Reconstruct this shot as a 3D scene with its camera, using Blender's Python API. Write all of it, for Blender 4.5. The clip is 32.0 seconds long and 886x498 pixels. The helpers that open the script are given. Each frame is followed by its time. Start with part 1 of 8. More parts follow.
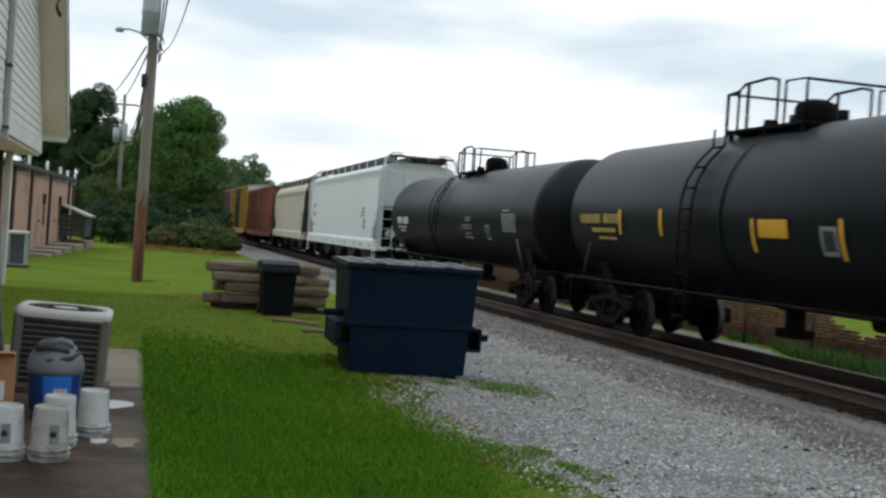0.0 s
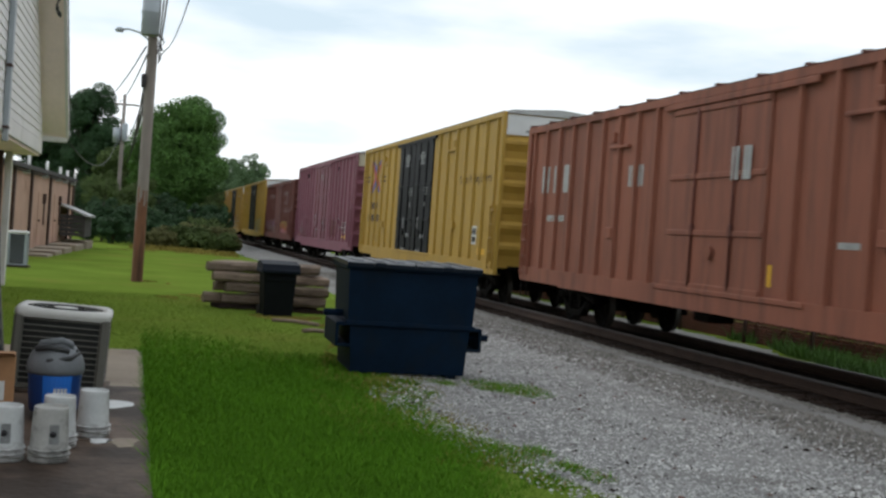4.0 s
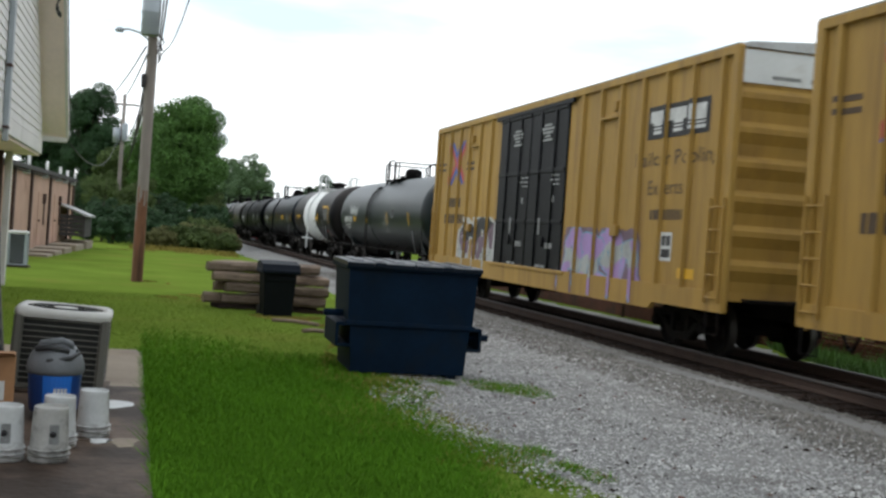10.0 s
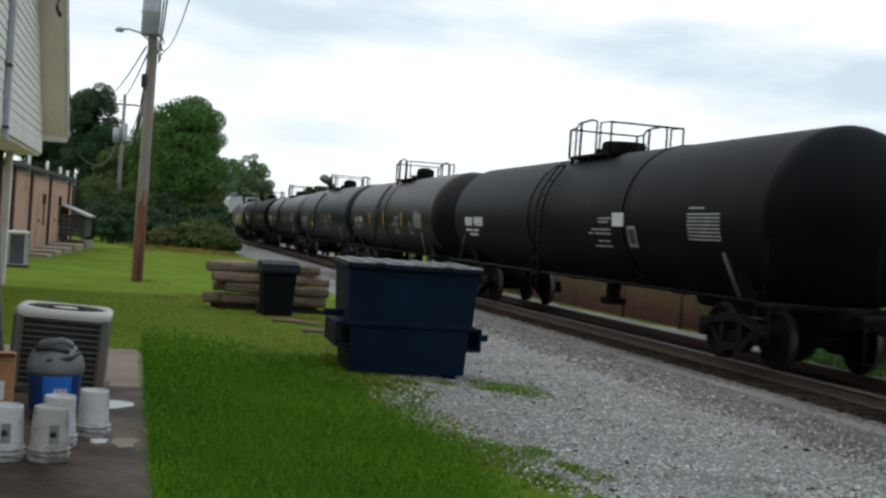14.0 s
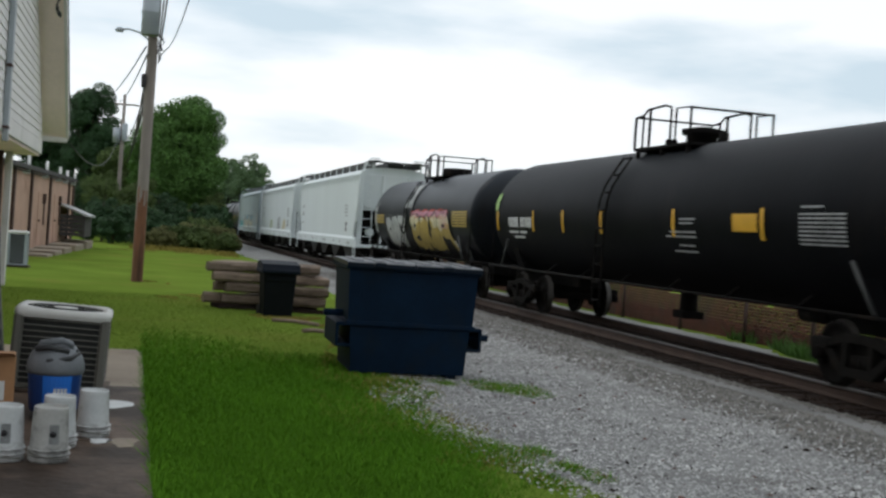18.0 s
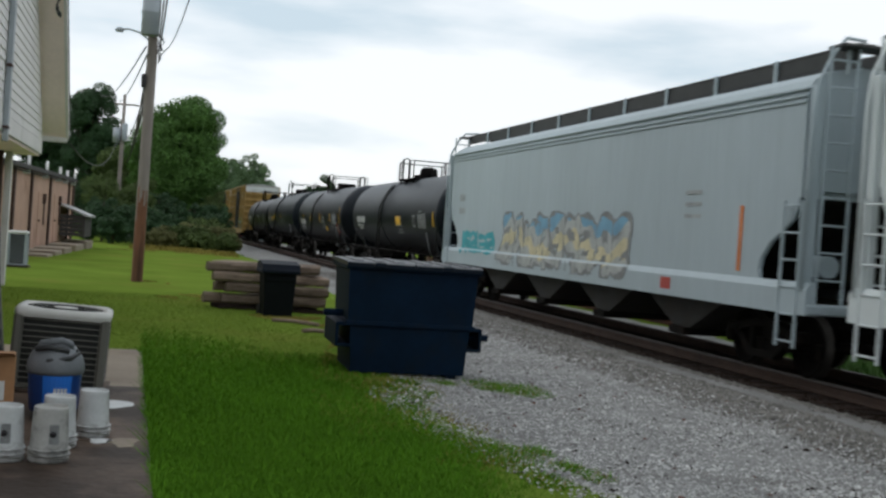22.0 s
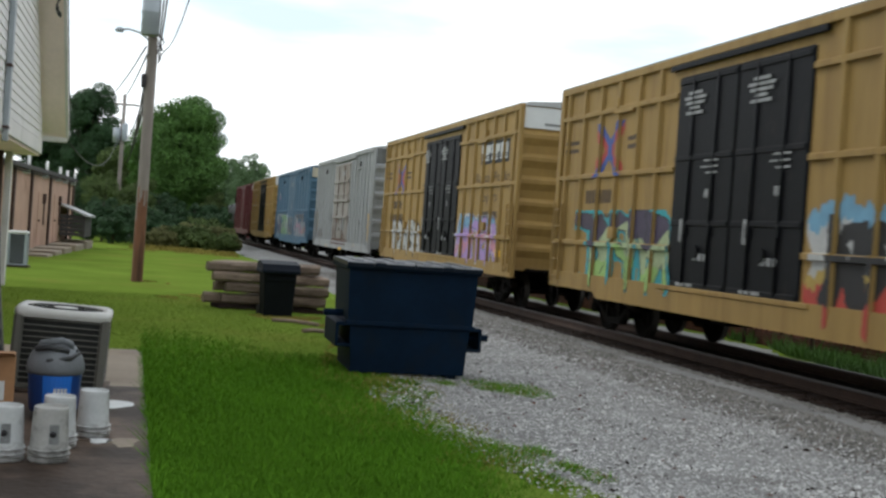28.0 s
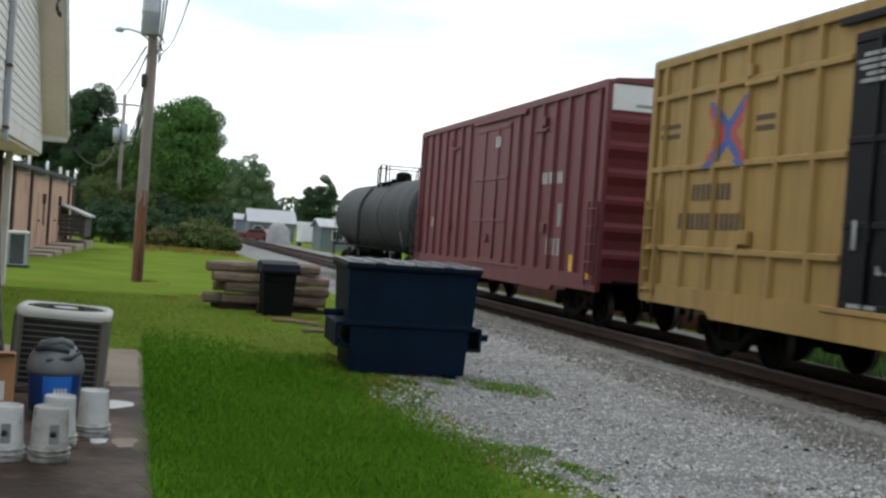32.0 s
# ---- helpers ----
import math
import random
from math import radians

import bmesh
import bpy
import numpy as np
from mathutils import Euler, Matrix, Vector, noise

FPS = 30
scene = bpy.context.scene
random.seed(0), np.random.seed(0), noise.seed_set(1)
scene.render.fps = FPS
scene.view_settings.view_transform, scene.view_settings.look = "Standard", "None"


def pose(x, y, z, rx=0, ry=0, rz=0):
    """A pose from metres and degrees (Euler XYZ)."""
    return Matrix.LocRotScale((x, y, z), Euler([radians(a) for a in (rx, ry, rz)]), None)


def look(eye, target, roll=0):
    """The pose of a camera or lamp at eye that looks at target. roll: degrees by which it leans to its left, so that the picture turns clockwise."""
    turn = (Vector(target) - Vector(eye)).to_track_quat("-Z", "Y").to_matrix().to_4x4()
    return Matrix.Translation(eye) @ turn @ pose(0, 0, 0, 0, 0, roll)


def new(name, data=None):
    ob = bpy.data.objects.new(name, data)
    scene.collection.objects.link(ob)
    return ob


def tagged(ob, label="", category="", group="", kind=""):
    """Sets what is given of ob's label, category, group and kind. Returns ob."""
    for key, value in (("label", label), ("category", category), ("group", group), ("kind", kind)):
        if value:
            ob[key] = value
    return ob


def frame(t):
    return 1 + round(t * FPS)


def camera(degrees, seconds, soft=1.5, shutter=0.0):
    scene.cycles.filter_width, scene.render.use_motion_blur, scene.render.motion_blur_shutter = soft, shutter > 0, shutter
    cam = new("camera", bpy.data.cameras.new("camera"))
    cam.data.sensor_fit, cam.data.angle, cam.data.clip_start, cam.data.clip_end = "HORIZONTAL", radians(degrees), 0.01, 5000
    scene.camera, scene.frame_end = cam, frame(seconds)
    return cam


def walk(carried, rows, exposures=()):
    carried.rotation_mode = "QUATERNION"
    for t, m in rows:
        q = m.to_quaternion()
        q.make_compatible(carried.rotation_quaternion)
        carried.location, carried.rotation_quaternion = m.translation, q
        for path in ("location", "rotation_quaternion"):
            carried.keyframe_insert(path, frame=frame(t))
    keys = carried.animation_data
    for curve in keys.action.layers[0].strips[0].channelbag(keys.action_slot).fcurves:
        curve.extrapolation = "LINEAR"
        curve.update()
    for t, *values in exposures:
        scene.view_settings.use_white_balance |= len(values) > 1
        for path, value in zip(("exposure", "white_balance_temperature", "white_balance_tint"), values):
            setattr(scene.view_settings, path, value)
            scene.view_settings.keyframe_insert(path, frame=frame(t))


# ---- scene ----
# ------------------------------------------------------------------ camera
# World: y runs along the track away from the camera, x to the right, z = 0 on the rail heads.
EYE = (0.0, 0.0, 1.709)
YAW, PITCH, ROLL = 0.255, 0.011, 4.01
AIM = (EYE[0] + 10 * math.sin(YAW) * math.cos(PITCH), EYE[1] + 10 * math.cos(YAW) * math.cos(PITCH), EYE[2] - 10 * math.sin(PITCH))
cam = camera(41.86, 32.0, soft=2.6, shutter=0.15)
STAND = look(EYE, AIM, ROLL)
walk(cam, [(0.0, STAND), (32.0, STAND)],
     exposures=[(t, e, 6330, 10) for t, e in ((0.0, -0.3), (3.5, -0.24), (5.5, 0.06), (10.0, 0.08), (12.0, -0.25), (16.0, -0.28), (21.0, -0.36), (25.5, -0.22), (27.5, 0.05), (32.0, 0.04))])

TRACK = 10.39           # x of the track's centre line


def gone(t):
    """How far the train has run at t seconds."""
    return 18.836 * t + 13.403 * (t / 32.0) ** 2


# ------------------------------------------------------------------ sky and sun
world = bpy.data.worlds.new("overcast_sky")
scene.world = world
world.use_nodes = True
wt = world.node_tree
wt.nodes.clear()
w_out = wt.nodes.new("ShaderNodeOutputWorld")
w_bg = wt.nodes.new("ShaderNodeBackground")
w_sky = wt.nodes.new("ShaderNodeTexSky")
w_sky.sky_type = "NISHITA"
w_sky.sun_disc = False
w_sky.sun_elevation, w_sky.sun_rotation = radians(49), radians(311)
w_co = wt.nodes.new("ShaderNodeTexCoord")
w_map = wt.nodes.new("ShaderNodeMapping")
w_map.inputs["Scale"].default_value = (1.9, 1.9, 8.0)
w_map.inputs["Location"].default_value = (0.35, 0.1, 0.2)
w_n = wt.nodes.new("ShaderNodeTexNoise")
w_n.inputs["Scale"].default_value, w_n.inputs["Detail"].default_value, w_n.inputs["Roughness"].default_value = 1.7, 6.0, 0.5
w_r = wt.nodes.new("ShaderNodeValToRGB")
w_r.color_ramp.elements[0].position, w_r.color_ramp.elements[0].color = 0.33, (0.66, 0.775, 0.84, 1)
w_r.color_ramp.elements[1].position, w_r.color_ramp.elements[1].color = 0.52, (1.06, 1.08, 1.08, 1)
w_scale = wt.nodes.new("ShaderNodeVectorMath")
w_scale.operation = "SCALE"
w_scale.inputs["Scale"].default_value = 0.09
w_mix = wt.nodes.new("ShaderNodeMixRGB")
w_mix.inputs["Fac"].default_value = 0.88
wt.links.new(w_co.outputs["Generated"], w_map.inputs["Vector"])
wt.links.new(w_map.outputs["Vector"], w_n.inputs["Vector"])
wt.links.new(w_n.outputs["Fac"], w_r.inputs["Fac"])
wt.links.new(w_sky.outputs["Color"], w_scale.inputs[0])
wt.links.new(w_scale.outputs["Vector"], w_mix.inputs["Color1"])
wt.links.new(w_r.outputs["Color"], w_mix.inputs["Color2"])
wt.links.new(w_mix.outputs["Color"], w_bg.inputs["Color"])
w_bg.inputs["Strength"].default_value = 1.3
wt.links.new(w_bg.outputs["Background"], w_out.inputs["Surface"])

sun = new("sun", bpy.data.lights.new("sun", "SUN"))
sun.data.energy, sun.data.angle, sun.data.color = 0.75, radians(25), (1.0, 0.97, 0.92)
sun.matrix_world = look((-30, 26, 46), (0, 0, 0))


# ------------------------------------------------------------------ materials
def mat(name, color, rough=0.7, metal=0.0, var=0.25, scale=3.0, fine=40.0, bump=0.15, dirt=None, dirt_at=0.62, island=0.0,
        stretch=(1, 1, 1), coat=0.0, grain=0.02, random_tone=0.0, spec=0.5, streak=None, sky_sheen=None):
    """A procedural surface: broad and fine variation of tone, patches of dirt, fine relief."""
    color = [0.86 * c for c in color]
    m = bpy.data.materials.new(name)
    m.use_nodes = True
    nt = m.node_tree
    n, ln = nt.nodes, nt.links
    b = n["Principled BSDF"]
    co = n.new("ShaderNodeTexCoord")
    mp = n.new("ShaderNodeMapping")
    mp.inputs["Scale"].default_value = stretch
    ln.new(co.outputs["Object"], mp.inputs["Vector"])
    big = n.new("ShaderNodeTexNoise")
    big.inputs["Scale"].default_value, big.inputs["Detail"].default_value = scale, 4.0
    small = n.new("ShaderNodeTexNoise")
    small.inputs["Scale"].default_value, small.inputs["Detail"].default_value = fine, 3.0
    ln.new(mp.outputs["Vector"], big.inputs["Vector"])
    ln.new(mp.outputs["Vector"], small.inputs["Vector"])
    add = n.new("ShaderNodeMath")
    add.operation = "MULTIPLY_ADD"
    add.inputs[1].default_value = 0.45
    ln.new(small.outputs["Fac"], add.inputs[0])
    ln.new(big.outputs["Fac"], add.inputs[2])
    mr = n.new("ShaderNodeMapRange")
    mr.inputs["From Min"].default_value, mr.inputs["From Max"].default_value = 0.42, 1.02
    mr.inputs["To Min"].default_value, mr.inputs["To Max"].default_value = 1 - var, 1 + var
    ln.new(add.outputs[0], mr.inputs["Value"])
    value = mr.outputs["Result"]
    if island or random_tone:
        src = n.new("ShaderNodeNewGeometry").outputs["Random Per Island"] if island else n.new("ShaderNodeObjectInfo").outputs["Random"]
        amount = island or random_tone
        ir = n.new("ShaderNodeMapRange")
        ir.inputs["To Min"].default_value, ir.inputs["To Max"].default_value = 1 - amount, 1 + amount
        ln.new(src, ir.inputs["Value"])
        mul = n.new("ShaderNodeMath")
        mul.operation = "MULTIPLY"
        ln.new(value, mul.inputs[0])
        ln.new(ir.outputs["Result"], mul.inputs[1])
        value = mul.outputs[0]
    sc = n.new("ShaderNodeVectorMath")
    sc.operation = "SCALE"
    sc.inputs[0].default_value = color
    ln.new(value, sc.inputs["Scale"])
    out = sc.outputs["Vector"]
    if dirt:
        d = n.new("ShaderNodeTexNoise")
        d.inputs["Scale"].default_value, d.inputs["Detail"].default_value, d.inputs["Roughness"].default_value = scale * 0.7, 7.0, 0.65
        ln.new(mp.outputs["Vector"], d.inputs["Vector"])
        dr = n.new("ShaderNodeMapRange")
        dr.inputs["From Min"].default_value, dr.inputs["From Max"].default_value = dirt_at - 0.07, dirt_at + 0.1
        dr.clamp = True
        ln.new(d.outputs["Fac"], dr.inputs["Value"])
        mx = n.new("ShaderNodeMixRGB")
        mx.inputs["Color2"].default_value = (*dirt, 1)
        ln.new(dr.outputs["Result"], mx.inputs["Fac"])
        ln.new(out, mx.inputs["Color1"])
        out = mx.outputs["Color"]
    if streak:
        # runs of grime down a side: narrow across, long in height
        sm = n.new("ShaderNodeMapping")
        sm.inputs["Scale"].default_value = (1.0, 2.6, 0.25)
        ln.new(co.outputs["Object"], sm.inputs["Vector"])
        sn = n.new("ShaderNodeTexNoise")
        sn.inputs["Scale"].default_value, sn.inputs["Detail"].default_value, sn.inputs["Roughness"].default_value = 1.3, 5.0, 0.6
        ln.new(sm.outputs["Vector"], sn.inputs["Vector"])
        sr = n.new("ShaderNodeMapRange")
        sr.inputs["From Min"].default_value, sr.inputs["From Max"].default_value, sr.inputs["To Max"].default_value = 0.47, 0.72, streak[3]
        sr.clamp = True
        ln.new(sn.outputs["Fac"], sr.inputs["Value"])
        sx = n.new("ShaderNodeMixRGB")
        sx.inputs["Color2"].default_value = (*streak[:3], 1)
        ln.new(sr.outputs["Result"], sx.inputs["Fac"])
        ln.new(out, sx.inputs["Color1"])
        out = sx.outputs["Color"]
    if sky_sheen:
        # sky sheen painted as paler colour up a tank, broken up by the broad noise
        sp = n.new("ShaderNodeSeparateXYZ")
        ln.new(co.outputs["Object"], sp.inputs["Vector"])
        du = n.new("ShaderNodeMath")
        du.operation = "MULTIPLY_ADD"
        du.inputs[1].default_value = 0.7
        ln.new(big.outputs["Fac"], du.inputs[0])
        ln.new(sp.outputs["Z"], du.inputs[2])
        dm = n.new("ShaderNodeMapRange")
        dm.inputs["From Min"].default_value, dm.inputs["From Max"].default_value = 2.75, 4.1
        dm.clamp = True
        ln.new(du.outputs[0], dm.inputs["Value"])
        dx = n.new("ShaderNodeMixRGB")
        dx.inputs["Color2"].default_value = (*sky_sheen, 1)
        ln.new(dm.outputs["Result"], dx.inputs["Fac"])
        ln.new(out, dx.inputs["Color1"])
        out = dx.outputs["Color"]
    ln.new(out, b.inputs["Base Color"])
    b.inputs["Roughness"].default_value, b.inputs["Metallic"].default_value = rough, metal
    b.inputs["Coat Weight"].default_value, b.inputs["Specular IOR Level"].default_value = coat, spec
    if bump:
        bp = n.new("ShaderNodeBump")
        bp.inputs["Strength"].default_value, bp.inputs["Distance"].default_value = bump, grain
        ln.new(small.outputs["Fac"], bp.inputs["Height"])
        ln.new(bp.outputs["Normal"], b.inputs["Normal"])
    return m


RUSTY = (0.10, 0.045, 0.022)
M = {}
M["yellow"] = mat("boxcar_yellow_paint", (0.335, 0.212, 0.058), 0.65, streak=(0.16, 0.085, 0.02, 0.6), var=0.16, scale=0.6, fine=9, dirt=(0.22, 0.12, 0.03), dirt_at=0.67, stretch=(1, 1, 0.25))
M["yellow_mid"] = mat("worn_yellow_paint", (0.385, 0.228, 0.04), 0.65, streak=(0.15, 0.08, 0.02, 0.65), var=0.16, scale=0.6, fine=9, dirt=(0.2, 0.11, 0.03), dirt_at=0.67, stretch=(1, 1, 0.25))
M["yellow_fresh"] = mat("fresh_yellow_paint", (0.42, 0.258, 0.034), 0.6, streak=(0.22, 0.125, 0.02, 0.45), var=0.12, scale=0.6, fine=9, dirt=(0.22, 0.125, 0.03), dirt_at=0.7, stretch=(1, 1, 0.25))
M["orange_brown"] = mat("faded_orange_brown_paint", (0.27, 0.09, 0.05), 0.7, streak=(0.07, 0.026, 0.018, 0.6), var=0.2, scale=0.7, fine=9, dirt=(0.12, 0.04, 0.025), dirt_at=0.64, stretch=(1, 1, 0.2))
M["magenta"] = mat("faded_magenta_paint", (0.215, 0.07, 0.1), 0.65, streak=(0.1, 0.036, 0.045, 0.5), var=0.18, scale=0.5, fine=8, dirt=(0.09, 0.03, 0.035), dirt_at=0.63, stretch=(1, 1, 0.2))
M["southern"] = mat("oxide_brown_paint", (0.125, 0.033, 0.022), 0.75, streak=(0.035, 0.014, 0.011, 0.6), var=0.25, scale=0.7, fine=9, dirt=(0.045, 0.017, 0.013), dirt_at=0.6, stretch=(1, 1, 0.2))
M["maroon"] = mat("dark_maroon_paint", (0.13, 0.016, 0.022), 0.55, streak=(0.04, 0.01, 0.01, 0.5), var=0.18, scale=0.6, fine=9, dirt=(0.06, 0.012, 0.012), dirt_at=0.66, stretch=(1, 1, 0.2))
M["grey_car"] = mat("weathered_grey_paint", (0.33, 0.34, 0.34), 0.65, streak=(0.10, 0.085, 0.07, 0.75), var=0.14, scale=0.6, fine=9, dirt=(0.17, 0.10, 0.06), dirt_at=0.69, stretch=(1, 1, 0.2))
M["grey_door"] = mat("rust_stained_grey_door", (0.29, 0.275, 0.25), 0.75, streak=(0.12, 0.06, 0.03, 0.8), var=0.2, scale=0.9, fine=9, dirt=(0.12, 0.06, 0.035), dirt_at=0.6, stretch=(1, 1, 0.3))
M["blue_car"] = mat("faded_blue_paint", (0.066, 0.142, 0.212), 0.6, streak=(0.05, 0.085, 0.11, 0.5), var=0.16, scale=0.6, fine=9, dirt=(0.05, 0.08, 0.11), dirt_at=0.66, stretch=(1, 1, 0.2))
M["black_door"] = mat("black_door_paint", (0.0045, 0.005, 0.007), 0.55, spec=0.16, var=0.3, scale=1.5, fine=14, dirt=(0.022, 0.019, 0.018), dirt_at=0.68)
# the tanks' paler upper sides are sky sheen put into the paint colour
M["tank_black"] = mat("tank_black_paint", (0.008, 0.0098, 0.0125), 0.36, sky_sheen=(0.045, 0.05, 0.058), streak=(0.012, 0.012, 0.013, 0.5), var=0.3, scale=0.7, fine=8, dirt=(0.012, 0.011, 0.0105), dirt_at=0.62, stretch=(1, 1, 0.3), bump=0.04, spec=0.055)
M["tank_matte"] = mat("tank_matte_black_paint", (0.0045, 0.005, 0.0065), 0.5, sky_sheen=(0.014, 0.0155, 0.018), var=0.3, scale=0.7, fine=8, dirt=(0.013, 0.011, 0.011), dirt_at=0.6, stretch=(1, 1, 0.3), bump=0.05, spec=0.035)
M["tank_blue"] = mat("tank_blue_black_paint", (0.010, 0.013, 0.0165), 0.36, sky_sheen=(0.034, 0.04, 0.046), streak=(0.014, 0.016, 0.018, 0.5), var=0.25, scale=0.7, fine=8, dirt=(0.016, 0.017, 0.018), dirt_at=0.64, stretch=(1, 1, 0.3), bump=0.04, spec=0.05)
M["tank_green"] = mat("tank_green_black_paint", (0.007, 0.0135, 0.0165), 0.36, streak=(0.018, 0.02, 0.02, 0.5), var=0.25, scale=0.7, fine=8, dirt=(0.014, 0.016, 0.016), dirt_at=0.66, stretch=(1, 1, 0.3), bump=0.03, spec=0.28)
M["tank_brown"] = mat("tank_brown_black_paint", (0.0088, 0.0088, 0.0095), 0.4, sky_sheen=(0.05, 0.046, 0.045), streak=(0.015, 0.012, 0.011, 0.5), var=0.3, scale=0.7, fine=8, dirt=(0.022, 0.017, 0.015), dirt_at=0.58, stretch=(1, 1, 0.3), bump=0.05, spec=0.07)
M["tank_top_sheen"] = mat("tank_top_sheen_paint", (0.007, 0.0075, 0.0085), 0.45, streak=(0.02, 0.02, 0.02, 0.5), sky_sheen=(0.17, 0.172, 0.18), var=0.3, scale=0.7, fine=8, dirt=(0.014, 0.013, 0.0125), dirt_at=0.62, stretch=(1, 1, 0.3), bump=0.04, spec=0.07)
M["tank_grey"] = mat("tank_weathered_grey_paint", (0.032, 0.035, 0.037), 0.6, spec=0.1, streak=(0.1, 0.1, 0.1, 0.5), var=0.3, scale=0.7, fine=8, dirt=(0.09, 0.09, 0.088), dirt_at=0.66, stretch=(1, 1, 0.3), bump=0.05)
M["tank_white"] = mat("tank_white_band", (0.8, 0.81, 0.8), 0.5, var=0.1, scale=1.0, fine=9, dirt=(0.4, 0.39, 0.36), dirt_at=0.66, stretch=(1, 1, 0.3), bump=0.05)
M["hopper_white"] = mat("hopper_pale_grey_paint", (0.665, 0.72, 0.725), 0.55, streak=(0.5, 0.53, 0.52, 0.22), var=0.06, scale=0.5, fine=8, dirt=(0.58, 0.61, 0.59), dirt_at=0.66, stretch=(1, 1, 0.15))
M["hopper_cool"] = mat("hopper_cool_grey_paint", (0.40, 0.475, 0.51), 0.55, streak=(0.27, 0.31, 0.33, 0.22), var=0.1, scale=0.5, fine=8, dirt=(0.34, 0.38, 0.40), dirt_at=0.66, stretch=(1, 1, 0.15))
M["hopper_tan"] = mat("hopper_tan_paint", (0.53, 0.49, 0.385), 0.6, streak=(0.34, 0.27, 0.19, 0.3), var=0.12, scale=0.5, fine=8, dirt=(0.4, 0.32, 0.22), dirt_at=0.66, stretch=(1, 1, 0.15))
M["rust_brown"] = mat("rust_stain", (0.105, 0.058, 0.036), 0.85, var=0.35, scale=3, fine=20)
M["white_paint"] = mat("white_paint", (0.68, 0.7, 0.7), 0.55, var=0.08, scale=1.5, fine=14, dirt=(0.45, 0.43, 0.4), dirt_at=0.68)
M["stencil_white"] = mat("stencil_white", (0.6, 0.61, 0.6), 0.7, var=0.25, scale=4, fine=30, bump=0)
M["stencil_black"] = mat("stencil_black", (0.02, 0.02, 0.022), 0.7, var=0.3, scale=4, fine=30, bump=0)
M["stencil_brown"] = mat("stencil_brown", (0.075, 0.045, 0.022), 0.7, var=0.3, scale=4, fine=30, bump=0)
M["stencil_pale"] = mat("faded_grey_stencil", (0.34, 0.36, 0.36), 0.7, var=0.3, scale=4, fine=30, bump=0)
M["stencil_grey"] = mat("stencil_grey", (0.22, 0.23, 0.23), 0.7, var=0.3, scale=4, fine=30, bump=0)
M["reflect_yellow"] = mat("reflector_yellow", (0.72, 0.40, 0.015), 0.5, var=0.12, scale=4, fine=30, bump=0)
M["p_red"] = mat("spray_red", (0.42, 0.055, 0.04), 0.6, var=0.2, scale=3, fine=20, bump=0)
M["p_blue"] = mat("spray_blue", (0.04, 0.09, 0.33), 0.6, var=0.2, scale=3, fine=20, bump=0)
M["p_teal"] = mat("spray_teal", (0.03, 0.33, 0.38), 0.6, var=0.25, scale=3, fine=20, bump=0)
M["p_white"] = mat("spray_white", (0.47, 0.48, 0.47), 0.6, var=0.25, scale=3, fine=20, bump=0)
M["p_silver"] = mat("spray_silver", (0.38, 0.4, 0.39), 0.5, var=0.3, scale=3, fine=20, bump=0)
M["p_black"] = mat("spray_black", (0.018, 0.018, 0.02), 0.6, var=0.2, scale=3, fine=20, bump=0)
M["p_lilac"] = mat("spray_lilac", (0.40, 0.26, 0.55), 0.6, var=0.2, scale=3, fine=20, bump=0)
M["p_pink"] = mat("spray_pink", (0.55, 0.24, 0.32), 0.6, var=0.25, scale=3, fine=20, bump=0)
M["p_green"] = mat("spray_green", (0.32, 0.52, 0.16), 0.6, var=0.25, scale=3, fine=20, bump=0)
M["p_orange"] = mat("spray_orange", (0.62, 0.19, 0.05), 0.6, var=0.2, scale=3, fine=20, bump=0)
M["p_plum"] = mat("spray_plum", (0.06, 0.045, 0.085), 0.6, var=0.3, scale=3, fine=20, bump=0)
M["p_mauve"] = mat("spray_mauve", (0.17, 0.105, 0.15), 0.6, var=0.3, scale=3, fine=20, bump=0)
M["p_gold"] = mat("spray_gold", (0.42, 0.30, 0.07), 0.6, var=0.2, scale=3, fine=20, bump=0)
M["p_sky"] = mat("spray_pale_blue", (0.16, 0.35, 0.5), 0.6, var=0.2, scale=3, fine=20, bump=0)
M["faint_gold"] = mat("faint_gold_spray", (0.58, 0.52, 0.33), 0.6, var=0.3, scale=3, fine=20, bump=0)
M["faint_green"] = mat("faint_green_spray", (0.38, 0.46, 0.26), 0.6, var=0.3, scale=3, fine=20, bump=0)
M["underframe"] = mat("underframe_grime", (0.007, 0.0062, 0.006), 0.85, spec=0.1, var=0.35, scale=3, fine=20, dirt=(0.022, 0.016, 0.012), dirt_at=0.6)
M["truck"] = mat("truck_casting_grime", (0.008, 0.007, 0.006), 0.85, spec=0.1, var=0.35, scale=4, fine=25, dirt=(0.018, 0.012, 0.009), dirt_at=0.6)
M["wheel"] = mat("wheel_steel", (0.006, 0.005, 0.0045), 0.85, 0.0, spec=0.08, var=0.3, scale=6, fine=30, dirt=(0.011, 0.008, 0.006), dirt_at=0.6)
M["tread"] = mat("polished_tread", (0.06, 0.055, 0.05), 0.5, 0.7, var=0.1, scale=6, fine=40)
M["roofwalk"] = mat("roofwalk_steel", (0.04, 0.042, 0.041), 0.7, 0.2, var=0.25, scale=4, fine=25)
# grimy grey, darkened further for the shade under the hoppers
M["bay_grime"] = mat("grimy_shaded_bay_steel", (0.035, 0.034, 0.033), 0.8, var=0.35, scale=2.5, fine=16, dirt=(0.03, 0.026, 0.022), dirt_at=0.52)
M["stencil_dim"] = mat("worn_white_stencil", (0.3, 0.31, 0.31), 0.7, var=0.4, scale=5, fine=30, bump=0)
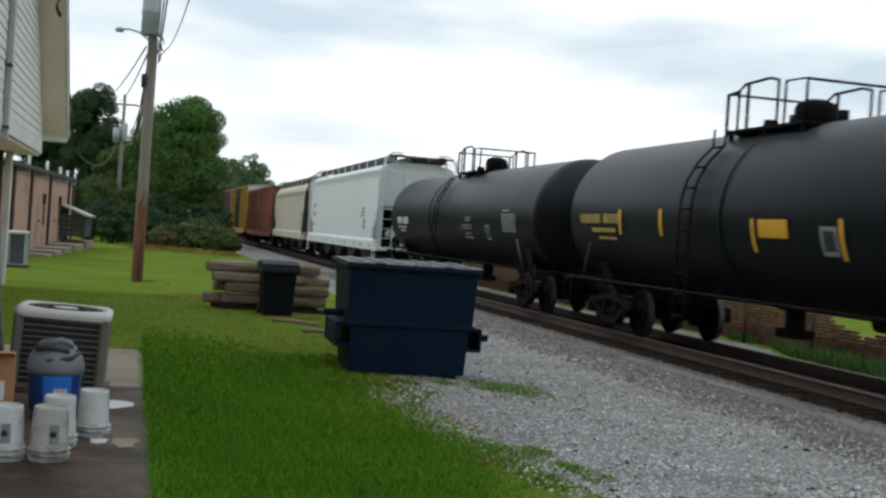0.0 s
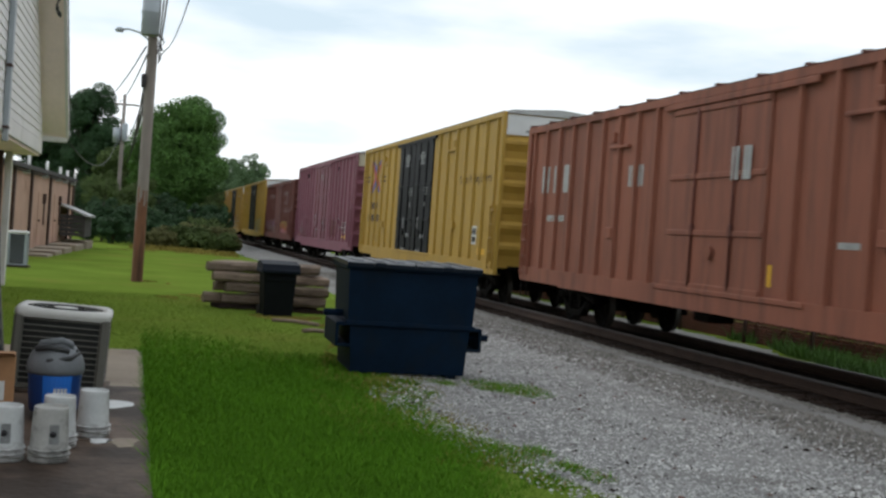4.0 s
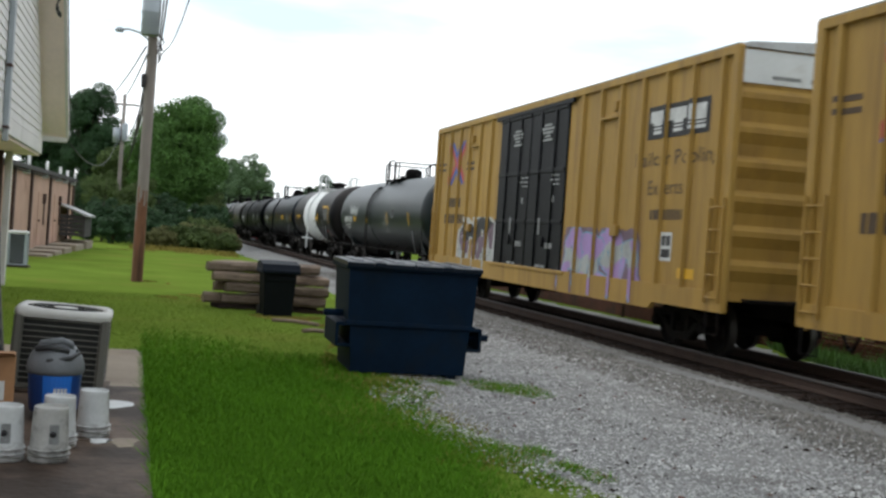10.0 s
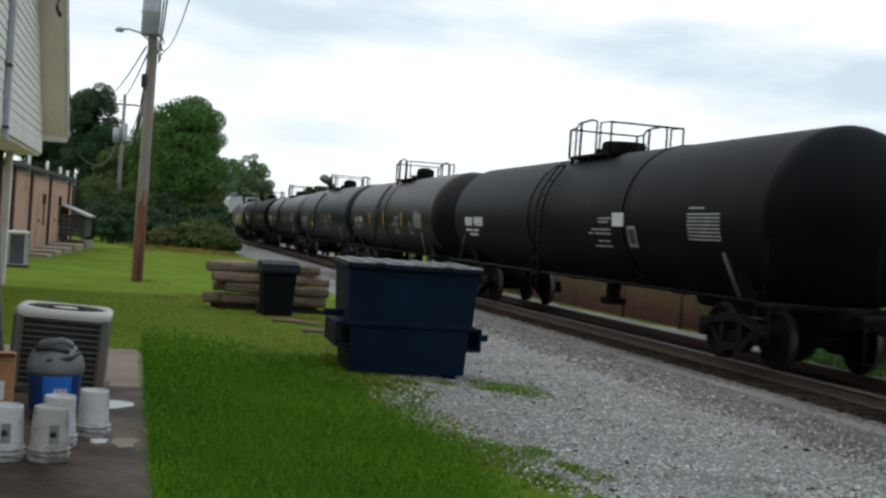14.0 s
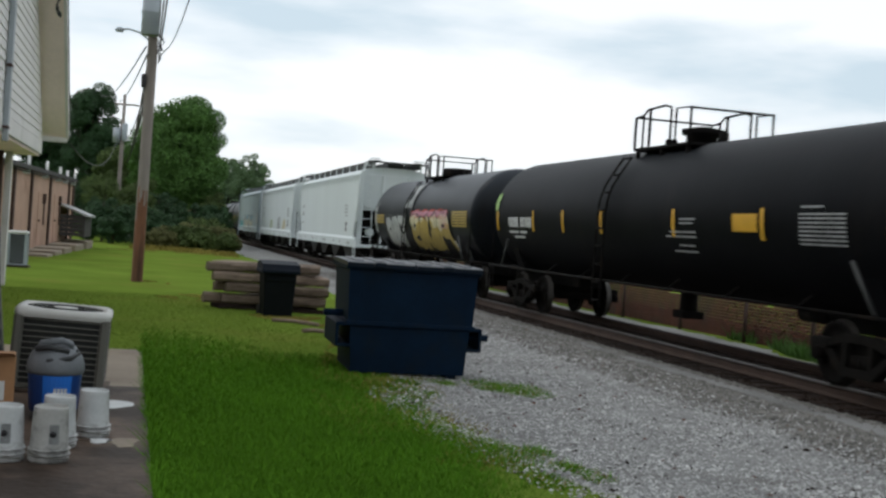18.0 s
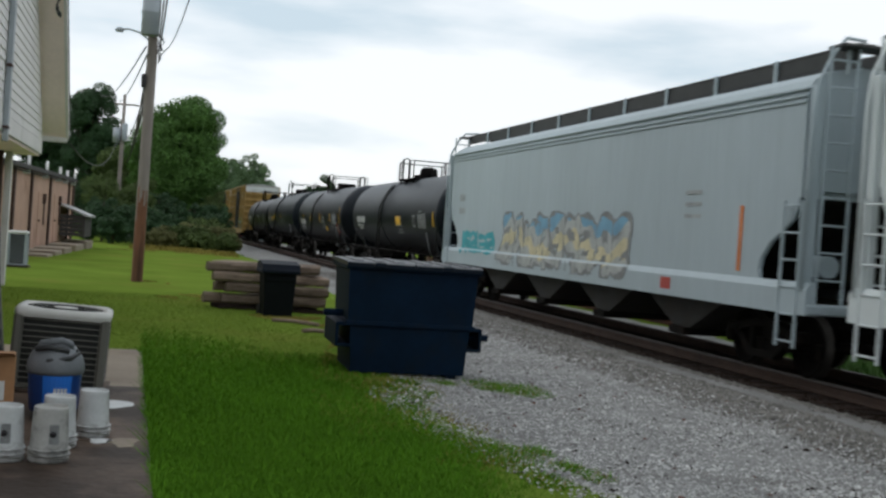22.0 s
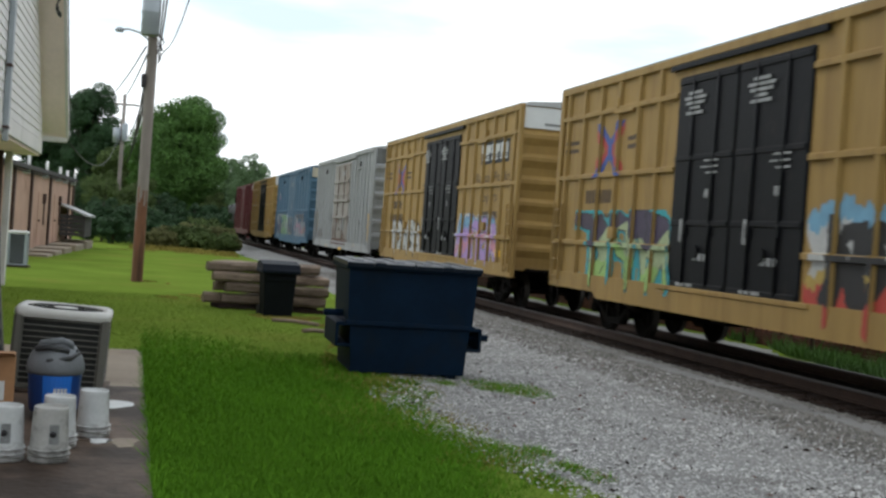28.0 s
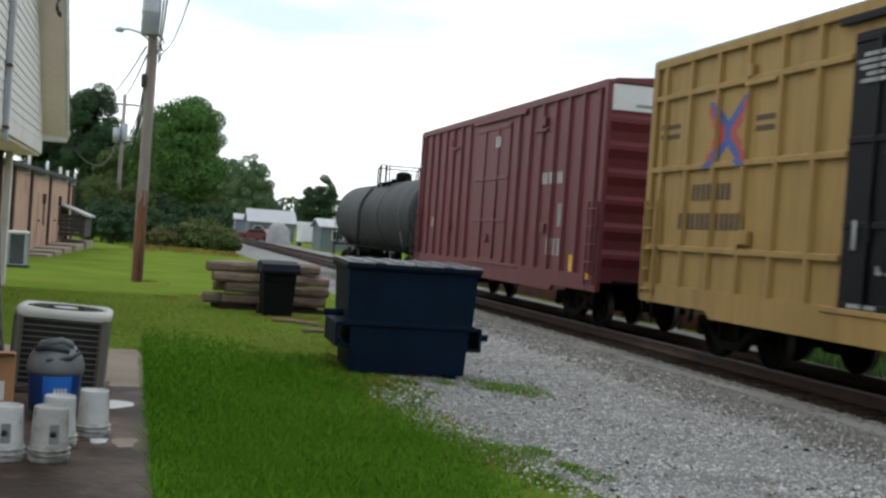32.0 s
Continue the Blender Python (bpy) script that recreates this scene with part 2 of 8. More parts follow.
M["cream_paint"] = mat("cream_paint", (0.5, 0.45, 0.34), 0.6, var=0.12, scale=1.5, fine=14, dirt=(0.3, 0.26, 0.2), dirt_at=0.66)
M["galv"] = mat("galvanised_roof", (0.42, 0.43, 0.43), 0.5, 0.3, var=0.15, scale=1.0, fine=12, dirt=(0.2, 0.17, 0.14), dirt_at=0.64)


# ------------------------------------------------------------------ mesh building
class MB:
    """Gathers vertices and faces of one part."""

    def __init__(self):
        self.v, self.f, self.mi, self.sm, self.cur = [], [], [], [], 0

    def face(self, idx, smooth=False):
        self.f.append(tuple(idx)), self.mi.append(self.cur), self.sm.append(smooth)

    def poly(self, pts):
        k = len(self.v)
        self.v += [tuple(p) for p in pts]
        self.face(range(k, k + len(pts)))

    def box(self, x0, x1, y0, y1, z0, z1):
        k = len(self.v)
        self.v += [(x, y, z) for z in (z0, z1) for y in (y0, y1) for x in (x0, x1)]
        for q in ((0, 2, 3, 1), (4, 5, 7, 6), (0, 1, 5, 4), (2, 6, 7, 3), (0, 4, 6, 2), (1, 3, 7, 5)):
            self.face([k + i for i in q])
        return self

    def cbox(self, x0, x1, y0, y1, z0, z1, c=0.02):
        """A box with chamfered edges."""
        k = len(self.v)
        lo, hi = (x0, y0, z0), (x1, y1, z1)
        for cz in (0, 1):
            for cy in (0, 1):
                for cx in (0, 1):
                    s = (cx, cy, cz)
                    for ax in range(3):
                        self.v.append(tuple((hi[a] if s[a] else lo[a]) + (0 if a == ax else (-c if s[a] else c)) for a in range(3)))
        vid = lambda cx, cy, cz, ax: k + (cx + 2 * cy + 4 * cz) * 3 + ax
        for ax in range(3):
            a, b = (ax + 1) % 3, (ax + 2) % 3
            for s in (0, 1):
                ring = []
                for (i, j) in ((0, 0), (1, 0), (1, 1), (0, 1)):
                    cc = [0, 0, 0]
                    cc[ax], cc[a], cc[b] = s, i, j
                    ring.append(vid(*cc, ax))
                self.face(ring if s else ring[::-1])
            for i in (0, 1):
                for j in (0, 1):
                    c0, c1 = [0, 0, 0], [0, 0, 0]
                    c0[ax], c1[ax] = 0, 1
                    c0[a] = c1[a] = i
                    c0[b] = c1[b] = j
                    q = [vid(*c0, a), vid(*c1, a), vid(*c1, b), vid(*c0, b)]
                    self.face(q if (i == j) else q[::-1])
        for cz in (0, 1):
            for cy in (0, 1):
                for cx in (0, 1):
                    t = [vid(cx, cy, cz, a) for a in range(3)]
                    self.face(t if (cx + cy + cz) % 2 else t[::-1])
        return self

    def cyl(self, p0, p1, r, n=12, r1=None, caps=True, smooth=True):
        p0, p1 = Vector(p0), Vector(p1)
        r1 = r if r1 is None else r1
        d = (p1 - p0).normalized()
        a = d.orthogonal().normalized()
        b = d.cross(a)
        k = len(self.v)
        for p, rr in ((p0, r), (p1, r1)):
            for i in range(n):
                t = 2 * math.pi * i / n
                self.v.append(tuple(p + (a * math.cos(t) + b * math.sin(t)) * rr))
        for i in range(n):
            j = (i + 1) % n
            self.face((k + i, k + j, k + n + j, k + n + i), smooth)
        if caps:
            self.face([k + i for i in range(n)][::-1])
            self.face([k + n + i for i in range(n)])
        return self

    def tube(self, pts, r, n=6):
        """One bent bar through all points."""
        pts = [Vector(p) for p in pts]
        k, m = len(self.v), len(pts)
        a = None
        for i, p in enumerate(pts):
            d = (pts[min(i + 1, m - 1)] - pts[max(i - 1, 0)]).normalized()
            a = d.orthogonal().normalized() if a is None else (a - d * a.dot(d)).normalized()
            b = d.cross(a)
            for j in range(n):
                t = 2 * math.pi * j / n
                self.v.append(tuple(p + (a * math.cos(t) + b * math.sin(t)) * r))
        for i in range(m - 1):
            for j in range(n):
                q = (j + 1) % n
                self.face((k + i * n + j, k + i * n + q, k + (i + 1) * n + q, k + (i + 1) * n + j), True)
        self.face([k + j for j in range(n)][::-1])
        self.face([k + (m - 1) * n + j for j in range(n)])
        return self

    def prism(self, prof, axis, a0, a1):
        """Extrudes a profile of 2D points along an axis: x takes (y, z), y takes (x, z), z takes (x, y)."""
        put = {"x": lambda p, a: (a, p[0], p[1]), "y": lambda p, a: (p[0], a, p[1]), "z": lambda p, a: (p[0], p[1], a)}[axis]
        k, n = len(self.v), len(prof)
        self.v += [put(p, a0) for p in prof] + [put(p, a1) for p in prof]
        self.face([k + i for i in range(n)][::-1])
        self.face([k + n + i for i in range(n)])
        for i in range(n):
            j = (i + 1) % n
            self.face((k + i, k + j, k + n + j, k + n + i))
        return self

    def lathe(self, prof, n, axis="y", smooth=True, centre=(0, 0, 0), caps=True):
        """Turns (along, radius) pairs round an axis through centre."""
        k = len(self.v)
        for a, r in prof:
            for i in range(n):
                t = 2 * math.pi * i / n
                c, s = r * math.cos(t), r * math.sin(t)
                p = {"y": (c, a, s), "z": (c, s, a), "x": (a, c, s)}[axis]
                self.v.append((p[0] + centre[0], p[1] + centre[1], p[2] + centre[2]))
        for m in range(len(prof) - 1):
            for i in range(n):
                j = (i + 1) % n
                self.face((k + m * n + i, k + m * n + j, k + (m + 1) * n + j, k + (m + 1) * n + i), smooth)
        if caps:
            self.face([k + i for i in range(n)], smooth)
            self.face([k + (len(prof) - 1) * n + i for i in range(n)][::-1], smooth)
        return self

    def mesh(self, name, mats):
        me = bpy.data.meshes.new(name)
        me.from_pydata(self.v, [], self.f)
        for m in mats if isinstance(mats, (list, tuple)) else [mats]:
            me.materials.append(m)
        me.polygons.foreach_set("material_index", self.mi)
        me.polygons.foreach_set("use_smooth", self.sm)
        bm = bmesh.new()
        bm.from_mesh(me)
        bmesh.ops.recalc_face_normals(bm, faces=bm.faces)
        bm.to_mesh(me)
        bm.free()
        me.update()
        return me


def part(name, mb, mats, parent, label="", at=None):
    """Links one mesh (an MB, or mesh data that is shared) as a part under its thing."""
    me = mb.mesh(name, mats) if isinstance(mb, MB) else mb
    ob = new(name, me)
    ob.parent = parent
    if at is not None:
        ob.matrix_basis = at
    return tagged(ob, label)


def thing(name, label, category, group="", kind="", at=None):
    ob = new(name)
    ob.empty_display_size = 0.2
    if at is not None:
        ob.matrix_basis = at
    return tagged(ob, label, category, group, kind)


def solo(name, mb, mats, label, category="", group="", kind="", at=None):
    ob = new(name, mb.mesh(name, mats))
    if at is not None:
        ob.matrix_basis = at
    return tagged(ob, label, category, group, kind)
# ------------------------------------------------------------------ more materials
M["grass"] = mat("lawn_soil", (0.138, 0.205, 0.032), 0.9, spec=0.0, var=0.24, scale=0.45, fine=14, dirt=(0.15, 0.165, 0.035), dirt_at=0.6, bump=0.5, grain=0.05)
M["lush"] = mat("lush_grass_blades", (0.1, 0.24, 0.016), 0.7, var=0.2, scale=0.5, fine=4, island=0.2, bump=0, spec=0.05)
M["blade"] = mat("grass_blades", (0.215, 0.31, 0.048), 0.7, var=0.18, scale=0.4, fine=6, island=0.22, bump=0, spec=0.05)
M["dry_blade"] = mat("dry_grass_blades", (0.27, 0.22, 0.055), 0.7, spec=0.05, var=0.25, scale=0.8, fine=6, island=0.35, bump=0)
M["gravel"] = mat("gravel_bed", (0.285, 0.283, 0.277), 0.95, spec=0.1, var=0.3, scale=0.8, fine=28, dirt=(0.13, 0.12, 0.11), dirt_at=0.62, bump=1.0, grain=0.05)
M["track_dirt"] = mat("oily_track_dirt", (0.026, 0.018, 0.014), 0.95, spec=0.15, var=0.35, scale=1.5, fine=24, dirt=(0.05, 0.035, 0.027), dirt_at=0.6, bump=1.0, grain=0.05)
M["stone"] = mat("gravel_stones", (0.44, 0.437, 0.428), 0.9, var=0.2, scale=0.7, fine=30, island=0.55, bump=0.3)
M["ballast"] = mat("ballast_stones", (0.17, 0.162, 0.148), 0.9, var=0.2, scale=0.7, fine=30, island=0.42, bump=0.3)
M["tie"] = mat("creosoted_tie", (0.022, 0.014, 0.011), 0.95, spec=0.15, var=0.35, scale=2, fine=18, dirt=(0.05, 0.033, 0.024), dirt_at=0.6, bump=0.5, random_tone=0.3)
M["rail"] = mat("rusty_rail", (0.05, 0.027, 0.018), 0.85, 0.0, var=0.3, scale=3, fine=30, bump=0.3)
M["rail_head"] = mat("polished_rail_head", (0.11, 0.1, 0.095), 0.5, 0.6, var=0.2, scale=3, fine=30, bump=0)
M["dry_concrete"] = mat("dry_concrete", (0.33, 0.275, 0.215), 0.9, var=0.2, scale=0.9, fine=16, dirt=(0.18, 0.14, 0.11), dirt_at=0.6, bump=0.35)
M["concrete"] = mat("patio_concrete", (0.14, 0.1, 0.077), 0.6, spec=0.14, var=0.35, scale=1.3, fine=14, dirt=(0.036, 0.025, 0.019), dirt_at=0.48, bump=0.35)
M["brick"] = mat("red_brick", (0.16, 0.058, 0.034), 0.9, var=0.35, scale=1.6, fine=30, dirt=(0.06, 0.032, 0.022), dirt_at=0.55, random_tone=0.35)
M["mortar"] = mat("mortar", (0.06, 0.036, 0.026), 0.95, var=0.3, scale=3, fine=30)


# ------------------------------------------------------------------ ground
def smooth(a, b, v):
    t = min(1.0, max(0.0, (v - a) / (b - a)))
    return t * t * (3 - 2 * t)


def level(x, y):
    """Height of the ground: a lawn, a gravel lot a little lower, a ditch behind the track."""
    z = -0.03 - 0.13 * smooth(2.5, 6.5, x) - 0.14 * smooth(7.9, 8.7, x) - 0.08 * smooth(12.0, 13.6, x) - 0.25 * smooth(45, 130, y)
    z += 0.018 * noise.noise((x * 0.5, y * 0.5, 0)) + 0.05 * noise.noise((x * 0.09, y * 0.09, 4)) * smooth(16, 40, abs(y))
    if -4.4 < x < 0.4 and 2.5 < y < 16:
        z = min(z, -0.03)
    return z


EDGE = [(-40, 3.6), (4, 3.4), (7.5, 3.0), (9, 2.65), (10.6, 2.42), (12, 2.5), (14, 2.85), (17, 3.5), (20, 4.2), (26, 4.95), (40, 5.3), (68, 5.5), (120, 7.0), (330, 7.2)]


def lot_edge(y):
    """x where the lawn gives way to gravel."""
    for (y0, x0), (y1, x1) in zip(EDGE, EDGE[1:]):
        if y <= y1:
            return x0 + (x1 - x0) * (y - y0) / (y1 - y0)
    return 7.2


def ragged_edge(y):
    return lot_edge(y) + 0.35 * noise.noise((0.0, y * 0.9, 7.0)) + 0.18 * noise.noise((3.0, y * 3.1, 2.0))


def spaced(stops):
    out = []
    for a, b, n in stops:
        out += [a + (b - a) * i / n for i in range(n)]
    return out + [stops[-1][1]]


gx = spaced([(-2500, -200, 5), (-200, -30, 6), (-30, -8, 8), (-8, 16, 48), (16, 40, 10), (40, 240, 8), (240, 2500, 5)])
gy = spaced([(-2500, -200, 5), (-200, -10, 8), (-10, 4, 8), (4, 40, 72), (40, 140, 40), (140, 400, 14), (400, 3500, 7)])
g = MB()
g.v = [(x, y, level(x, y)) for y in gy for x in gx]
nx = len(gx)
for j in range(len(gy) - 1):
    for i in range(nx - 1):
        k = j * nx + i
        g.face((k, k + 1, k + nx + 1, k + nx), True)
solo("ground", g, M["grass"], "mown green lawn over gently uneven soil", "lawn", kind="structure")

# gravel lot and ballast, one sheet from the lawn's ragged edge past the track, dark with dirt between the rails
g = MB()
gy2 = spaced([(-60, 4, 16), (4, 30, 130), (30, 80, 60), (80, 330, 50)])
cols = 17


def far_edge(y):
    """x where the gravel behind the track ends."""
    return 12.9 + 1.75 * smooth(19.5, 25.0, y) + 3.5 * smooth(75, 110, y) + 0.3 * noise.noise((1.0, y * 0.6, 5.0))


for y in gy2:
    e, fe = ragged_edge(y), far_edge(y)
    near = 8.72 + 0.12 * noise.noise((2.0, y * 0.8, 1.0)) + 0.07 * noise.noise((2.0, y * 3.0, 1.0))
    for x in [e + (near - e) * c / 8 for c in range(9)] + [near + (11.98 - near) * c / 5 for c in range(1, 6)] + [12.0 + (fe - 12.0) * c / 4 for c in range(1, 5)]:
        flat = smooth(7.9, 8.7, x) - smooth(12.0, 12.7, x)
        z = level(x, y) + 0.012 + 0.012 * noise.noise((x * 3, y * 3, 1))
        z = z * (1 - flat) + (-0.195 + 0.01 * noise.noise((x * 4, y * 4, 3))) * flat
        g.v.append((x, y, z - (0.03 if x in (e, fe) else 0)))
for j in range(len(gy2) - 1):
    for i in range(cols):
        k = j * (cols + 1) + i
        g.cur = 1 if 8 <= i < 13 else 0
        g.face((k, k + 1, k + cols + 2, k + cols + 1), True)
solo("gravel_lot", g, [M["gravel"], M["track_dirt"]], "pale crushed-stone lot and dark dirty track bed", "gravel", kind="structure")


def lot_z(x, y):
    flat = smooth(7.9, 8.7, x) - smooth(12.0, 12.7, x)
    return (level(x, y) + 0.012) * (1 - flat) - 0.195 * flat


# ------------------------------------------------------------------ the track
track = thing("railroad_track", "railroad track of rusty rails on dark wooden ties", "railroad track", kind="structure")
for s in (-1, 1):
    b = MB()
    x = TRACK + s * 0.755
    b.prism([(x - 0.07, -0.18), (x + 0.07, -0.18), (x + 0.07, -0.165), (x + 0.012, -0.14), (x + 0.012, -0.045), (x + 0.037, -0.03), (x - 0.037, -0.03), (x - 0.012, -0.045), (x - 0.012, -0.14), (x - 0.07, -0.165)],
            "y", -700, 900)
    b.cur = 1
    b.prism([(x - 0.037, -0.03), (x + 0.037, -0.03), (x + 0.035, -0.004), (x + 0.02, 0.0), (x - 0.02, 0.0), (x - 0.035, -0.004)], "y", -700, 900)
    part("rail", b, [M["rail"], M["rail_head"]], track, "rusty rail with a bright head")
tb = MB()
tb.cbox(-1.3, 1.3, -0.11, 0.11, -0.36, -0.182, 0.012)
tie_mesh = tb.mesh("tie", M["tie"])
rt = random.Random(3)
for k in range(130):
    part("tie", tie_mesh, None, track, at=pose(TRACK + rt.uniform(-0.05, 0.05), 6.0 + k * 0.5 + rt.uniform(-0.03, 0.03), rt.uniform(-0.006, 0.004), 0, 0, rt.uniform(-1, 1)))
b = MB()
for k in range(800):
    y = -200 + k * 0.5
    if y < 5.8 or y > 70.8:
        b.box(TRACK - 1.3, TRACK + 1.3, y - 0.11, y + 0.11, -0.36, -0.182)
part("distant_ties", b, M["tie"], track)["kind"] = "stuff"


# ------------------------------------------------------------------ loose stones and grass blades
def scatter_stones(name, label, material, count, region, size, seed):
    """Rough five-sided stones, each an island of one mesh."""
    rng = np.random.default_rng(seed)
    base = np.array([(1, 0, 0), (0.2, 0.95, 0.1), (-0.9, 0.5, -0.1), (-0.7, -0.7, 0.1), (0.4, -0.9, 0), (0.1, 0.1, 0.8), (0, 0, -0.6)])
    faces = np.array([(0, 1, 5), (1, 2, 5), (2, 3, 5), (3, 4, 5), (4, 0, 5), (1, 0, 6), (2, 1, 6), (3, 2, 6), (4, 3, 6), (0, 4, 6)])
    vs, fs, k = [], [], 0
    while k < count:
        x, y = region(rng)
        if x is None:
            continue
        s = size * math.exp(rng.normal(0, 0.35))
        q = base * rng.uniform(0.7, 1.3, (7, 3)) * s * np.array([1, 1, 0.75])
        a = rng.uniform(0, 6.283)
        c, sn = math.cos(a), math.sin(a)
        vs.append(np.column_stack((q[:, 0] * c - q[:, 1] * sn + x, q[:, 0] * sn + q[:, 1] * c + y, q[:, 2] + lot_z(x, y) + s * 0.15)))
        fs.append(faces + 7 * k)
        k += 1
    me = bpy.data.meshes.new(name)
    me.from_pydata(np.concatenate(vs).tolist(), [], np.concatenate(fs).tolist())
    me.materials.append(material)
    return tagged(new(name, me), label, "gravel", kind="stuff")


def near_lot(rng):
    y = 6.5 + 24 * rng.random() ** 1.7
    lo = lot_edge(y) - 0.1
    x = lo + (8.5 - lo) * rng.random()
    if rng.random() > smooth(-0.1, 0.7, x - lo + 0.3 * noise.noise((x, y, 5.0))):
        return None, None
    return x, y


def shoulder(rng):
    y = 8 + 40 * rng.random() ** 1.6
    x = 6.6 + 2.2 * rng.random() ** 0.6
    return x, y


def cribs(rng):
    y = 8 + 50 * rng.random() ** 1.4
    x = TRACK - 1.5 + 4.0 * rng.random()
    return x, y


scatter_stones("gravel", "loose pale grey crushed stone of the lot", M["stone"], 96000, near_lot, 0.0105, 11)
scatter_stones("red_gravel", "scattered reddish stones in the gravel", M["brick"], 420, near_lot, 0.015, 14)
scatter_stones("dark_gravel", "scattered dark stones in the gravel", M["track_dirt"], 3000, near_lot, 0.011, 15)
scatter_stones("ballast", "darker grey ballast stones beside the track", M["ballast"], 42000, shoulder, 0.021, 12)
scatter_stones("crib_ballast", "dirty ballast between the ties", M["tie"], 9000, cribs, 0.026, 13)


def blades(name, label, material, count, region, height, seed, lean=0.5, width=0.006):
    rng = np.random.default_rng(seed)
    pts = []
    while len(pts) < count:
        x, y = region(rng)
        if x is not None:
            pts.append((x, y, level(x, y)))
    p = np.array(pts)
    n = len(p)
    h = height * np.exp(rng.normal(0, 0.35, n))
    a = rng.uniform(0, 6.283, n)
    lx, ly = rng.normal(0, lean, n) * h, rng.normal(0, lean, n) * h
    w = width * rng.uniform(0.7, 1.5, n) * (1 + p[:, 1] / 14)
    dx, dy = np.cos(a) * w, np.sin(a) * w
    z0 = p[:, 2] - 0.01
    v = np.empty((n, 3, 3))
    v[:, 0] = np.column_stack((p[:, 0] - dx, p[:, 1] - dy, z0))
    v[:, 1] = np.column_stack((p[:, 0] + dx, p[:, 1] + dy, z0))
    v[:, 2] = np.column_stack((p[:, 0] + lx, p[:, 1] + ly, z0 + h))
    me = bpy.data.meshes.new(name)
    me.from_pydata(v.reshape(-1, 3).tolist(), [], np.arange(3 * n).reshape(-1, 3).tolist())
    me.materials.append(material)
    return tagged(new(name, me), label, "grass", kind="stuff")


def lush_share(x, y):
    """1 where the grass is thick and dark, falling to 0 on the mown lawn."""
    wob = noise.noise((x * 0.8, y * 0.5, 2.0))
    return (1 - smooth(1.9, 3.0, x + 0.4 * wob)) * (1 - smooth(11.8, 18.5, y + 1.6 * wob + 0.45 * x))


def patio_edge(y):
    return 0.17 - 0.0088 * (y - 7.2)


def on_lawn(x, y, rng):
    """Thick up to the gravel's edge, then straggling over it."""
    over = x - ragged_edge(y)
    return over < 0.03 or rng.random() < 0.5 * math.exp(-over * 5) * (0.6 + noise.noise((x * 2, y * 2, 9.0)))


def lawn_lush(rng):
    y = 6.3 + 13.0 * rng.random() ** 1.4
    hi = lot_edge(y) + 0.8
    x = patio_edge(y) + (hi - patio_edge(y)) * rng.random()
    if not on_lawn(x, y, rng) or rng.random() > lush_share(x, y):
        return None, None
    return x, y


def lawn_mown(rng):
    y = 6.4 + 20 * rng.random() ** 1.2
    hi = lot_edge(y) + 0.8
    lo = patio_edge(y) if y < 15.3 else -3.5
    x = lo + (hi - lo) * rng.random()
    if not on_lawn(x, y, rng) or rng.random() < lush_share(x, y):
        return None, None
    return x, y


def lawn_dry(rng):
    """Yellowed patches between the thick grass and the gravel, round the stack and the pole."""
    if rng.random() < 0.6:
        y = 8.5 + 16 * rng.random()
        x = lot_edge(y) - 0.7 + 1.5 * rng.random() ** 1.2
    else:
        cx, cy, r = ((0.9, 60.0, 2.6), (3.4, 60.5, 1.6), (0.1, 31.0, 0.7), (3.7, 21.6, 0.7), (3.6, 20.6, 0.5), (3.75, 22.0, 0.6), (2.6, 21.6, 0.7), (1.2, 26.0, 0.9))[rng.integers(8)]
        a, d = rng.uniform(0, 6.283), r * math.sqrt(rng.random())
        x, y = cx + d * math.cos(a), cy + d * math.sin(a)
    if noise.noise((x * 1.3, y * 0.7, 11.0)) < -0.05:
        return None, None
    return x, y


def patio_fringe(rng):
    y = 6.3 + 9.0 * rng.random() ** 1.3
    return patio_edge(y) + 0.01 + 0.08 * rng.random() ** 2 + 0.03 * noise.noise((0.0, y * 4, 3.0)), y


def tall_dry(rng):
    return -0.5 + 5.6 * rng.random(), 61.5 + 4.5 * rng.random() ** 0.6


def tufts(rng):
    """Straggling patches out on the gravel and at the foot of the bin."""
    cx, cy, r = PATCHES[rng.integers(len(PATCHES))]
    a, d = rng.uniform(0, 6.283), r * math.sqrt(rng.random())
    return cx + d * math.cos(a) * 0.8, cy + d * math.sin(a) * 1.3


PATCHES = [(4.3, 13.1, 0.4), (4.5, 13.0, 0.35), (4.15, 13.35, 0.35), (2.9, 9.0, 0.3), (2.6, 9.9, 0.3), (4.35, 13.3, 0.42), (4.3, 13.5, 0.5), (4.55, 13.2, 0.45), (4.75, 13.5, 0.3), (2.75, 11.6, 0.35), (3.0, 12.3, 0.35), (2.65, 9.4, 0.35), (2.95, 9.3, 0.25), (3.3, 9.1, 0.16), (3.35, 8.5, 0.14), (2.75, 8.6, 0.3), (3.0, 8.0, 0.22),
           (2.5, 10.2, 0.3), (3.1, 13.2, 0.2), (3.6, 13.35, 0.2), (2.55, 11.0, 0.4), (2.7, 12.9, 0.4), (2.8, 14.0, 0.35), (2.45, 13.6, 0.3), (3.0, 8.8, 0.35), (3.45, 8.2, 0.2)]
blades("lush_grass", "thick dark green grass beside the patio", M["lush"], 190000, lawn_lush, 0.036, 21, width=0.0034)
blades("lawn_grass", "short mown yellow-green grass", M["blade"], 80000, lawn_mown, 0.02, 26, width=0.0042)
blades("grass_tufts", "straggling tufts of grass in the gravel", M["lush"], 11000, tufts, 0.04, 23, 0.8, 0.004)
blades("dry_grass_tufts", "dry yellowish grass in the gravel", M["dry_blade"], 8000, tufts, 0.03, 24, 0.9, 0.0036)
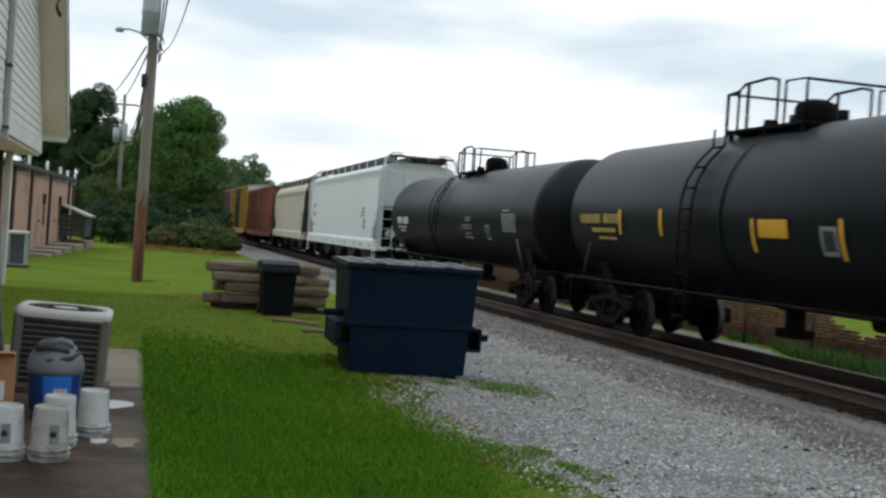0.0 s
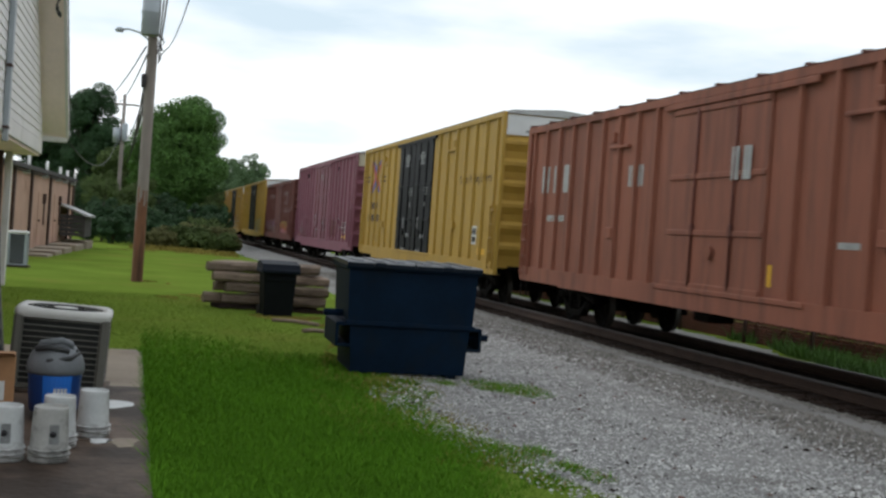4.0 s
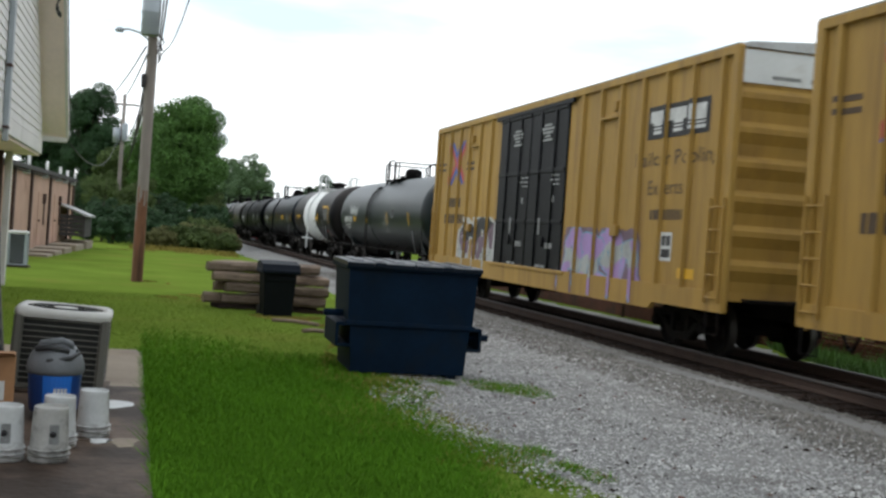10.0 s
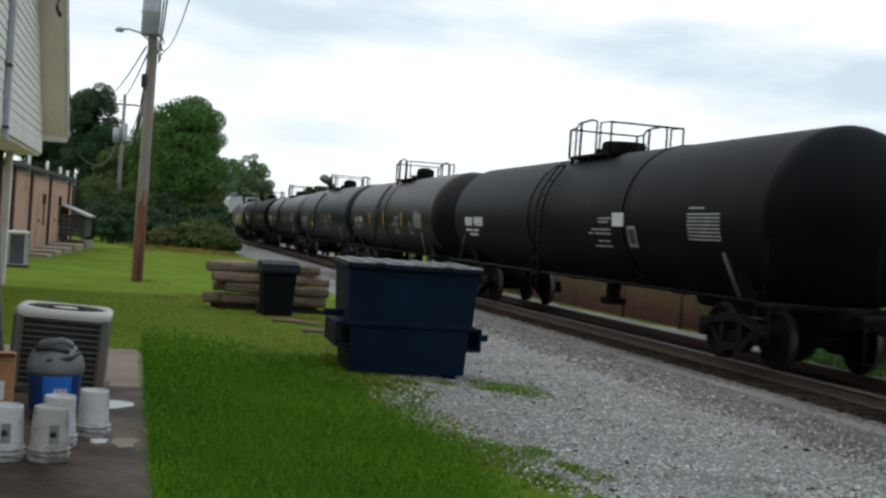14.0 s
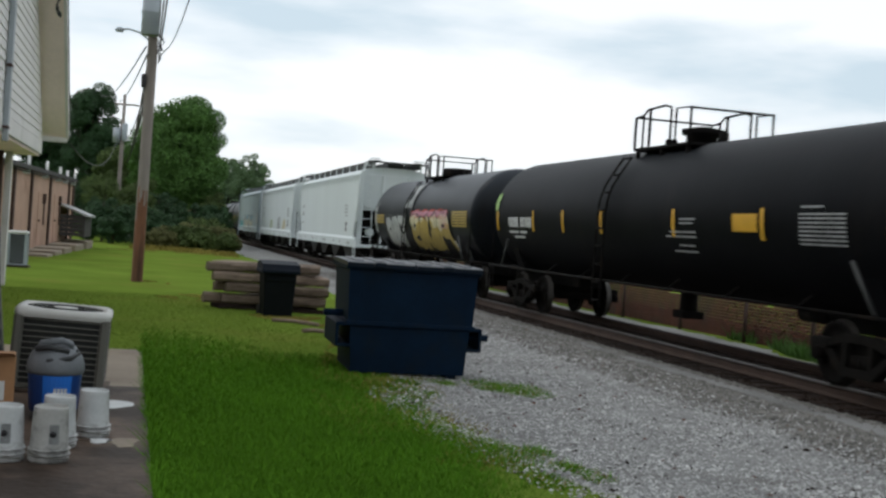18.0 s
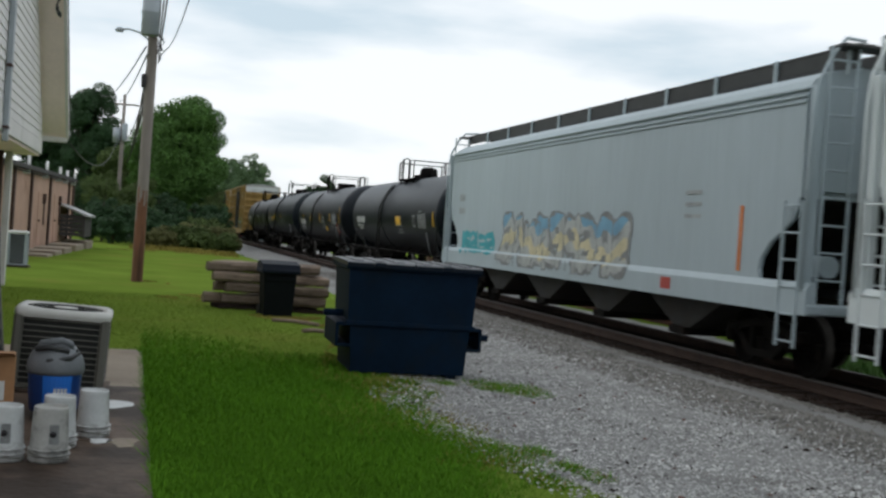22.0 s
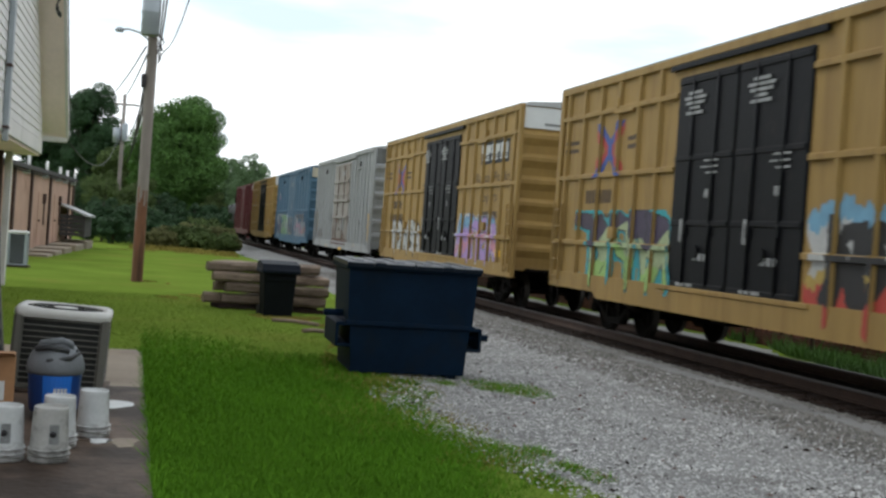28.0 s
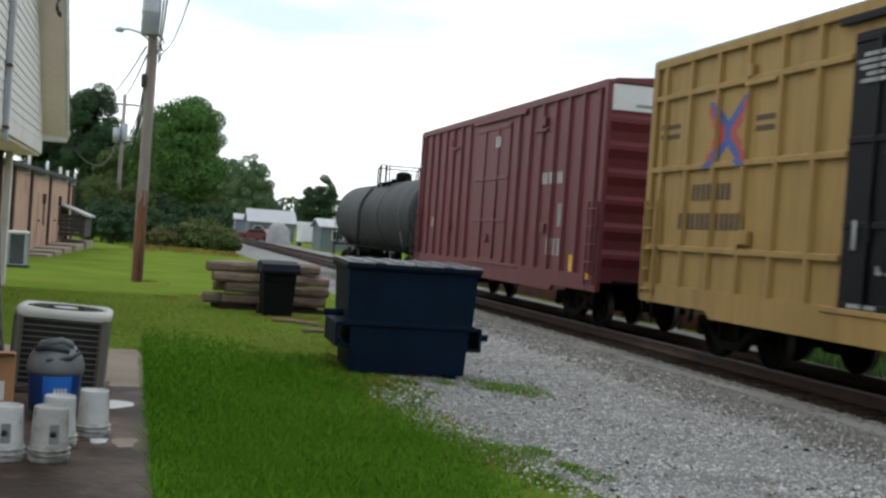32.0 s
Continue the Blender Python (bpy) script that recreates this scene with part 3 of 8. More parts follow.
blades("edge_grass", "ragged grass along the patio's edge", M["lush"], 3600, patio_fringe, 0.07, 29, 0.6, 0.0035)
blades("tall_dry_grass", "tall dry grass before the shrubs", M["dry_blade"], 3500, tall_dry, 0.16, 28, 0.5, 0.004)
blades("dry_lawn_grass", "yellowed grass between lawn and gravel", M["dry_blade"], 44000, lawn_dry, 0.026, 27, 0.8, 0.0038)
# ------------------------------------------------------------------ materials of the yard
M["siding"] = mat("white_lap_siding", (0.76, 0.74, 0.72), 0.6, var=0.08, scale=0.8, fine=10, dirt=(0.42, 0.42, 0.37), dirt_at=0.64)
M["soffit"] = mat("tan_soffit", (1.04, 0.87, 0.81), 0.7, var=0.1, scale=0.8, fine=10)
M["pink_wall"] = mat("salmon_painted_wall", (0.54, 0.345, 0.26), 0.85, var=0.14, scale=0.8, fine=10, dirt=(0.3, 0.17, 0.12), dirt_at=0.62)
M["brown_trim"] = mat("dark_brown_trim", (0.06, 0.03, 0.022), 0.8, var=0.2, scale=2, fine=20)
M["dark_roof"] = mat("dark_roofing", (0.06, 0.055, 0.055), 0.9, var=0.25, scale=2, fine=30)
M["pvc"] = mat("white_pipe", (0.7, 0.7, 0.68), 0.5, var=0.06, scale=3, fine=20)
M["ac_case"] = mat("beige_grey_ac_case", (0.125, 0.122, 0.104), 0.6, 0.1, var=0.1, scale=2, fine=20)
M["ac_top"] = mat("pale_ac_top", (0.6, 0.6, 0.57), 0.55, 0.1, var=0.08, scale=2, fine=20)
M["ac_core"] = mat("dark_condenser_coil", (0.02, 0.022, 0.02), 0.6, 0.3, var=0.3, scale=6, fine=60)
M["bucket"] = mat("white_plastic_pail", (0.52, 0.54, 0.54), 0.5, var=0.14, scale=6, fine=30, dirt=(0.2, 0.19, 0.18), dirt_at=0.57)
M["bucket_dirty"] = mat("grimy_plastic_pail", (0.38, 0.38, 0.36), 0.6, var=0.2, scale=6, fine=30, dirt=(0.12, 0.12, 0.115), dirt_at=0.53)
M["vac_blue"] = mat("blue_plastic_tub", (0.01, 0.05, 0.22), 0.4, var=0.12, scale=4, fine=30)
M["vac_label"] = mat("bright_blue_label", (0.02, 0.17, 0.65), 0.4, var=0.05, scale=4, fine=30, bump=0)
M["vac_grey"] = mat("grey_plastic_lid", (0.155, 0.17, 0.185), 0.5, var=0.12, scale=4, fine=30)
M["vac_dark"] = mat("dark_plastic", (0.03, 0.032, 0.035), 0.5, var=0.15, scale=4, fine=30)
M["card"] = mat("cardboard", (0.36, 0.19, 0.09), 0.9, var=0.12, scale=4, fine=30)
M["dump_blue"] = mat("navy_dumpster_paint", (0.0028, 0.0125, 0.03), 0.6, var=0.3, scale=2, fine=14, dirt=(0.007, 0.012, 0.019), dirt_at=0.6, spec=0.08)
M["lid"] = mat("navy_plastic_lid", (0.004, 0.010, 0.02), 0.36, spec=0.16, var=0.2, scale=3, fine=20)
M["bin"] = mat("black_green_bin_plastic", (0.004, 0.006, 0.007), 0.6, spec=0.1, var=0.2, scale=3, fine=20)
M["bin_lid"] = mat("blue_black_bin_lid", (0.006, 0.01, 0.018), 0.6, spec=0.12, var=0.15, scale=3, fine=20)
M["old_wood"] = mat("weathered_tie_wood", (0.26, 0.195, 0.148), 0.9, var=0.5, scale=3, fine=26, dirt=(0.06, 0.038, 0.027), dirt_at=0.52, bump=1.0, stretch=(0.25, 1, 1), random_tone=0.3)
M["pole_wood"] = mat("weathered_pole_wood", (0.275, 0.24, 0.215), 0.9, var=0.25, scale=2, fine=20, bump=0.5, stretch=(1, 1, 0.12))
M["pole_red"] = mat("red_brown_pole_wood", (0.2, 0.088, 0.048), 0.9, var=0.3, scale=3, fine=20, dirt=(0.05, 0.025, 0.015), dirt_at=0.55, bump=0.5, stretch=(1, 1, 0.12))
M["can"] = mat("grey_transformer_case", (0.36, 0.40, 0.43), 0.5, 0.1, var=0.08, scale=2, fine=20)
M["wire"] = mat("black_cable", (0.015, 0.015, 0.016), 0.6, var=0.1, scale=3, fine=20, bump=0)
M["leaf"] = mat("green_leaves", (0.082, 0.175, 0.036), 0.6, var=0.25, scale=0.35, fine=4, island=0.3, spec=0.2, bump=0)
M["leaf_dark"] = mat("dark_green_leaves", (0.037, 0.082, 0.032), 0.6, var=0.3, scale=0.35, fine=4, island=0.3, spec=0.2, bump=0)
# lighter leaf colour that carries the haze of distance
M["leaf_hazy"] = mat("haze_tinted_leaves", (0.115, 0.19, 0.085), 0.8, var=0.25, scale=0.2, fine=3, island=0.3, bump=0)
M["leaf_olive"] = mat("olive_leaves", (0.085, 0.125, 0.036), 0.7, var=0.3, scale=0.5, fine=5, island=0.35, spec=0.2, bump=0)
M["leaf_dry"] = mat("olive_brown_leaves", (0.135, 0.14, 0.052), 0.7, var=0.25, scale=0.6, fine=5, island=0.3, spec=0.2, bump=0)
# greyed leaf colour, again with distance haze mixed in
M["leaf_far"] = mat("distant_hazed_leaves", (0.075, 0.125, 0.065), 0.8, var=0.25, scale=0.2, fine=3, island=0.4, bump=0)
M["bark"] = mat("bark", (0.06, 0.045, 0.035), 0.95, var=0.3, scale=3, fine=20, bump=0.6)
M["metal_roof"] = mat("pale_metal_roof", (0.42, 0.44, 0.46), 0.45, 0.3, var=0.1, scale=0.6, fine=8)
M["shed_wall"] = mat("grey_green_shed_wall", (0.12, 0.15, 0.16), 0.8, var=0.15, scale=0.6, fine=8)
M["shed_dark"] = mat("blue_grey_wall", (0.16, 0.2, 0.24), 0.8, var=0.15, scale=0.6, fine=8)
M["white_sheet"] = mat("white_sheeting", (0.72, 0.75, 0.76), 0.6, var=0.08, scale=0.6, fine=8)
M["tarp"] = mat("grey_tarpaulin", (0.3, 0.3, 0.31), 0.8, var=0.2, scale=1.2, fine=8)
M["red_car"] = mat("dark_red_car_paint", (0.17, 0.03, 0.03), 0.35, var=0.1, scale=1, fine=9)
M["window_dark"] = mat("dark_window_glass", (0.02, 0.025, 0.03), 0.12, var=0.1, scale=1, fine=9, bump=0)
M["tyre"] = mat("tyre_rubber", (0.015, 0.015, 0.015), 0.8, var=0.2, scale=4, fine=20)

# ------------------------------------------------------------------ patio
b = MB()
for i in range(3):
    y0, y1 = 3.2 + i * 2.9, 6.09 + i * 2.9
    b.prism([(-4.2, y0), (patio_edge(y0), y0), (patio_edge(y1), y1), (-4.2, y1)], "z", -0.14, 0.0)
solo("patio_slab", b, M["concrete"], "damp brown concrete patio with stains and joints", "patio", kind="structure")
b = MB()
b.prism([(-4.2, 11.9), (patio_edge(11.9), 11.9), (patio_edge(15.2), 15.2), (-4.2, 15.2)], "z", -0.14, -0.004)
solo("dry_patio_slab", b, M["dry_concrete"], "dry pale beige concrete end of the patio", "patio", kind="structure")
# worn pale concrete patch and spilt white streaks
for n_, (x, y, r, m) in enumerate([(-0.12, 10.75, 0.11, "white_paint"), (-0.03, 8.95, 0.09, "dry_concrete"), (-0.2, 9.0, 0.06, "white_paint")]):
    b = MB()
    pts = []
    rr = random.Random(n_)
    for k in range(14):
        t = 2 * math.pi * k / 14
        q = r * rr.uniform(0.7, 1.2)
        pts.append((x + q * math.cos(t) * 1.3, y + q * math.sin(t) * 2.2, 0.004))
    b.poly(pts)
    solo("paint_spill", b, M[m], "dried pale paint spill on the concrete", "stain", "paint spills")


# ------------------------------------------------------------------ things on the patio
def pail(x, y, r, h, material, label, at_z=0.0, turn=0.0, mark=True):
    """An upturned plastic pail: its rim with rings at the bottom."""
    t = thing("pail", label, "bucket", "upturned pails", at=pose(x, y, at_z, 0, 0, turn))
    b = MB()
    b.lathe([(0.0, r), (0.02, r + 0.008), (0.035, r), (h - 0.03, r * 0.88), (h - 0.008, r * 0.87), (h, r * 0.83), (h - 0.012, r * 0.8), (h - 0.014, 0.01)], 28, "z")
    part("tub", b, material, t)
    for z in (0.05, 0.085):
        b = MB()
        b.lathe([(z - 0.006, r * 0.97), (z - 0.006, r + 0.012), (z + 0.006, r + 0.012), (z + 0.006, r * 0.97)], 28, "z")
        part("ring", b, material, t)
    b = MB()
    pts = [(0.0 + (r + 0.02) * math.cos(a), (r + 0.02) * math.sin(a), 0.07 - 0.05 * math.sin((a + 2.6) / 2.0)) for a in [-2.6 + 0.26 * k for k in range(9)]]
    b.tube(pts, 0.004, 5)
    part("bail_handle", b, M["ac_case"], t, "thin wire handle")
    if mark:
        b = MB()
        for k in range(6):
            a = math.radians(-92 + k * 5)
            rr2 = r * 0.93 + 0.006
            b.poly([(rr2 * math.cos(a), rr2 * math.sin(a), 0.13), (rr2 * math.cos(a + 0.085), rr2 * math.sin(a + 0.085), 0.13),
                    ((rr2 - 0.006) * math.cos(a + 0.085), (rr2 - 0.006) * math.sin(a + 0.085), h - 0.11), ((rr2 - 0.006) * math.cos(a), (rr2 - 0.006) * math.sin(a), h - 0.11)])
        part("printed_panel", b, M["stencil_grey"], t, "grey printed panel")
        b = MB()
        b.lathe([(-r * 0.955 - 0.006, 0.022), (-r * 0.955 - 0.002, 0.022)], 12, "y", centre=(0.02, 0, 0.2))
        part("printed_disc", b, M["stencil_black"], t)
    return t


pail(-0.265, 9.2, 0.122, 0.355, M["bucket"], "white plastic pail upturned on the patio", mark=False)
pail(-0.513, 8.26, 0.13, 0.372, M["bucket_dirty"], "grimy white pail upturned, black smears", turn=4)
pail(-0.805, 8.27, 0.13, 0.372, M["bucket"], "white pail upturned with a grey printed panel", turn=-4)
pail(-0.488, 8.76, 0.125, 0.37, M["bucket"], "clean white pail behind a grimy one", mark=False)

vac = thing("shop_vacuum", "blue and grey shop vacuum drum on the patio", "vacuum cleaner", at=pose(-0.61, 10.0, 0) @ Matrix.Diagonal((0.9, 0.9, 1.08, 1)))
b = MB()
b.lathe([(0.05, 0.2), (0.07, 0.215), (0.34, 0.235), (0.36, 0.24), (0.36, 0.02)], 28, "z")
part("drum", b, M["vac_blue"], vac, "blue plastic drum")
b = MB()
b.lathe([(0.34, 0.245), (0.37, 0.255), (0.42, 0.25), (0.48, 0.225), (0.54, 0.17), (0.57, 0.12), (0.575, 0.01)], 28, "z")
part("motor_lid", b, M["vac_grey"], vac, "grey domed motor lid")
b = MB()
b.tube([(-0.14, -0.1, 0.5), (-0.13, -0.12, 0.57), (0.05, -0.16, 0.6), (0.13, -0.1, 0.57), (0.14, -0.06, 0.5)], 0.025, 8)
part("carry_handle", b, M["vac_grey"], vac)
b = MB()
b.tube([(-0.2, -0.12, 0.4), (-0.05, -0.22, 0.45), (0.14, -0.2, 0.47), (0.2, -0.08, 0.5), (0.06, 0.05, 0.56)], 0.02, 8)
part("power_cord", b, M["vac_dark"], vac)
b = MB()
b.tube([(-0.17, -0.15, 0.53), (-0.05, -0.2, 0.55), (0.12, -0.17, 0.52)], 0.022, 8)
part("hose_clip", b, M["vac_dark"], vac)
b = MB()
for k in range(7):
    a0, a1 = math.radians(-112 + k * 9), math.radians(-112 + (k + 1) * 9)
    r0, r1 = 0.226, 0.24
    b.poly([(r0 * math.cos(a0), r0 * math.sin(a0), 0.13), (r0 * math.cos(a1), r0 * math.sin(a1), 0.13), (r1 * math.cos(a1), r1 * math.sin(a1), 0.335), (r1 * math.cos(a0), r1 * math.sin(a0), 0.335)])
part("brand_panel", b, M["vac_label"], vac, "bright blue panel")
b = MB()
for k in range(4):
    a0 = math.radians(-88 + k * 7.5)
    a1 = a0 + math.radians(5.5)
    b.poly([(0.236 * math.cos(a0), 0.239 * math.sin(a0), 0.2), (0.236 * math.cos(a1), 0.239 * math.sin(a1), 0.2), (0.239 * math.cos(a1), 0.242 * math.sin(a1), 0.245), (0.239 * math.cos(a0), 0.242 * math.sin(a0), 0.245)])
part("lettering", b, M["stencil_white"], vac)
for k in range(4):
    t = math.pi / 4 + k * math.pi / 2
    b = MB()
    b.cyl((0.19 * math.cos(t), 0.19 * math.sin(t), 0.0), (0.19 * math.cos(t), 0.19 * math.sin(t), 0.06), 0.03, 10)
    part("caster", b, M["vac_dark"], vac)

box = thing("cardboard_box", "brown cardboard box with a torn white label", "box", at=pose(-1.02, 9.2, 0, 0, 0, 6))
b = MB()
b.cbox(-0.2, 0.17, -0.18, 0.18, 0.25, 0.6, 0.006)
b.box(-0.2, 0.17, -0.18, 0.18, 0.0, 0.25)
part("carton", b, M["card"], box)
b = MB()
b.box(-0.1, 0.1, -0.186, -0.182, 0.28, 0.42)
part("label", b, M["stencil_white"], box)
b = MB()
b.poly([(-0.2, -0.18, 0.6), (0.17, -0.18, 0.6), (0.15, -0.3, 0.64), (-0.2, -0.3, 0.64)])
b.poly([(-0.2, -0.18, 0.597), (0.17, -0.18, 0.597), (0.15, -0.3, 0.637), (-0.2, -0.3, 0.637)])
part("flap", b, M["card"], box)

screen = thing("folding_chair", "dark folded patio chair leaning by the wall", "chair", at=pose(-1.25, 10.1, 0, 0, 0, 5))
b = MB()
b.tube([(-0.2, 0.0, 0.0), (-0.12, 0.2, 1.42)], 0.018, 8)
b.tube([(0.26, 0.0, 0.0), (0.1, 0.2, 1.42)], 0.018, 8)
part("frame", b, M["ac_case"], screen)
for k in range(9):
    b = MB()
    z = 0.2 + k * 0.13
    f = z / 1.42
    b.cbox(-0.19 + 0.06 * f, 0.25 - 0.14 * f, 0.2 * f - 0.02, 0.2 * f, z, z + 0.1, 0.008)
    part("slat", b, M["vac_dark"], screen)
grill = thing("grill_cover", "tall dark covered grill at the patio's edge", "grill", at=pose(-1.62, 11.6, 0))
b = MB()
b.prism([(-0.35, 0.0), (0.36, 0.0), (0.33, 1.0), (0.3, 1.5), (0.2, 1.62), (-0.35, 1.66)], "y", -0.3, 0.3)
part("cover", b, M["vac_dark"], grill, "dark green-black cover")
b = MB()
b.box(-0.33, 0.372, -0.32, 0.32, 0.55, 0.62)
part("strap", b, M["lid"], grill)


# ------------------------------------------------------------------ air conditioners
def condenser(x, y, w, d, h, z, case, label, slats, tilt=0):
    t = thing("air_conditioner", label, "air conditioner", "outdoor air conditioners", at=pose(x, y, z, 0, tilt, 0))
    b = MB()
    b.cbox(-w / 2 - 0.06, w / 2 + 0.06, -d / 2 - 0.06, d / 2 + 0.06, -0.06, 0.02, 0.01)
    part("base_pad", b, M["concrete"], t)
    b = MB()
    b.box(-w / 2 + 0.05, w / 2 - 0.05, -d / 2 + 0.05, d / 2 - 0.05, 0.03, h - 0.08)
    part("coil", b, M["ac_core"], t, "dark finned coil")
    for sx in (-1, 1):
        for sy in (-1, 1):
            b = MB()
            b.cbox(*sorted((sx * w / 2, sx * (w / 2 - 0.09))), *sorted((sy * d / 2, sy * (d / 2 - 0.09))), 0.02, h - 0.06, 0.025)
            part("corner_post", b, case, t)
    lm = MB()
    lm.prism([(-0.006, 0.0), (0.012, 0.006), (0.012, 0.01), (-0.006, 0.004)], "x", -w / 2 + 0.08, w / 2 - 0.08)
    lm2 = MB()
    lm2.prism([(-0.006, 0.0), (0.014, 0.008), (0.014, 0.013), (-0.006, 0.005)], "x", -d / 2 + 0.08, d / 2 - 0.08)
    a, c = lm.mesh("louvre", case), lm2.mesh("louvre", case)
    for k in range(slats):
        z2 = 0.06 + (h - 0.17) * k / (slats - 1)
        part("louvre", a, None, t, at=pose(0, -d / 2 + 0.01, z2))
        part("louvre", c, None, t, at=pose(w / 2 - 0.01, 0, z2, 0, 0, 90))
        part("louvre", c, None, t, at=pose(-w / 2 + 0.01, 0, z2, 0, 0, -90))
    b = MB()
    b.cbox(-w / 2 + 0.01, w / 2 - 0.01, -d / 2 + 0.01, d / 2 - 0.01, 0.02, 0.06, 0.01)
    part("base_pan", b, case, t)
    # rounded top with the fan opening
    b = MB()
    n = 40
    k0 = len(b.v)
    def rim(sz, rr, z):
        out = []
        for i in range(n):
            t2 = 2 * math.pi * i / n
            c2, s2 = math.cos(t2), math.sin(t2)
            if sz:
                e = 0.22
                px, py = (abs(c2) ** e) * math.copysign(1, c2) * (w / 2 + rr), (abs(s2) ** e) * math.copysign(1, s2) * (d / 2 + rr)
            else:
                px, py = c2 * rr, s2 * rr
            out.append((px, py, z))
        return out
    rings = [rim(1, 0.0, h - 0.09), rim(1, 0.012, h - 0.06), rim(1, 0.008, h - 0.02), rim(1, -0.03, h), rim(0, min(w, d) * 0.43, h - 0.005), rim(0, min(w, d) * 0.41, h - 0.03), rim(0, min(w, d) * 0.41, h - 0.12)]
    for r in rings:
        b.v += r
    for m in range(len(rings) - 1):
        for i in range(n):
            j = (i + 1) % n
            b.face((m * n + i, m * n + j, (m + 1) * n + j, (m + 1) * n + i), True)
    part("top_cap", b, M["ac_top"], t, "pale rounded top cover")
    b = MB()
    for q in range(1, 9):
        r = min(w, d) * 0.41 * q / 8
        pts = [(r * math.cos(2 * math.pi * i / 24), r * math.sin(2 * math.pi * i / 24), h - 0.012) for i in range(25)]
        b.tube(pts, 0.004, 4)
    for i in range(8):
        a2 = 2 * math.pi * i / 8
        b.tube([(0.05 * math.cos(a2), 0.05 * math.sin(a2), h - 0.014), (min(w, d) * 0.41 * math.cos(a2), min(w, d) * 0.41 * math.sin(a2), h - 0.014)], 0.005, 4)
    part("fan_grille", b, M["ac_core"], t, "dark wire fan grille")
    b = MB()
    b.cyl((0, 0, h - 0.14), (0, 0, h - 0.004), 0.11, 16)
    part("fan_motor", b, M["ac_top"], t)
    b = MB()
    for i in range(4):
        a2 = 2 * math.pi * i / 4
        c2, s2 = math.cos(a2), math.sin(a2)
        b.poly([(0.08 * c2, 0.08 * s2, h - 0.1), (0.3 * c2 - 0.1 * s2, 0.3 * s2 + 0.1 * c2, h - 0.08), (0.3 * c2 + 0.08 * s2, 0.3 * s2 - 0.08 * c2, h - 0.13)])
    part("fan_blades", b, M["ac_core"], t)
    return t


condenser(-0.69, 11.75, 0.86, 0.85, 0.775, 0.0, M["ac_case"], "beige-grey air conditioner with horizontal louvres on the patio", 12, 2.5)
condenser(-3.4, 35.2, 0.56, 0.5, 1.0, 0.02, M["can"], "pale grey air conditioner beside the salmon wall", 16)


# ------------------------------------------------------------------ house with its gable, and the low salmon wing
def house():
    h = thing("house", "white lap-sided house with a tan boxed overhang", "house")
    wx, far, foot = -2.31, 27.5, 2.92
    slope = 0.78
    # siding boards of the gable, each one overlapping the next
    for k in range(26):
        z = foot + 0.3 + k * 0.16
        end = far - 0.05 - max(0.0, (z - 3.3)) / slope * 0.9
        b = MB()
        b.prism([(wx, z), (wx + 0.028, z), (wx + 0.008, z + 0.175), (wx, z + 0.175)], "y", 6.0, end)
        part("siding_board", b, M["siding"], h)
    b = MB()
    b.box(wx - 0.2, wx - 0.002, 6.0, far, foot, foot + 4.6)
    part("gable_wall", b, M["siding"], h)
    b = MB()
    b.cbox(wx - 0.2, wx + 0.03, 6.0, far, foot, foot + 0.3, 0.01)
    part("frieze_board", b, M["siding"], h, "white frieze board")
    # overhang that falls towards the far eave
    b = MB()
    y1, z1 = far + 0.4, 3.34
    y0 = 6.0
    z0 = z1 + (y1 - y0) * slope
    b.prism([(y0, z0), (y1, z1), (y1, z1 + 0.02), (y0, z0 + 0.02)], "x", wx - 0.1, wx + 0.5)
    part("soffit", b, M["soffit"], h, "tan soffit of the overhang")
    b = MB()
    b.prism([(y0, z0 - 0.03), (y1 + 0.03, z1 - 0.03), (y1 + 0.03, z1 + 0.2), (y0, z0 + 0.2)], "x", wx + 0.5, wx + 0.56)
    part("fascia", b, M["siding"], h, "white fascia board")
    b = MB()
    b.cbox(wx - 0.1, wx + 0.53, y1 - 0.02, y1 + 0.05, z1 - 0.1, z1 + 0.16, 0.01)
    part("eave_return", b, M["siding"], h)
    b = MB()
    b.prism([(y0, z0 + 0.2), (y1 + 0.1, z1 + 0.2), (y1 + 0.1, z1 + 0.26), (y0, z0 + 0.26)], "x", wx - 6.0, wx + 0.575)
    part("roof", b, M["dark_roof"], h)
    # recessed wall under the gable, trim post and beam
    b = MB()
    b.box(-6.0, wx - 0.75, 6.0, far - 0.4, -0.1, foot)
    part("recessed_wall", b, M["soffit"], h)
    b = MB()
    b.cbox(wx - 0.6, wx - 0.46, 26.3, 26.5, 0.0, foot, 0.012)
    part("porch_post", b, M["siding"], h)
    b = MB()
    b.cbox(wx - 0.72, wx - 0.61, 26.0, 26.2, 0.0, foot, 0.012)
    part("brown_post", b, M["brown_trim"], h)
    b = MB()
    b.box(wx - 3.0, wx - 0.02, 6.0, far - 0.02, foot - 0.05, foot)
    part("porch_ceiling", b, M["soffit"], h)
    # corner downspout with straps
    b = MB()
    b.cbox(wx + 0.03, wx + 0.12, 19.9, 20.05, 2.75, 7.0, 0.012)
    part("downspout", b, M["can"], h, "grey downspout")
    for z in (2.95, 3.95):
        b = MB()
        b.cbox(wx + 0.03, wx + 0.125, 19.86, 20.09, z, z + 0.05, 0.006)
        part("pipe_strap", b, M["brown_trim"], h)
    # coil of cable hung under the overhang
    b = MB()
    for r in (0.2, 0.23, 0.26):
        pts = [(wx + 0.42 + 0.04 * math.sin(3 * a), 24.6 + r * math.cos(a) * 0.8, 5.86 + r * math.sin(a) * 1.1) for a in [2 * math.pi * k / 20 for k in range(21)]]
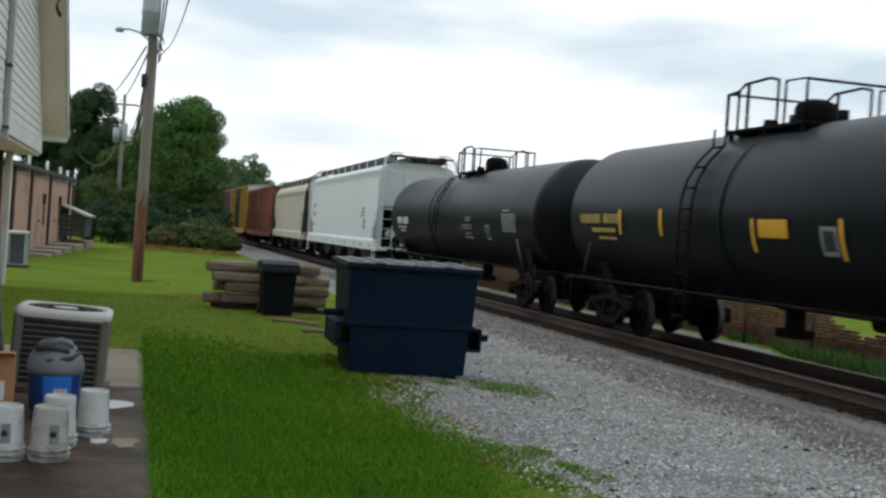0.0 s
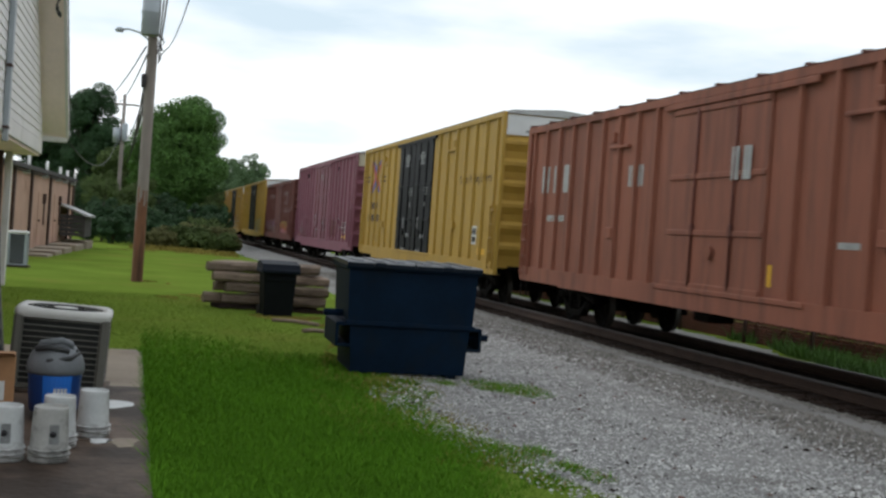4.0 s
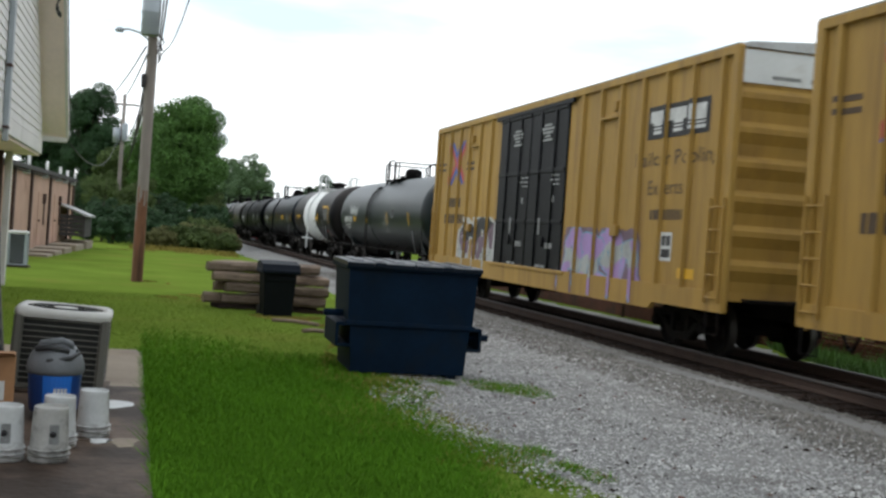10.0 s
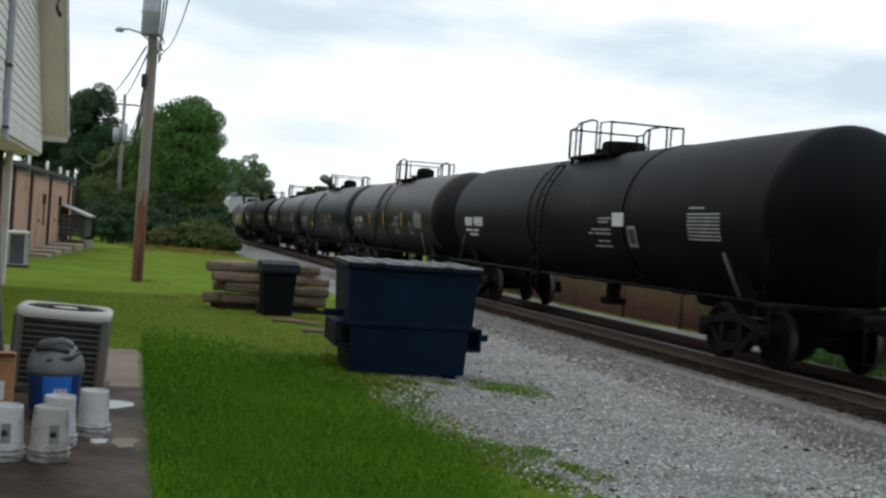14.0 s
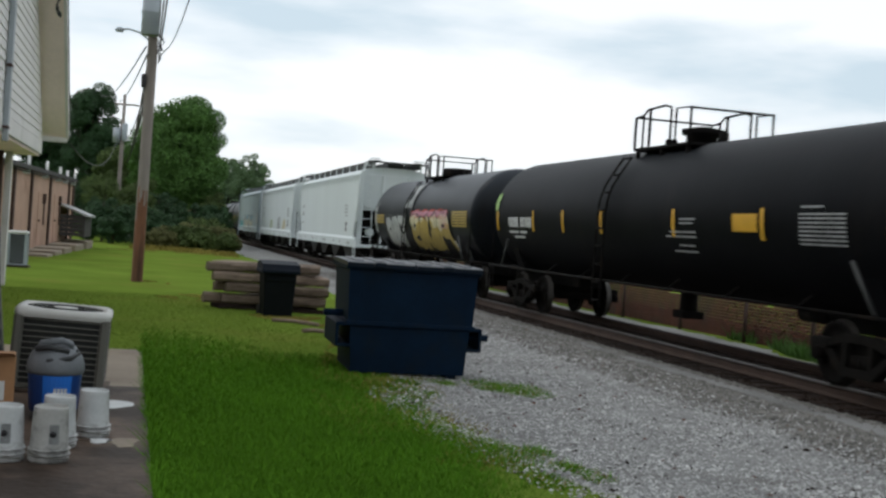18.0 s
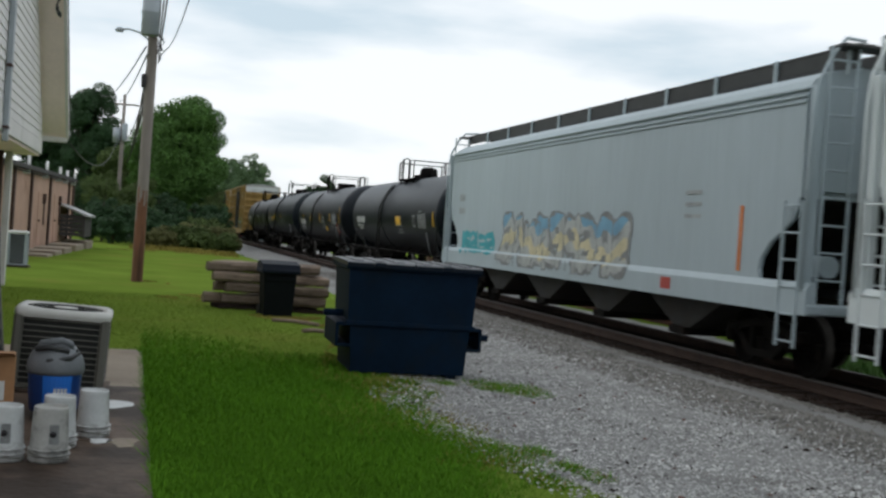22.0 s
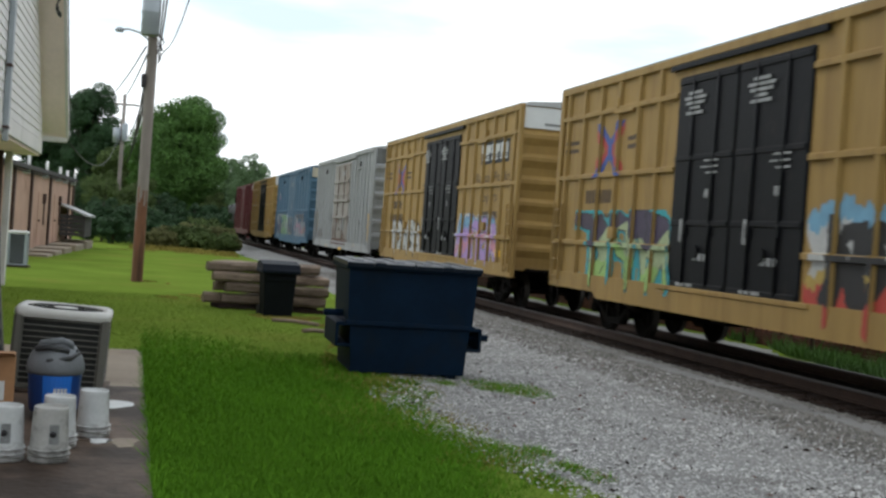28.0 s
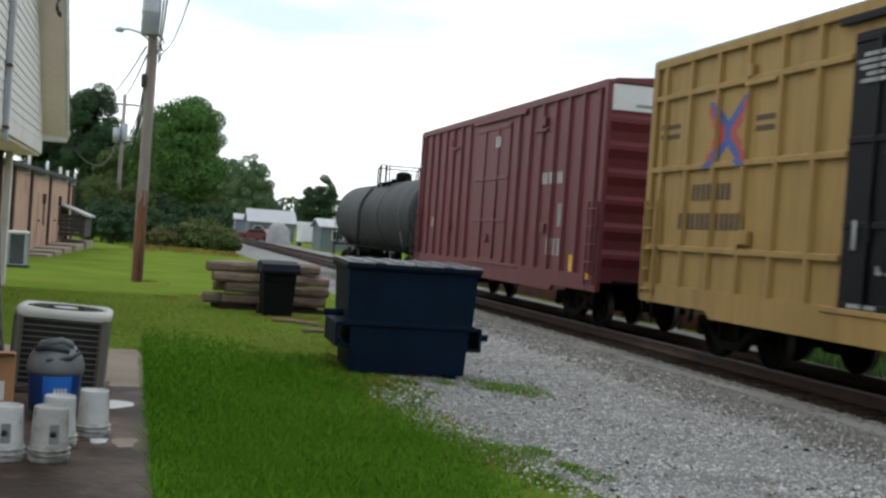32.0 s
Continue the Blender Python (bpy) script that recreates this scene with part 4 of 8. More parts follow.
        b.tube(pts, 0.018, 5)
    part("cable_coil", b, M["wire"], h)
    return h


house()

wing = thing("wing", "low salmon wing with dark posts and white roof vents", "building", at=pose(-4.62, 40.0, 0, 0, 0, -3.3))
b = MB()
b.box(-6.0, 0.0, 0.0, 20.6, -0.3, 3.1)
part("wall", b, M["pink_wall"], wing, "salmon painted wall")
b = MB()
b.cbox(-6.2, 0.18, -0.2, 20.8, 3.1, 3.28, 0.02)
part("roof_edge", b, M["dark_roof"], wing)
for y in (3.0, 7.0, 12.2, 18.7, 20.5):
    b = MB()
    b.cbox(0.0, 0.09, y - 0.14, y + 0.14, 0.0, 3.1, 0.012)
    part("wall_post", b, M["brown_trim"], wing)
for y, zp in ((5.6, 3.7), (10.4, 3.66), (14.6, 3.6), (17.2, 3.55), (20.2, 3.52)):
    b = MB()
    b.cyl((0.1, y, 3.0), (0.1, y, zp), 0.06, 10)
    b.cyl((0.1, y, 3.0), (-0.1, y - 0.9, 3.0), 0.06, 10)
    part("roof_vent_pipe", b, M["pvc"], wing, "white plastic vent pipe")
for y, z in ((9.6, 1.5), (14.4, 1.6)):
    b = MB()
    b.cbox(0.0, 0.03, y - 0.45, y + 0.45, 0.25, 2.35, 0.01)
    dr = part("door", b, M["pink_wall"], wing, "salmon door")
    b = MB()
    b.cyl((0.03, y - 0.3, 1.2), (0.09, y - 0.3, 1.2), 0.045, 8)
    part("door_knob", b, M["brown_trim"], dr)
for y in (9.5, 14.5):
    b = MB()
    b.cyl((0.06, y + 1.0, 1.0), (0.06, y + 1.0, 2.0), 0.03, 8)
    b.cbox(0.0, 0.12, y + 0.9, y + 1.12, 1.9, 2.3, 0.01)
    part("meter_pipe", b, M["brown_trim"], wing)
b = MB()
b.tube([(0.12, 1.0, 3.02), (0.12, 20.4, 3.02)], 0.03, 6)
part("conduit", b, M["wire"], wing)
for k, (y, w, sh) in enumerate(((4.4, 1.4, 0.06), (6.9, 1.9, 0.12), (9.8, 2.4, 0.17), (14.0, 3.0, 0.22), (18.2, 2.6, 0.3))):
    st = thing("door_step", "low tan concrete door step by the wing", "step", "door steps", at=wing.matrix_basis @ pose(0.6, y, 0))
    b = MB()
    b.cbox(-0.58, 0.62, -w / 2, w / 2, -0.2, sh, 0.03)
    part("slab", b, M["dry_concrete"], st)
hatch = thing("lean_to", "small grey board lean-to with a sloping lid", "shed", at=wing.matrix_basis @ pose(-0.05, 17.6, 0.5))
for k in range(5):
    b = MB()
    b.cbox(0.1, 1.2, -1.6, -1.52, 0.02 + k * 0.2, 0.19 + k * 0.2, 0.012)
    part("board", b, M["dark_roof"], hatch)
b = MB()
b.prism([(0.07, 1.4), (1.38, 0.92), (1.38, 1.0), (0.07, 1.48)], "y", -1.75, 1.4)
part("lid", b, M["galv"], hatch, "pale sloping lid")
b = MB()
b.cbox(1.1, 1.2, -1.5, 1.3, 0.0, 0.96, 0.02)
part("side_board", b, M["dark_roof"], hatch)


# ------------------------------------------------------------------ dumpster, wheelie bin, stack of ties
d = thing("dumpster", "navy blue steel dumpster with dark plastic lids", "dumpster", at=pose(3.265, 14.35, 0, 0, 0, -2) @ Matrix.Diagonal((0.93, 0.97, 0.985, 1)))
b = MB()
for (z0, z1, w0, w1, d0, d1) in ((0.0, 0.6, 0.76, 0.80, 0.60, 0.63), (0.6, 1.3, 0.83, 0.86, 0.64, 0.66)):
    k = len(b.v)
    for z, w, dd in ((z0, w0, d0), (z1, w1, d1)):
        b.v += [(-w, -dd, z), (w, -dd, z), (w, dd, z), (-w, dd, z)]
    for q in ((0, 1, 5, 4), (1, 2, 6, 5), (2, 3, 7, 6), (3, 0, 4, 7), (3, 2, 1, 0), (4, 5, 6, 7)):
        b.face([k + i for i in q])
part("steel_body", b, M["dump_blue"], d)
b = MB()
b.cbox(-0.86, 0.86, -0.665, 0.665, 0.57, 0.63, 0.012)
part("waist_flange", b, M["dump_blue"], d)
for s in (-1, 1):
    b = MB()
    x0, x1 = sorted((s * 0.78, s * 0.97))
    b.cbox(x0, x1, -0.6, 0.55, 0.30, 0.34, 0.01)
    b.cbox(x0, x1, -0.6, 0.55, 0.56, 0.6, 0.01)
    b.cbox(*sorted((s * 0.94, s * 0.98)), -0.6, 0.55, 0.30, 0.6, 0.01)
    part("fork_pocket", b, M["dump_blue"], d)
    b = MB()
    b.cyl((s * 0.86, -0.35, 0.7 if s < 0 else 0.47), (s * 1.12, -0.35, 0.7 if s < 0 else 0.47), 0.045, 12)
    part("side_lug", b, M["dump_blue"], d)
b = MB()
b.cbox(-0.9, 0.9, -0.7, 0.7, 1.26, 1.33, 0.015)
part("top_rim", b, M["dump_blue"], d)
for x0, x1 in ((-0.9, -0.01), (0.01, 0.9)):
    b = MB()
    b.prism([(-0.74, 1.3), (-0.74, 1.345), (-0.66, 1.362), (0.66, 1.375), (0.72, 1.37), (0.72, 1.33)], "x", x0, x1)
    ld = part("lid", b, M["lid"], d, "dark navy plastic lid")
    for q in (0.2, 0.5, 0.8):
        b = MB()
        xx = x0 + (x1 - x0) * q
        b.prism([(-0.6, 1.36), (-0.55, 1.376), (0.55, 1.388), (0.6, 1.37)], "x", xx - 0.06, xx + 0.06)
        part("lid_rib", b, M["lid"], ld)
    b = MB()
    b.cbox(x0 + 0.35, x0 + 0.5, -0.775, -0.74, 1.3, 1.36, 0.008)
    part("lid_grip", b, M["lid"], ld)
for x in (-0.6, 0.6):
    for y in (-0.45, 0.45):
        b = MB()
        b.cbox(x - 0.08, x + 0.08, y - 0.08, y + 0.08, -0.08, 0.03, 0.01)
        part("skid", b, M["dump_blue"], d)

bn = thing("trash_bin", "black plastic trash bin with a blue-black lid", "trash bin", at=pose(2.585, 22.3, -0.06, 0, 0, 3) @ Matrix.Diagonal((0.93, 0.95, 1.0, 1)))
b = MB()
k = len(b.v)
b.prism([(-0.27, -0.29), (0.27, -0.29), (0.29, -0.27), (0.29, 0.27), (0.27, 0.29), (-0.27, 0.29), (-0.29, 0.27), (-0.29, -0.27)], "z", 0.03, 0.86)
b.v = [(v[0] * (1 + 0.18 * v[2]), v[1] * (1 + 0.18 * v[2]), v[2]) for v in b.v]
part("body", b, M["bin"], bn)
b = MB()
b.cbox(-0.4, 0.4, -0.42, 0.4, 0.84, 0.93, 0.025)
b.prism([(-0.4, 0.92), (-0.34, 1.02), (0.1, 1.08), (0.38, 1.0), (0.38, 0.92)], "x", -0.385, 0.385)
part("lid", b, M["bin_lid"], bn, "blue-black lid")
b = MB()
b.tube([(-0.3, 0.42, 0.9), (0.3, 0.42, 0.9)], 0.02, 8)
part("handle", b, M["bin"], bn)
for s in (-1, 1):
    b = MB()
    b.cyl((s * 0.28, 0.3, 0.1), (s * 0.34, 0.3, 0.1), 0.11, 14)
    part("wheel", b, M["tyre"], bn)
b = MB()
b.cbox(-0.3, 0.3, -0.36, -0.33, 0.7, 0.78, 0.01)
part("front_grip", b, M["bin"], bn)

rs = random.Random(5)
for layer in range(5):
    for row in range(2):
        z = -0.13 + layer * 0.212
        shift = rs.uniform(-0.14, 0.14) - (0.16 if layer in (1, 2) and row == 1 else 0) - (0.1 if layer == 4 else 0)
        ln = 2.3 + rs.uniform(-0.3, 0.1)
        t = pose(2.66 + shift, 23.4 + row * 0.28 + rs.uniform(-0.02, 0.02), z, 0, rs.uniform(-1.0, 1.0), 6 + rs.uniform(-3, 3))
        b = MB()
        hh, seg = 0.205 - rs.uniform(0.0, 0.035), 13
        prof = [(-0.12, 0.045), (-0.08, 0.0), (0.08, 0.0), (0.12, 0.045), (0.12, hh - 0.05), (0.075, hh), (-0.075, hh), (-0.12, hh - 0.045)]
        for i in range(seg):
            u = -ln / 2 + ln * i / (seg - 1)
            for q, (py, pz) in enumerate(prof):
                w = noise.noise((u * 1.7, q * 3.1, layer * 7.0 + row * 3.0))
                b.v.append((u + (0.05 * w if i in (0, seg - 1) else 0), py + 0.03 * w, pz + (0.034 * w if pz > 0.1 else 0.02 * abs(w))))
        for i in range(seg - 1):
            for q in range(8):
                r = (q + 1) % 8
                b.face((i * 8 + q, i * 8 + r, i * 8 + 8 + r, i * 8 + 8 + q))
        b.face(range(8)), b.face(range(seg * 8 - 8, seg * 8))
        solo("stacked_tie", b, M["old_wood"] if not (layer == 0) else M["tie"], "weathered wooden railroad tie lying in a stack", "railroad tie", "stack of ties", at=t)
for k, (x, y, l, r) in enumerate(((2.75, 20.6, 0.9, -32), (2.9, 19.0, 0.5, 12))):
    b = MB()
    b.tube([(-l / 2, 0, 0.05), (-l * 0.1, 0.03, 0.06), (l / 2, 0.0, 0.04)], 0.035, 7)
    solo("fallen_branch", b, M["old_wood"], "short broken wooden stick in the grass", "branch", "sticks in the grass", at=pose(x, y, -0.05, 0, 0, r))


# ------------------------------------------------------------------ utility poles
def wire(a, b, sag, r, n=14):
    return [tuple(Vector(a).lerp(Vector(b), i / n) - Vector((0, 0, sag * 4 * (i / n) * (1 - i / n)))) for i in range(n + 1)]


p = thing("utility_pole", "weathered wooden utility pole with transformer and street lamp", "utility pole", at=pose(-0.04, 31.1, -0.05))
b = MB()
b.lathe([(-0.2 + 0.1 * i, 0.15 - 0.0049 * (0.1 * i)) for i in range(34)] + [(5.0, 0.124), (7.5, 0.112), (10.0, 0.1), (10.02, 0.01)], 20, "z")
for i, f in enumerate(b.f):
    zc, a = sum(b.v[j][2] for j in f) / len(f), math.atan2(b.v[f[0]][1], b.v[f[0]][0])
    if zc < 2.15 + 0.9 * noise.noise((math.cos(a) * 2.2, math.sin(a) * 2.2, zc * 0.5)) + 0.3 * noise.noise((a * 4, zc * 2, 1)):
        b.mi[i] = 1
part("pole_shaft", b, [M["pole_wood"], M["pole_red"]], p, "grey weathered shaft, red-brown towards its foot")
b = MB()
b.lathe([(6.36, 0.2), (6.38, 0.225), (6.9, 0.23), (6.93, 0.245), (6.97, 0.245), (7.0, 0.23), (7.9, 0.23), (7.95, 0.2), (8.0, 0.02)], 20, "z", centre=(-0.08, -0.36, 0))
part("transformer", b, M["can"], p, "pale grey transformer can")
b = MB()
b.cbox(-0.2, 0.02, -0.2, -0.1, 6.6, 7.6, 0.02)
part("transformer_bracket", b, M["can"], p)
b = MB()
b.tube([(-0.1, 0, 6.3), (-0.35, 0, 6.47), (-0.6, -0.02, 6.52), (-0.78, -0.02, 6.5)], 0.022, 8)
part("lamp_arm", b, M["can"], p)
b = MB()
b.lathe([(6.42, 0.02), (6.43, 0.1), (6.49, 0.11), (6.54, 0.06), (6.55, 0.01)], 14, "z", centre=(-0.84, -0.02, 0))
part("lamp_head", b, M["can"], p, "small pale street lamp head")
b = MB()
for k in range(7):
    t = k / 6
    b.tube([(0.12, -0.1, 6.5 - t * 0.5), (0.26 + 0.05 * math.sin(k * 2), -0.1, 6.35 - t * 0.5), (0.16, -0.1, 6.2 - t * 0.5)], 0.018, 5)
part("cable_loops", b, M["wire"], p, "tangle of black service cable")
b = MB()
b.cbox(-0.22, -0.1, -0.16, -0.06, 5.05, 5.4, 0.02)
part("splice_case", b, M["wire"], p)
b = MB()
b.tube([(0.13, -0.02, 0.5), (0.125, -0.02, 3.0), (0.12, -0.02, 6.2)], 0.018, 6)
part("ground_wire", b, M["pole_wood"], p)

p2 = thing("utility_pole", "grey far utility pole with a crossarm and transformer", "utility pole", at=pose(-1.75, 85.0, -0.2))
b = MB()
b.lathe([(0, 0.16), (5, 0.14), (10.3, 0.11), (10.32, 0.01)], 12, "z")
part("pole_shaft", b, M["pole_wood"], p2)
b = MB()
b.cbox(-0.6, 1.0, -0.06, 0.06, 9.55, 9.68, 0.01)
part("crossarm", b, M["pole_wood"], p2)
b = MB()
b.cyl((-0.38, -0.1, 6.9), (-0.38, -0.1, 7.9), 0.26, 14)
part("transformer", b, M["can"], p2)
b = MB()
b.lathe([(7.0, 0.16), (7.2, 0.2), (8.2, 0.2), (8.3, 0.1)], 12, "z", centre=(0.15, -0.1, 0))
part("pole_casing", b, M["can"], p2)

for k, (a, e, sag, r) in enumerate((((-0.1, 31.0, 5.85), (-1.1, 85, 6.4), 0.5, 0.02), ((0.0, 31.0, 5.6), (-1.4, 85, 7.2), 0.5, 0.018), ((-0.05, 31.05, 5.2), (-1.3, 85, 5.4), 0.3, 0.028),
                                    ((-0.16, 31, 5.85), (-2.1, 85, 9.6), 0.3, 0.014), ((-0.2, 31, 6.05), (-4.43, 110, 12.6), 0.8, 0.014),
                                    ((0.15, 31, 6.15), (0.3, 8, 8.6), 1.0, 0.02), ((0.13, 31, 6.35), (0.2, 8, 9.2), 0.9, 0.02), ((0.2, 31, 6.0), (1.0, 8, 8.4), 1.5, 0.011), ((0.1, 31, 6.6), (0.0, 8, 9.6), 0.7, 0.014),
                                    ((-1.74, 27.9, 3.25), (-2.0, 85, 7.2), 1.2, 0.01))):
    b = MB()
    r = r * (1.6 if e[1] > 50 else 1.0)
    b.tube(wire(a, e, sag, r), r, 5)
    solo("overhead_wire", b, M["wire"], "thin black overhead cable between poles", "cable", "overhead cables")
# ------------------------------------------------------------------ the train
# A car's own space: origin on the rail heads under its middle, front towards -y, the side seen towards -x.
WHEEL_R = 0.457
WHEELSETS = {0.89: [], -0.89: []}


def truck_mesh():
    b = MB()
    b.cbox(-0.98, 0.98, -0.2, 0.2, 0.42, 0.72, 0.03)
    b.cyl((0, 0, 0.7), (0, 0, 0.86), 0.3, 14)
    for s in (-1, 1):
        x0, x1 = sorted((s * 0.93, s * 1.09))
        b.prism([(-0.72, 0.66), (-0.3, 0.78), (0.3, 0.78), (0.72, 0.66), (0.72, 0.56), (0.28, 0.66), (-0.28, 0.66), (-0.72, 0.56)], "x", x0, x1)
        b.prism([(-0.74, 0.5), (-0.36, 0.2), (0.36, 0.2), (0.74, 0.5), (0.6, 0.54), (0.3, 0.32), (-0.3, 0.32), (-0.6, 0.54)], "x", x0, x1)
        for e in (-1, 1):
            y = e * 0.89
            b.cbox(x0 - 0.01, x1 + 0.01, y - 0.2, y + 0.2, 0.5, 0.68, 0.03)
            y0, y1 = sorted((e * 0.24, e * 0.34))
            b.box(x0, x1, y0, y1, 0.28, 0.7)
        for y in (-0.13, 0.0, 0.13):
            b.cyl((s * 1.01, y, 0.28), (s * 1.01, y, 0.5), 0.055, 8)
        for y in (-1.2, 1.2):
            b.box(min(s * 0.7, s * 0.86), max(s * 0.7, s * 0.86), y - 0.05, y + 0.05, 0.3, 0.52)
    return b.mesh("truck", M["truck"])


def wheelset_mesh():
    b = MB()
    b.cyl((-1.0, 0, 0), (1.0, 0, 0), 0.085, 10)
    for s in (-1, 1):
        b.cur = 0
        b.lathe([(s * 0.66, 0.09), (s * 0.66, 0.16), (s * 0.72, 0.2), (s * 0.74, 0.37), (s * 0.70, 0.40), (s * 0.694, 0.48), (s * 0.72, 0.48), (s * 0.733, 0.452), (s * 0.821, 0.45), (s * 0.818, 0.40),
                 (s * 0.79, 0.37), (s * 0.77, 0.2), (s * 0.84, 0.15), (s * 0.84, 0.09)], 26, "x")
        b.cur = 1
        b.lathe([(s * 0.692, 0.482), (s * 0.722, 0.482), (s * 0.735, WHEEL_R + 0.002), (s * 0.822, WHEEL_R - 0.004)], 26, "x", caps=False)
        b.cur = 0
        b.cyl((s * 1.0, 0, 0), (s * 1.15, 0, 0), 0.1, 12)
        for k in range(3):
            t = 2 * math.pi * k / 3
            b.cyl((s * 1.15, 0.055 * math.cos(t), 0.055 * math.sin(t)), (s * 1.17, 0.055 * math.cos(t), 0.055 * math.sin(t)), 0.018, 6)
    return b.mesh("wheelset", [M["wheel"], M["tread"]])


def coupler_mesh():
    """A coupler that reaches 0.95 m out of the car's end, towards -y."""
    b = MB()
    b.cbox(-0.09, 0.09, -0.62, 0.5, 0.78, 0.96, 0.02)
    b.cbox(-0.17, 0.17, -0.8, -0.58, 0.72, 1.02, 0.04)
    b.cbox(-0.2, -0.05, -0.97, -0.74, 0.73, 1.01, 0.04)
    b.cbox(0.06, 0.19, -0.9, -0.74, 0.76, 0.98, 0.03)
    return b.mesh("coupler", M["underframe"])


def hose_mesh():
    b = MB()
    b.tube([(0.35, 0.1, 0.8), (0.36, -0.25, 0.72), (0.3, -0.5, 0.5), (0.2, -0.7, 0.42), (0.1, -0.9, 0.45)], 0.028, 7)
    return b.mesh("brake_hose", M["underframe"])


TRUCK, WHEELSET, COUPLER, HOSE = truck_mesh(), wheelset_mesh(), coupler_mesh(), hose_mesh()


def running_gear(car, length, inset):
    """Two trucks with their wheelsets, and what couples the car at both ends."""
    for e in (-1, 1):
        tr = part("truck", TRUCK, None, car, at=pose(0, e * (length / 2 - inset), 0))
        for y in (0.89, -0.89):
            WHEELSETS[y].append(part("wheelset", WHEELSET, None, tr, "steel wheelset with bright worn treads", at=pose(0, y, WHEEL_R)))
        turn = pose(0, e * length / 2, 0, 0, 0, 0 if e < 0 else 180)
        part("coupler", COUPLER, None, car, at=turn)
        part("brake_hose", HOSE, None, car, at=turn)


def ladder(parent, x, y, z0, z1, width, along, material, step=0.38, name="ladder"):
    """Rungs between two stiles; along 'y' on a side, 'x' on an end."""
    b = MB()
    ends = [(x, y - width / 2), (x, y + width / 2)] if along == "y" else [(x - width / 2, y), (x + width / 2, y)]
    for px, py in ends:
        b.box(px - 0.018, px + 0.018, py - 0.018, py + 0.018, z0, z1)
    z = z0 + 0.08
    while z < z1:
        b.cyl((*ends[0], z), (*ends[1], z), 0.016, 6)
        z += step
    return part(name, b, material, parent)


# ---- paint on a side: shapes laid out on a fine raster that follows ribs, doors and the curve of a tank
def raster_paint(car, name, d0, d1, z0, z1, pick, colours, depth, length, label="", cell=0.03):
    """pick(d, z) gives for each cell the number of its colour, or -1; depth(d, z) the x of the surface."""
    nd, nz = max(1, int(round((d1 - d0) / cell))), max(1, int(round((z1 - z0) / cell)))
    de, ze = np.linspace(d0, d1, nd + 1), np.linspace(z0, z1, nz + 1)
    dd, zz = np.meshgrid((de[:-1] + de[1:]) / 2, (ze[:-1] + ze[1:]) / 2)
    idx = pick(dd, zz)
    xs = depth(dd, zz)
    mb = MB()
    for r in range(nz):
        row, xr = idx[r], xs[r]
        cut = np.flatnonzero((np.diff(row) != 0) | (np.abs(np.diff(xr)) > 1e-6)) + 1
        starts = np.concatenate(([0], cut, [nd]))
        xa = depth(dd[r:r + 1], np.full((1, nd), ze[r]))[0]
        xb = depth(dd[r:r + 1], np.full((1, nd), ze[r + 1]))[0]
        for a, e in zip(starts[:-1], starts[1:]):
            if row[a] >= 0:
                mb.cur = int(row[a])
                y0, y1 = de[a] - length / 2, de[e] - length / 2
                mb.poly([(xa[a], y0, ze[r]), (xb[a], y0, ze[r + 1]), (xb[a], y1, ze[r + 1]), (xa[a], y1, ze[r])])
    if not mb.f:
        return None
    ob = part(name, mb, [M[c] for c in colours], car, label)
    ob["kind"] = "stuff"
    return ob


def seg_dist(d, z, ax, az, bx, bz):
    vx, vz = bx - ax, bz - az
    t = np.clip(((d - ax) * vx + (z - az) * vz) / (vx * vx + vz * vz + 1e-9), 0, 1)
    return np.hypot(d - ax - t * vx, z - az - t * vz)


# bent strokes in a unit square, of no alphabet
STROKES = [((0.82, 0.86), (0.5, 1.0), (0.16, 0.8), (0.26, 0.58), (0.74, 0.42), (0.86, 0.2), (0.5, 0.0), (0.14, 0.14)),
           ((0.5, 1.0), (0.14, 0.75), (0.12, 0.25), (0.5, 0.0), (0.86, 0.25), (0.88, 0.75), (0.5, 1.0)),
           ((0.1, 0.0), (0.16, 0.9), (0.62, 1.0), (0.86, 0.74), (0.6, 0.5), (0.24, 0.48)), ((0.36, 0.5), (0.92, 0.02)),
           ((0.08, 0.95), (0.26, 0.05), (0.5, 0.66), (0.74, 0.04), (0.94, 1.0)), ((0.06, 0.0), (0.34, 0.98), (0.62, 0.96), (0.94, 0.0)),
           ((0.9, 0.95), (0.3, 0.92), (0.12, 0.5), (0.34, 0.06), (0.92, 0.1)), ((0.1, 0.9), (0.92, 0.98)), ((0.2, 0.5), (0.8, 0.46)), ((0.12, 0.0), (0.14, 1.0)), ((0.86, 1.0), (0.3, 0.46), (0.9, 0.0))]


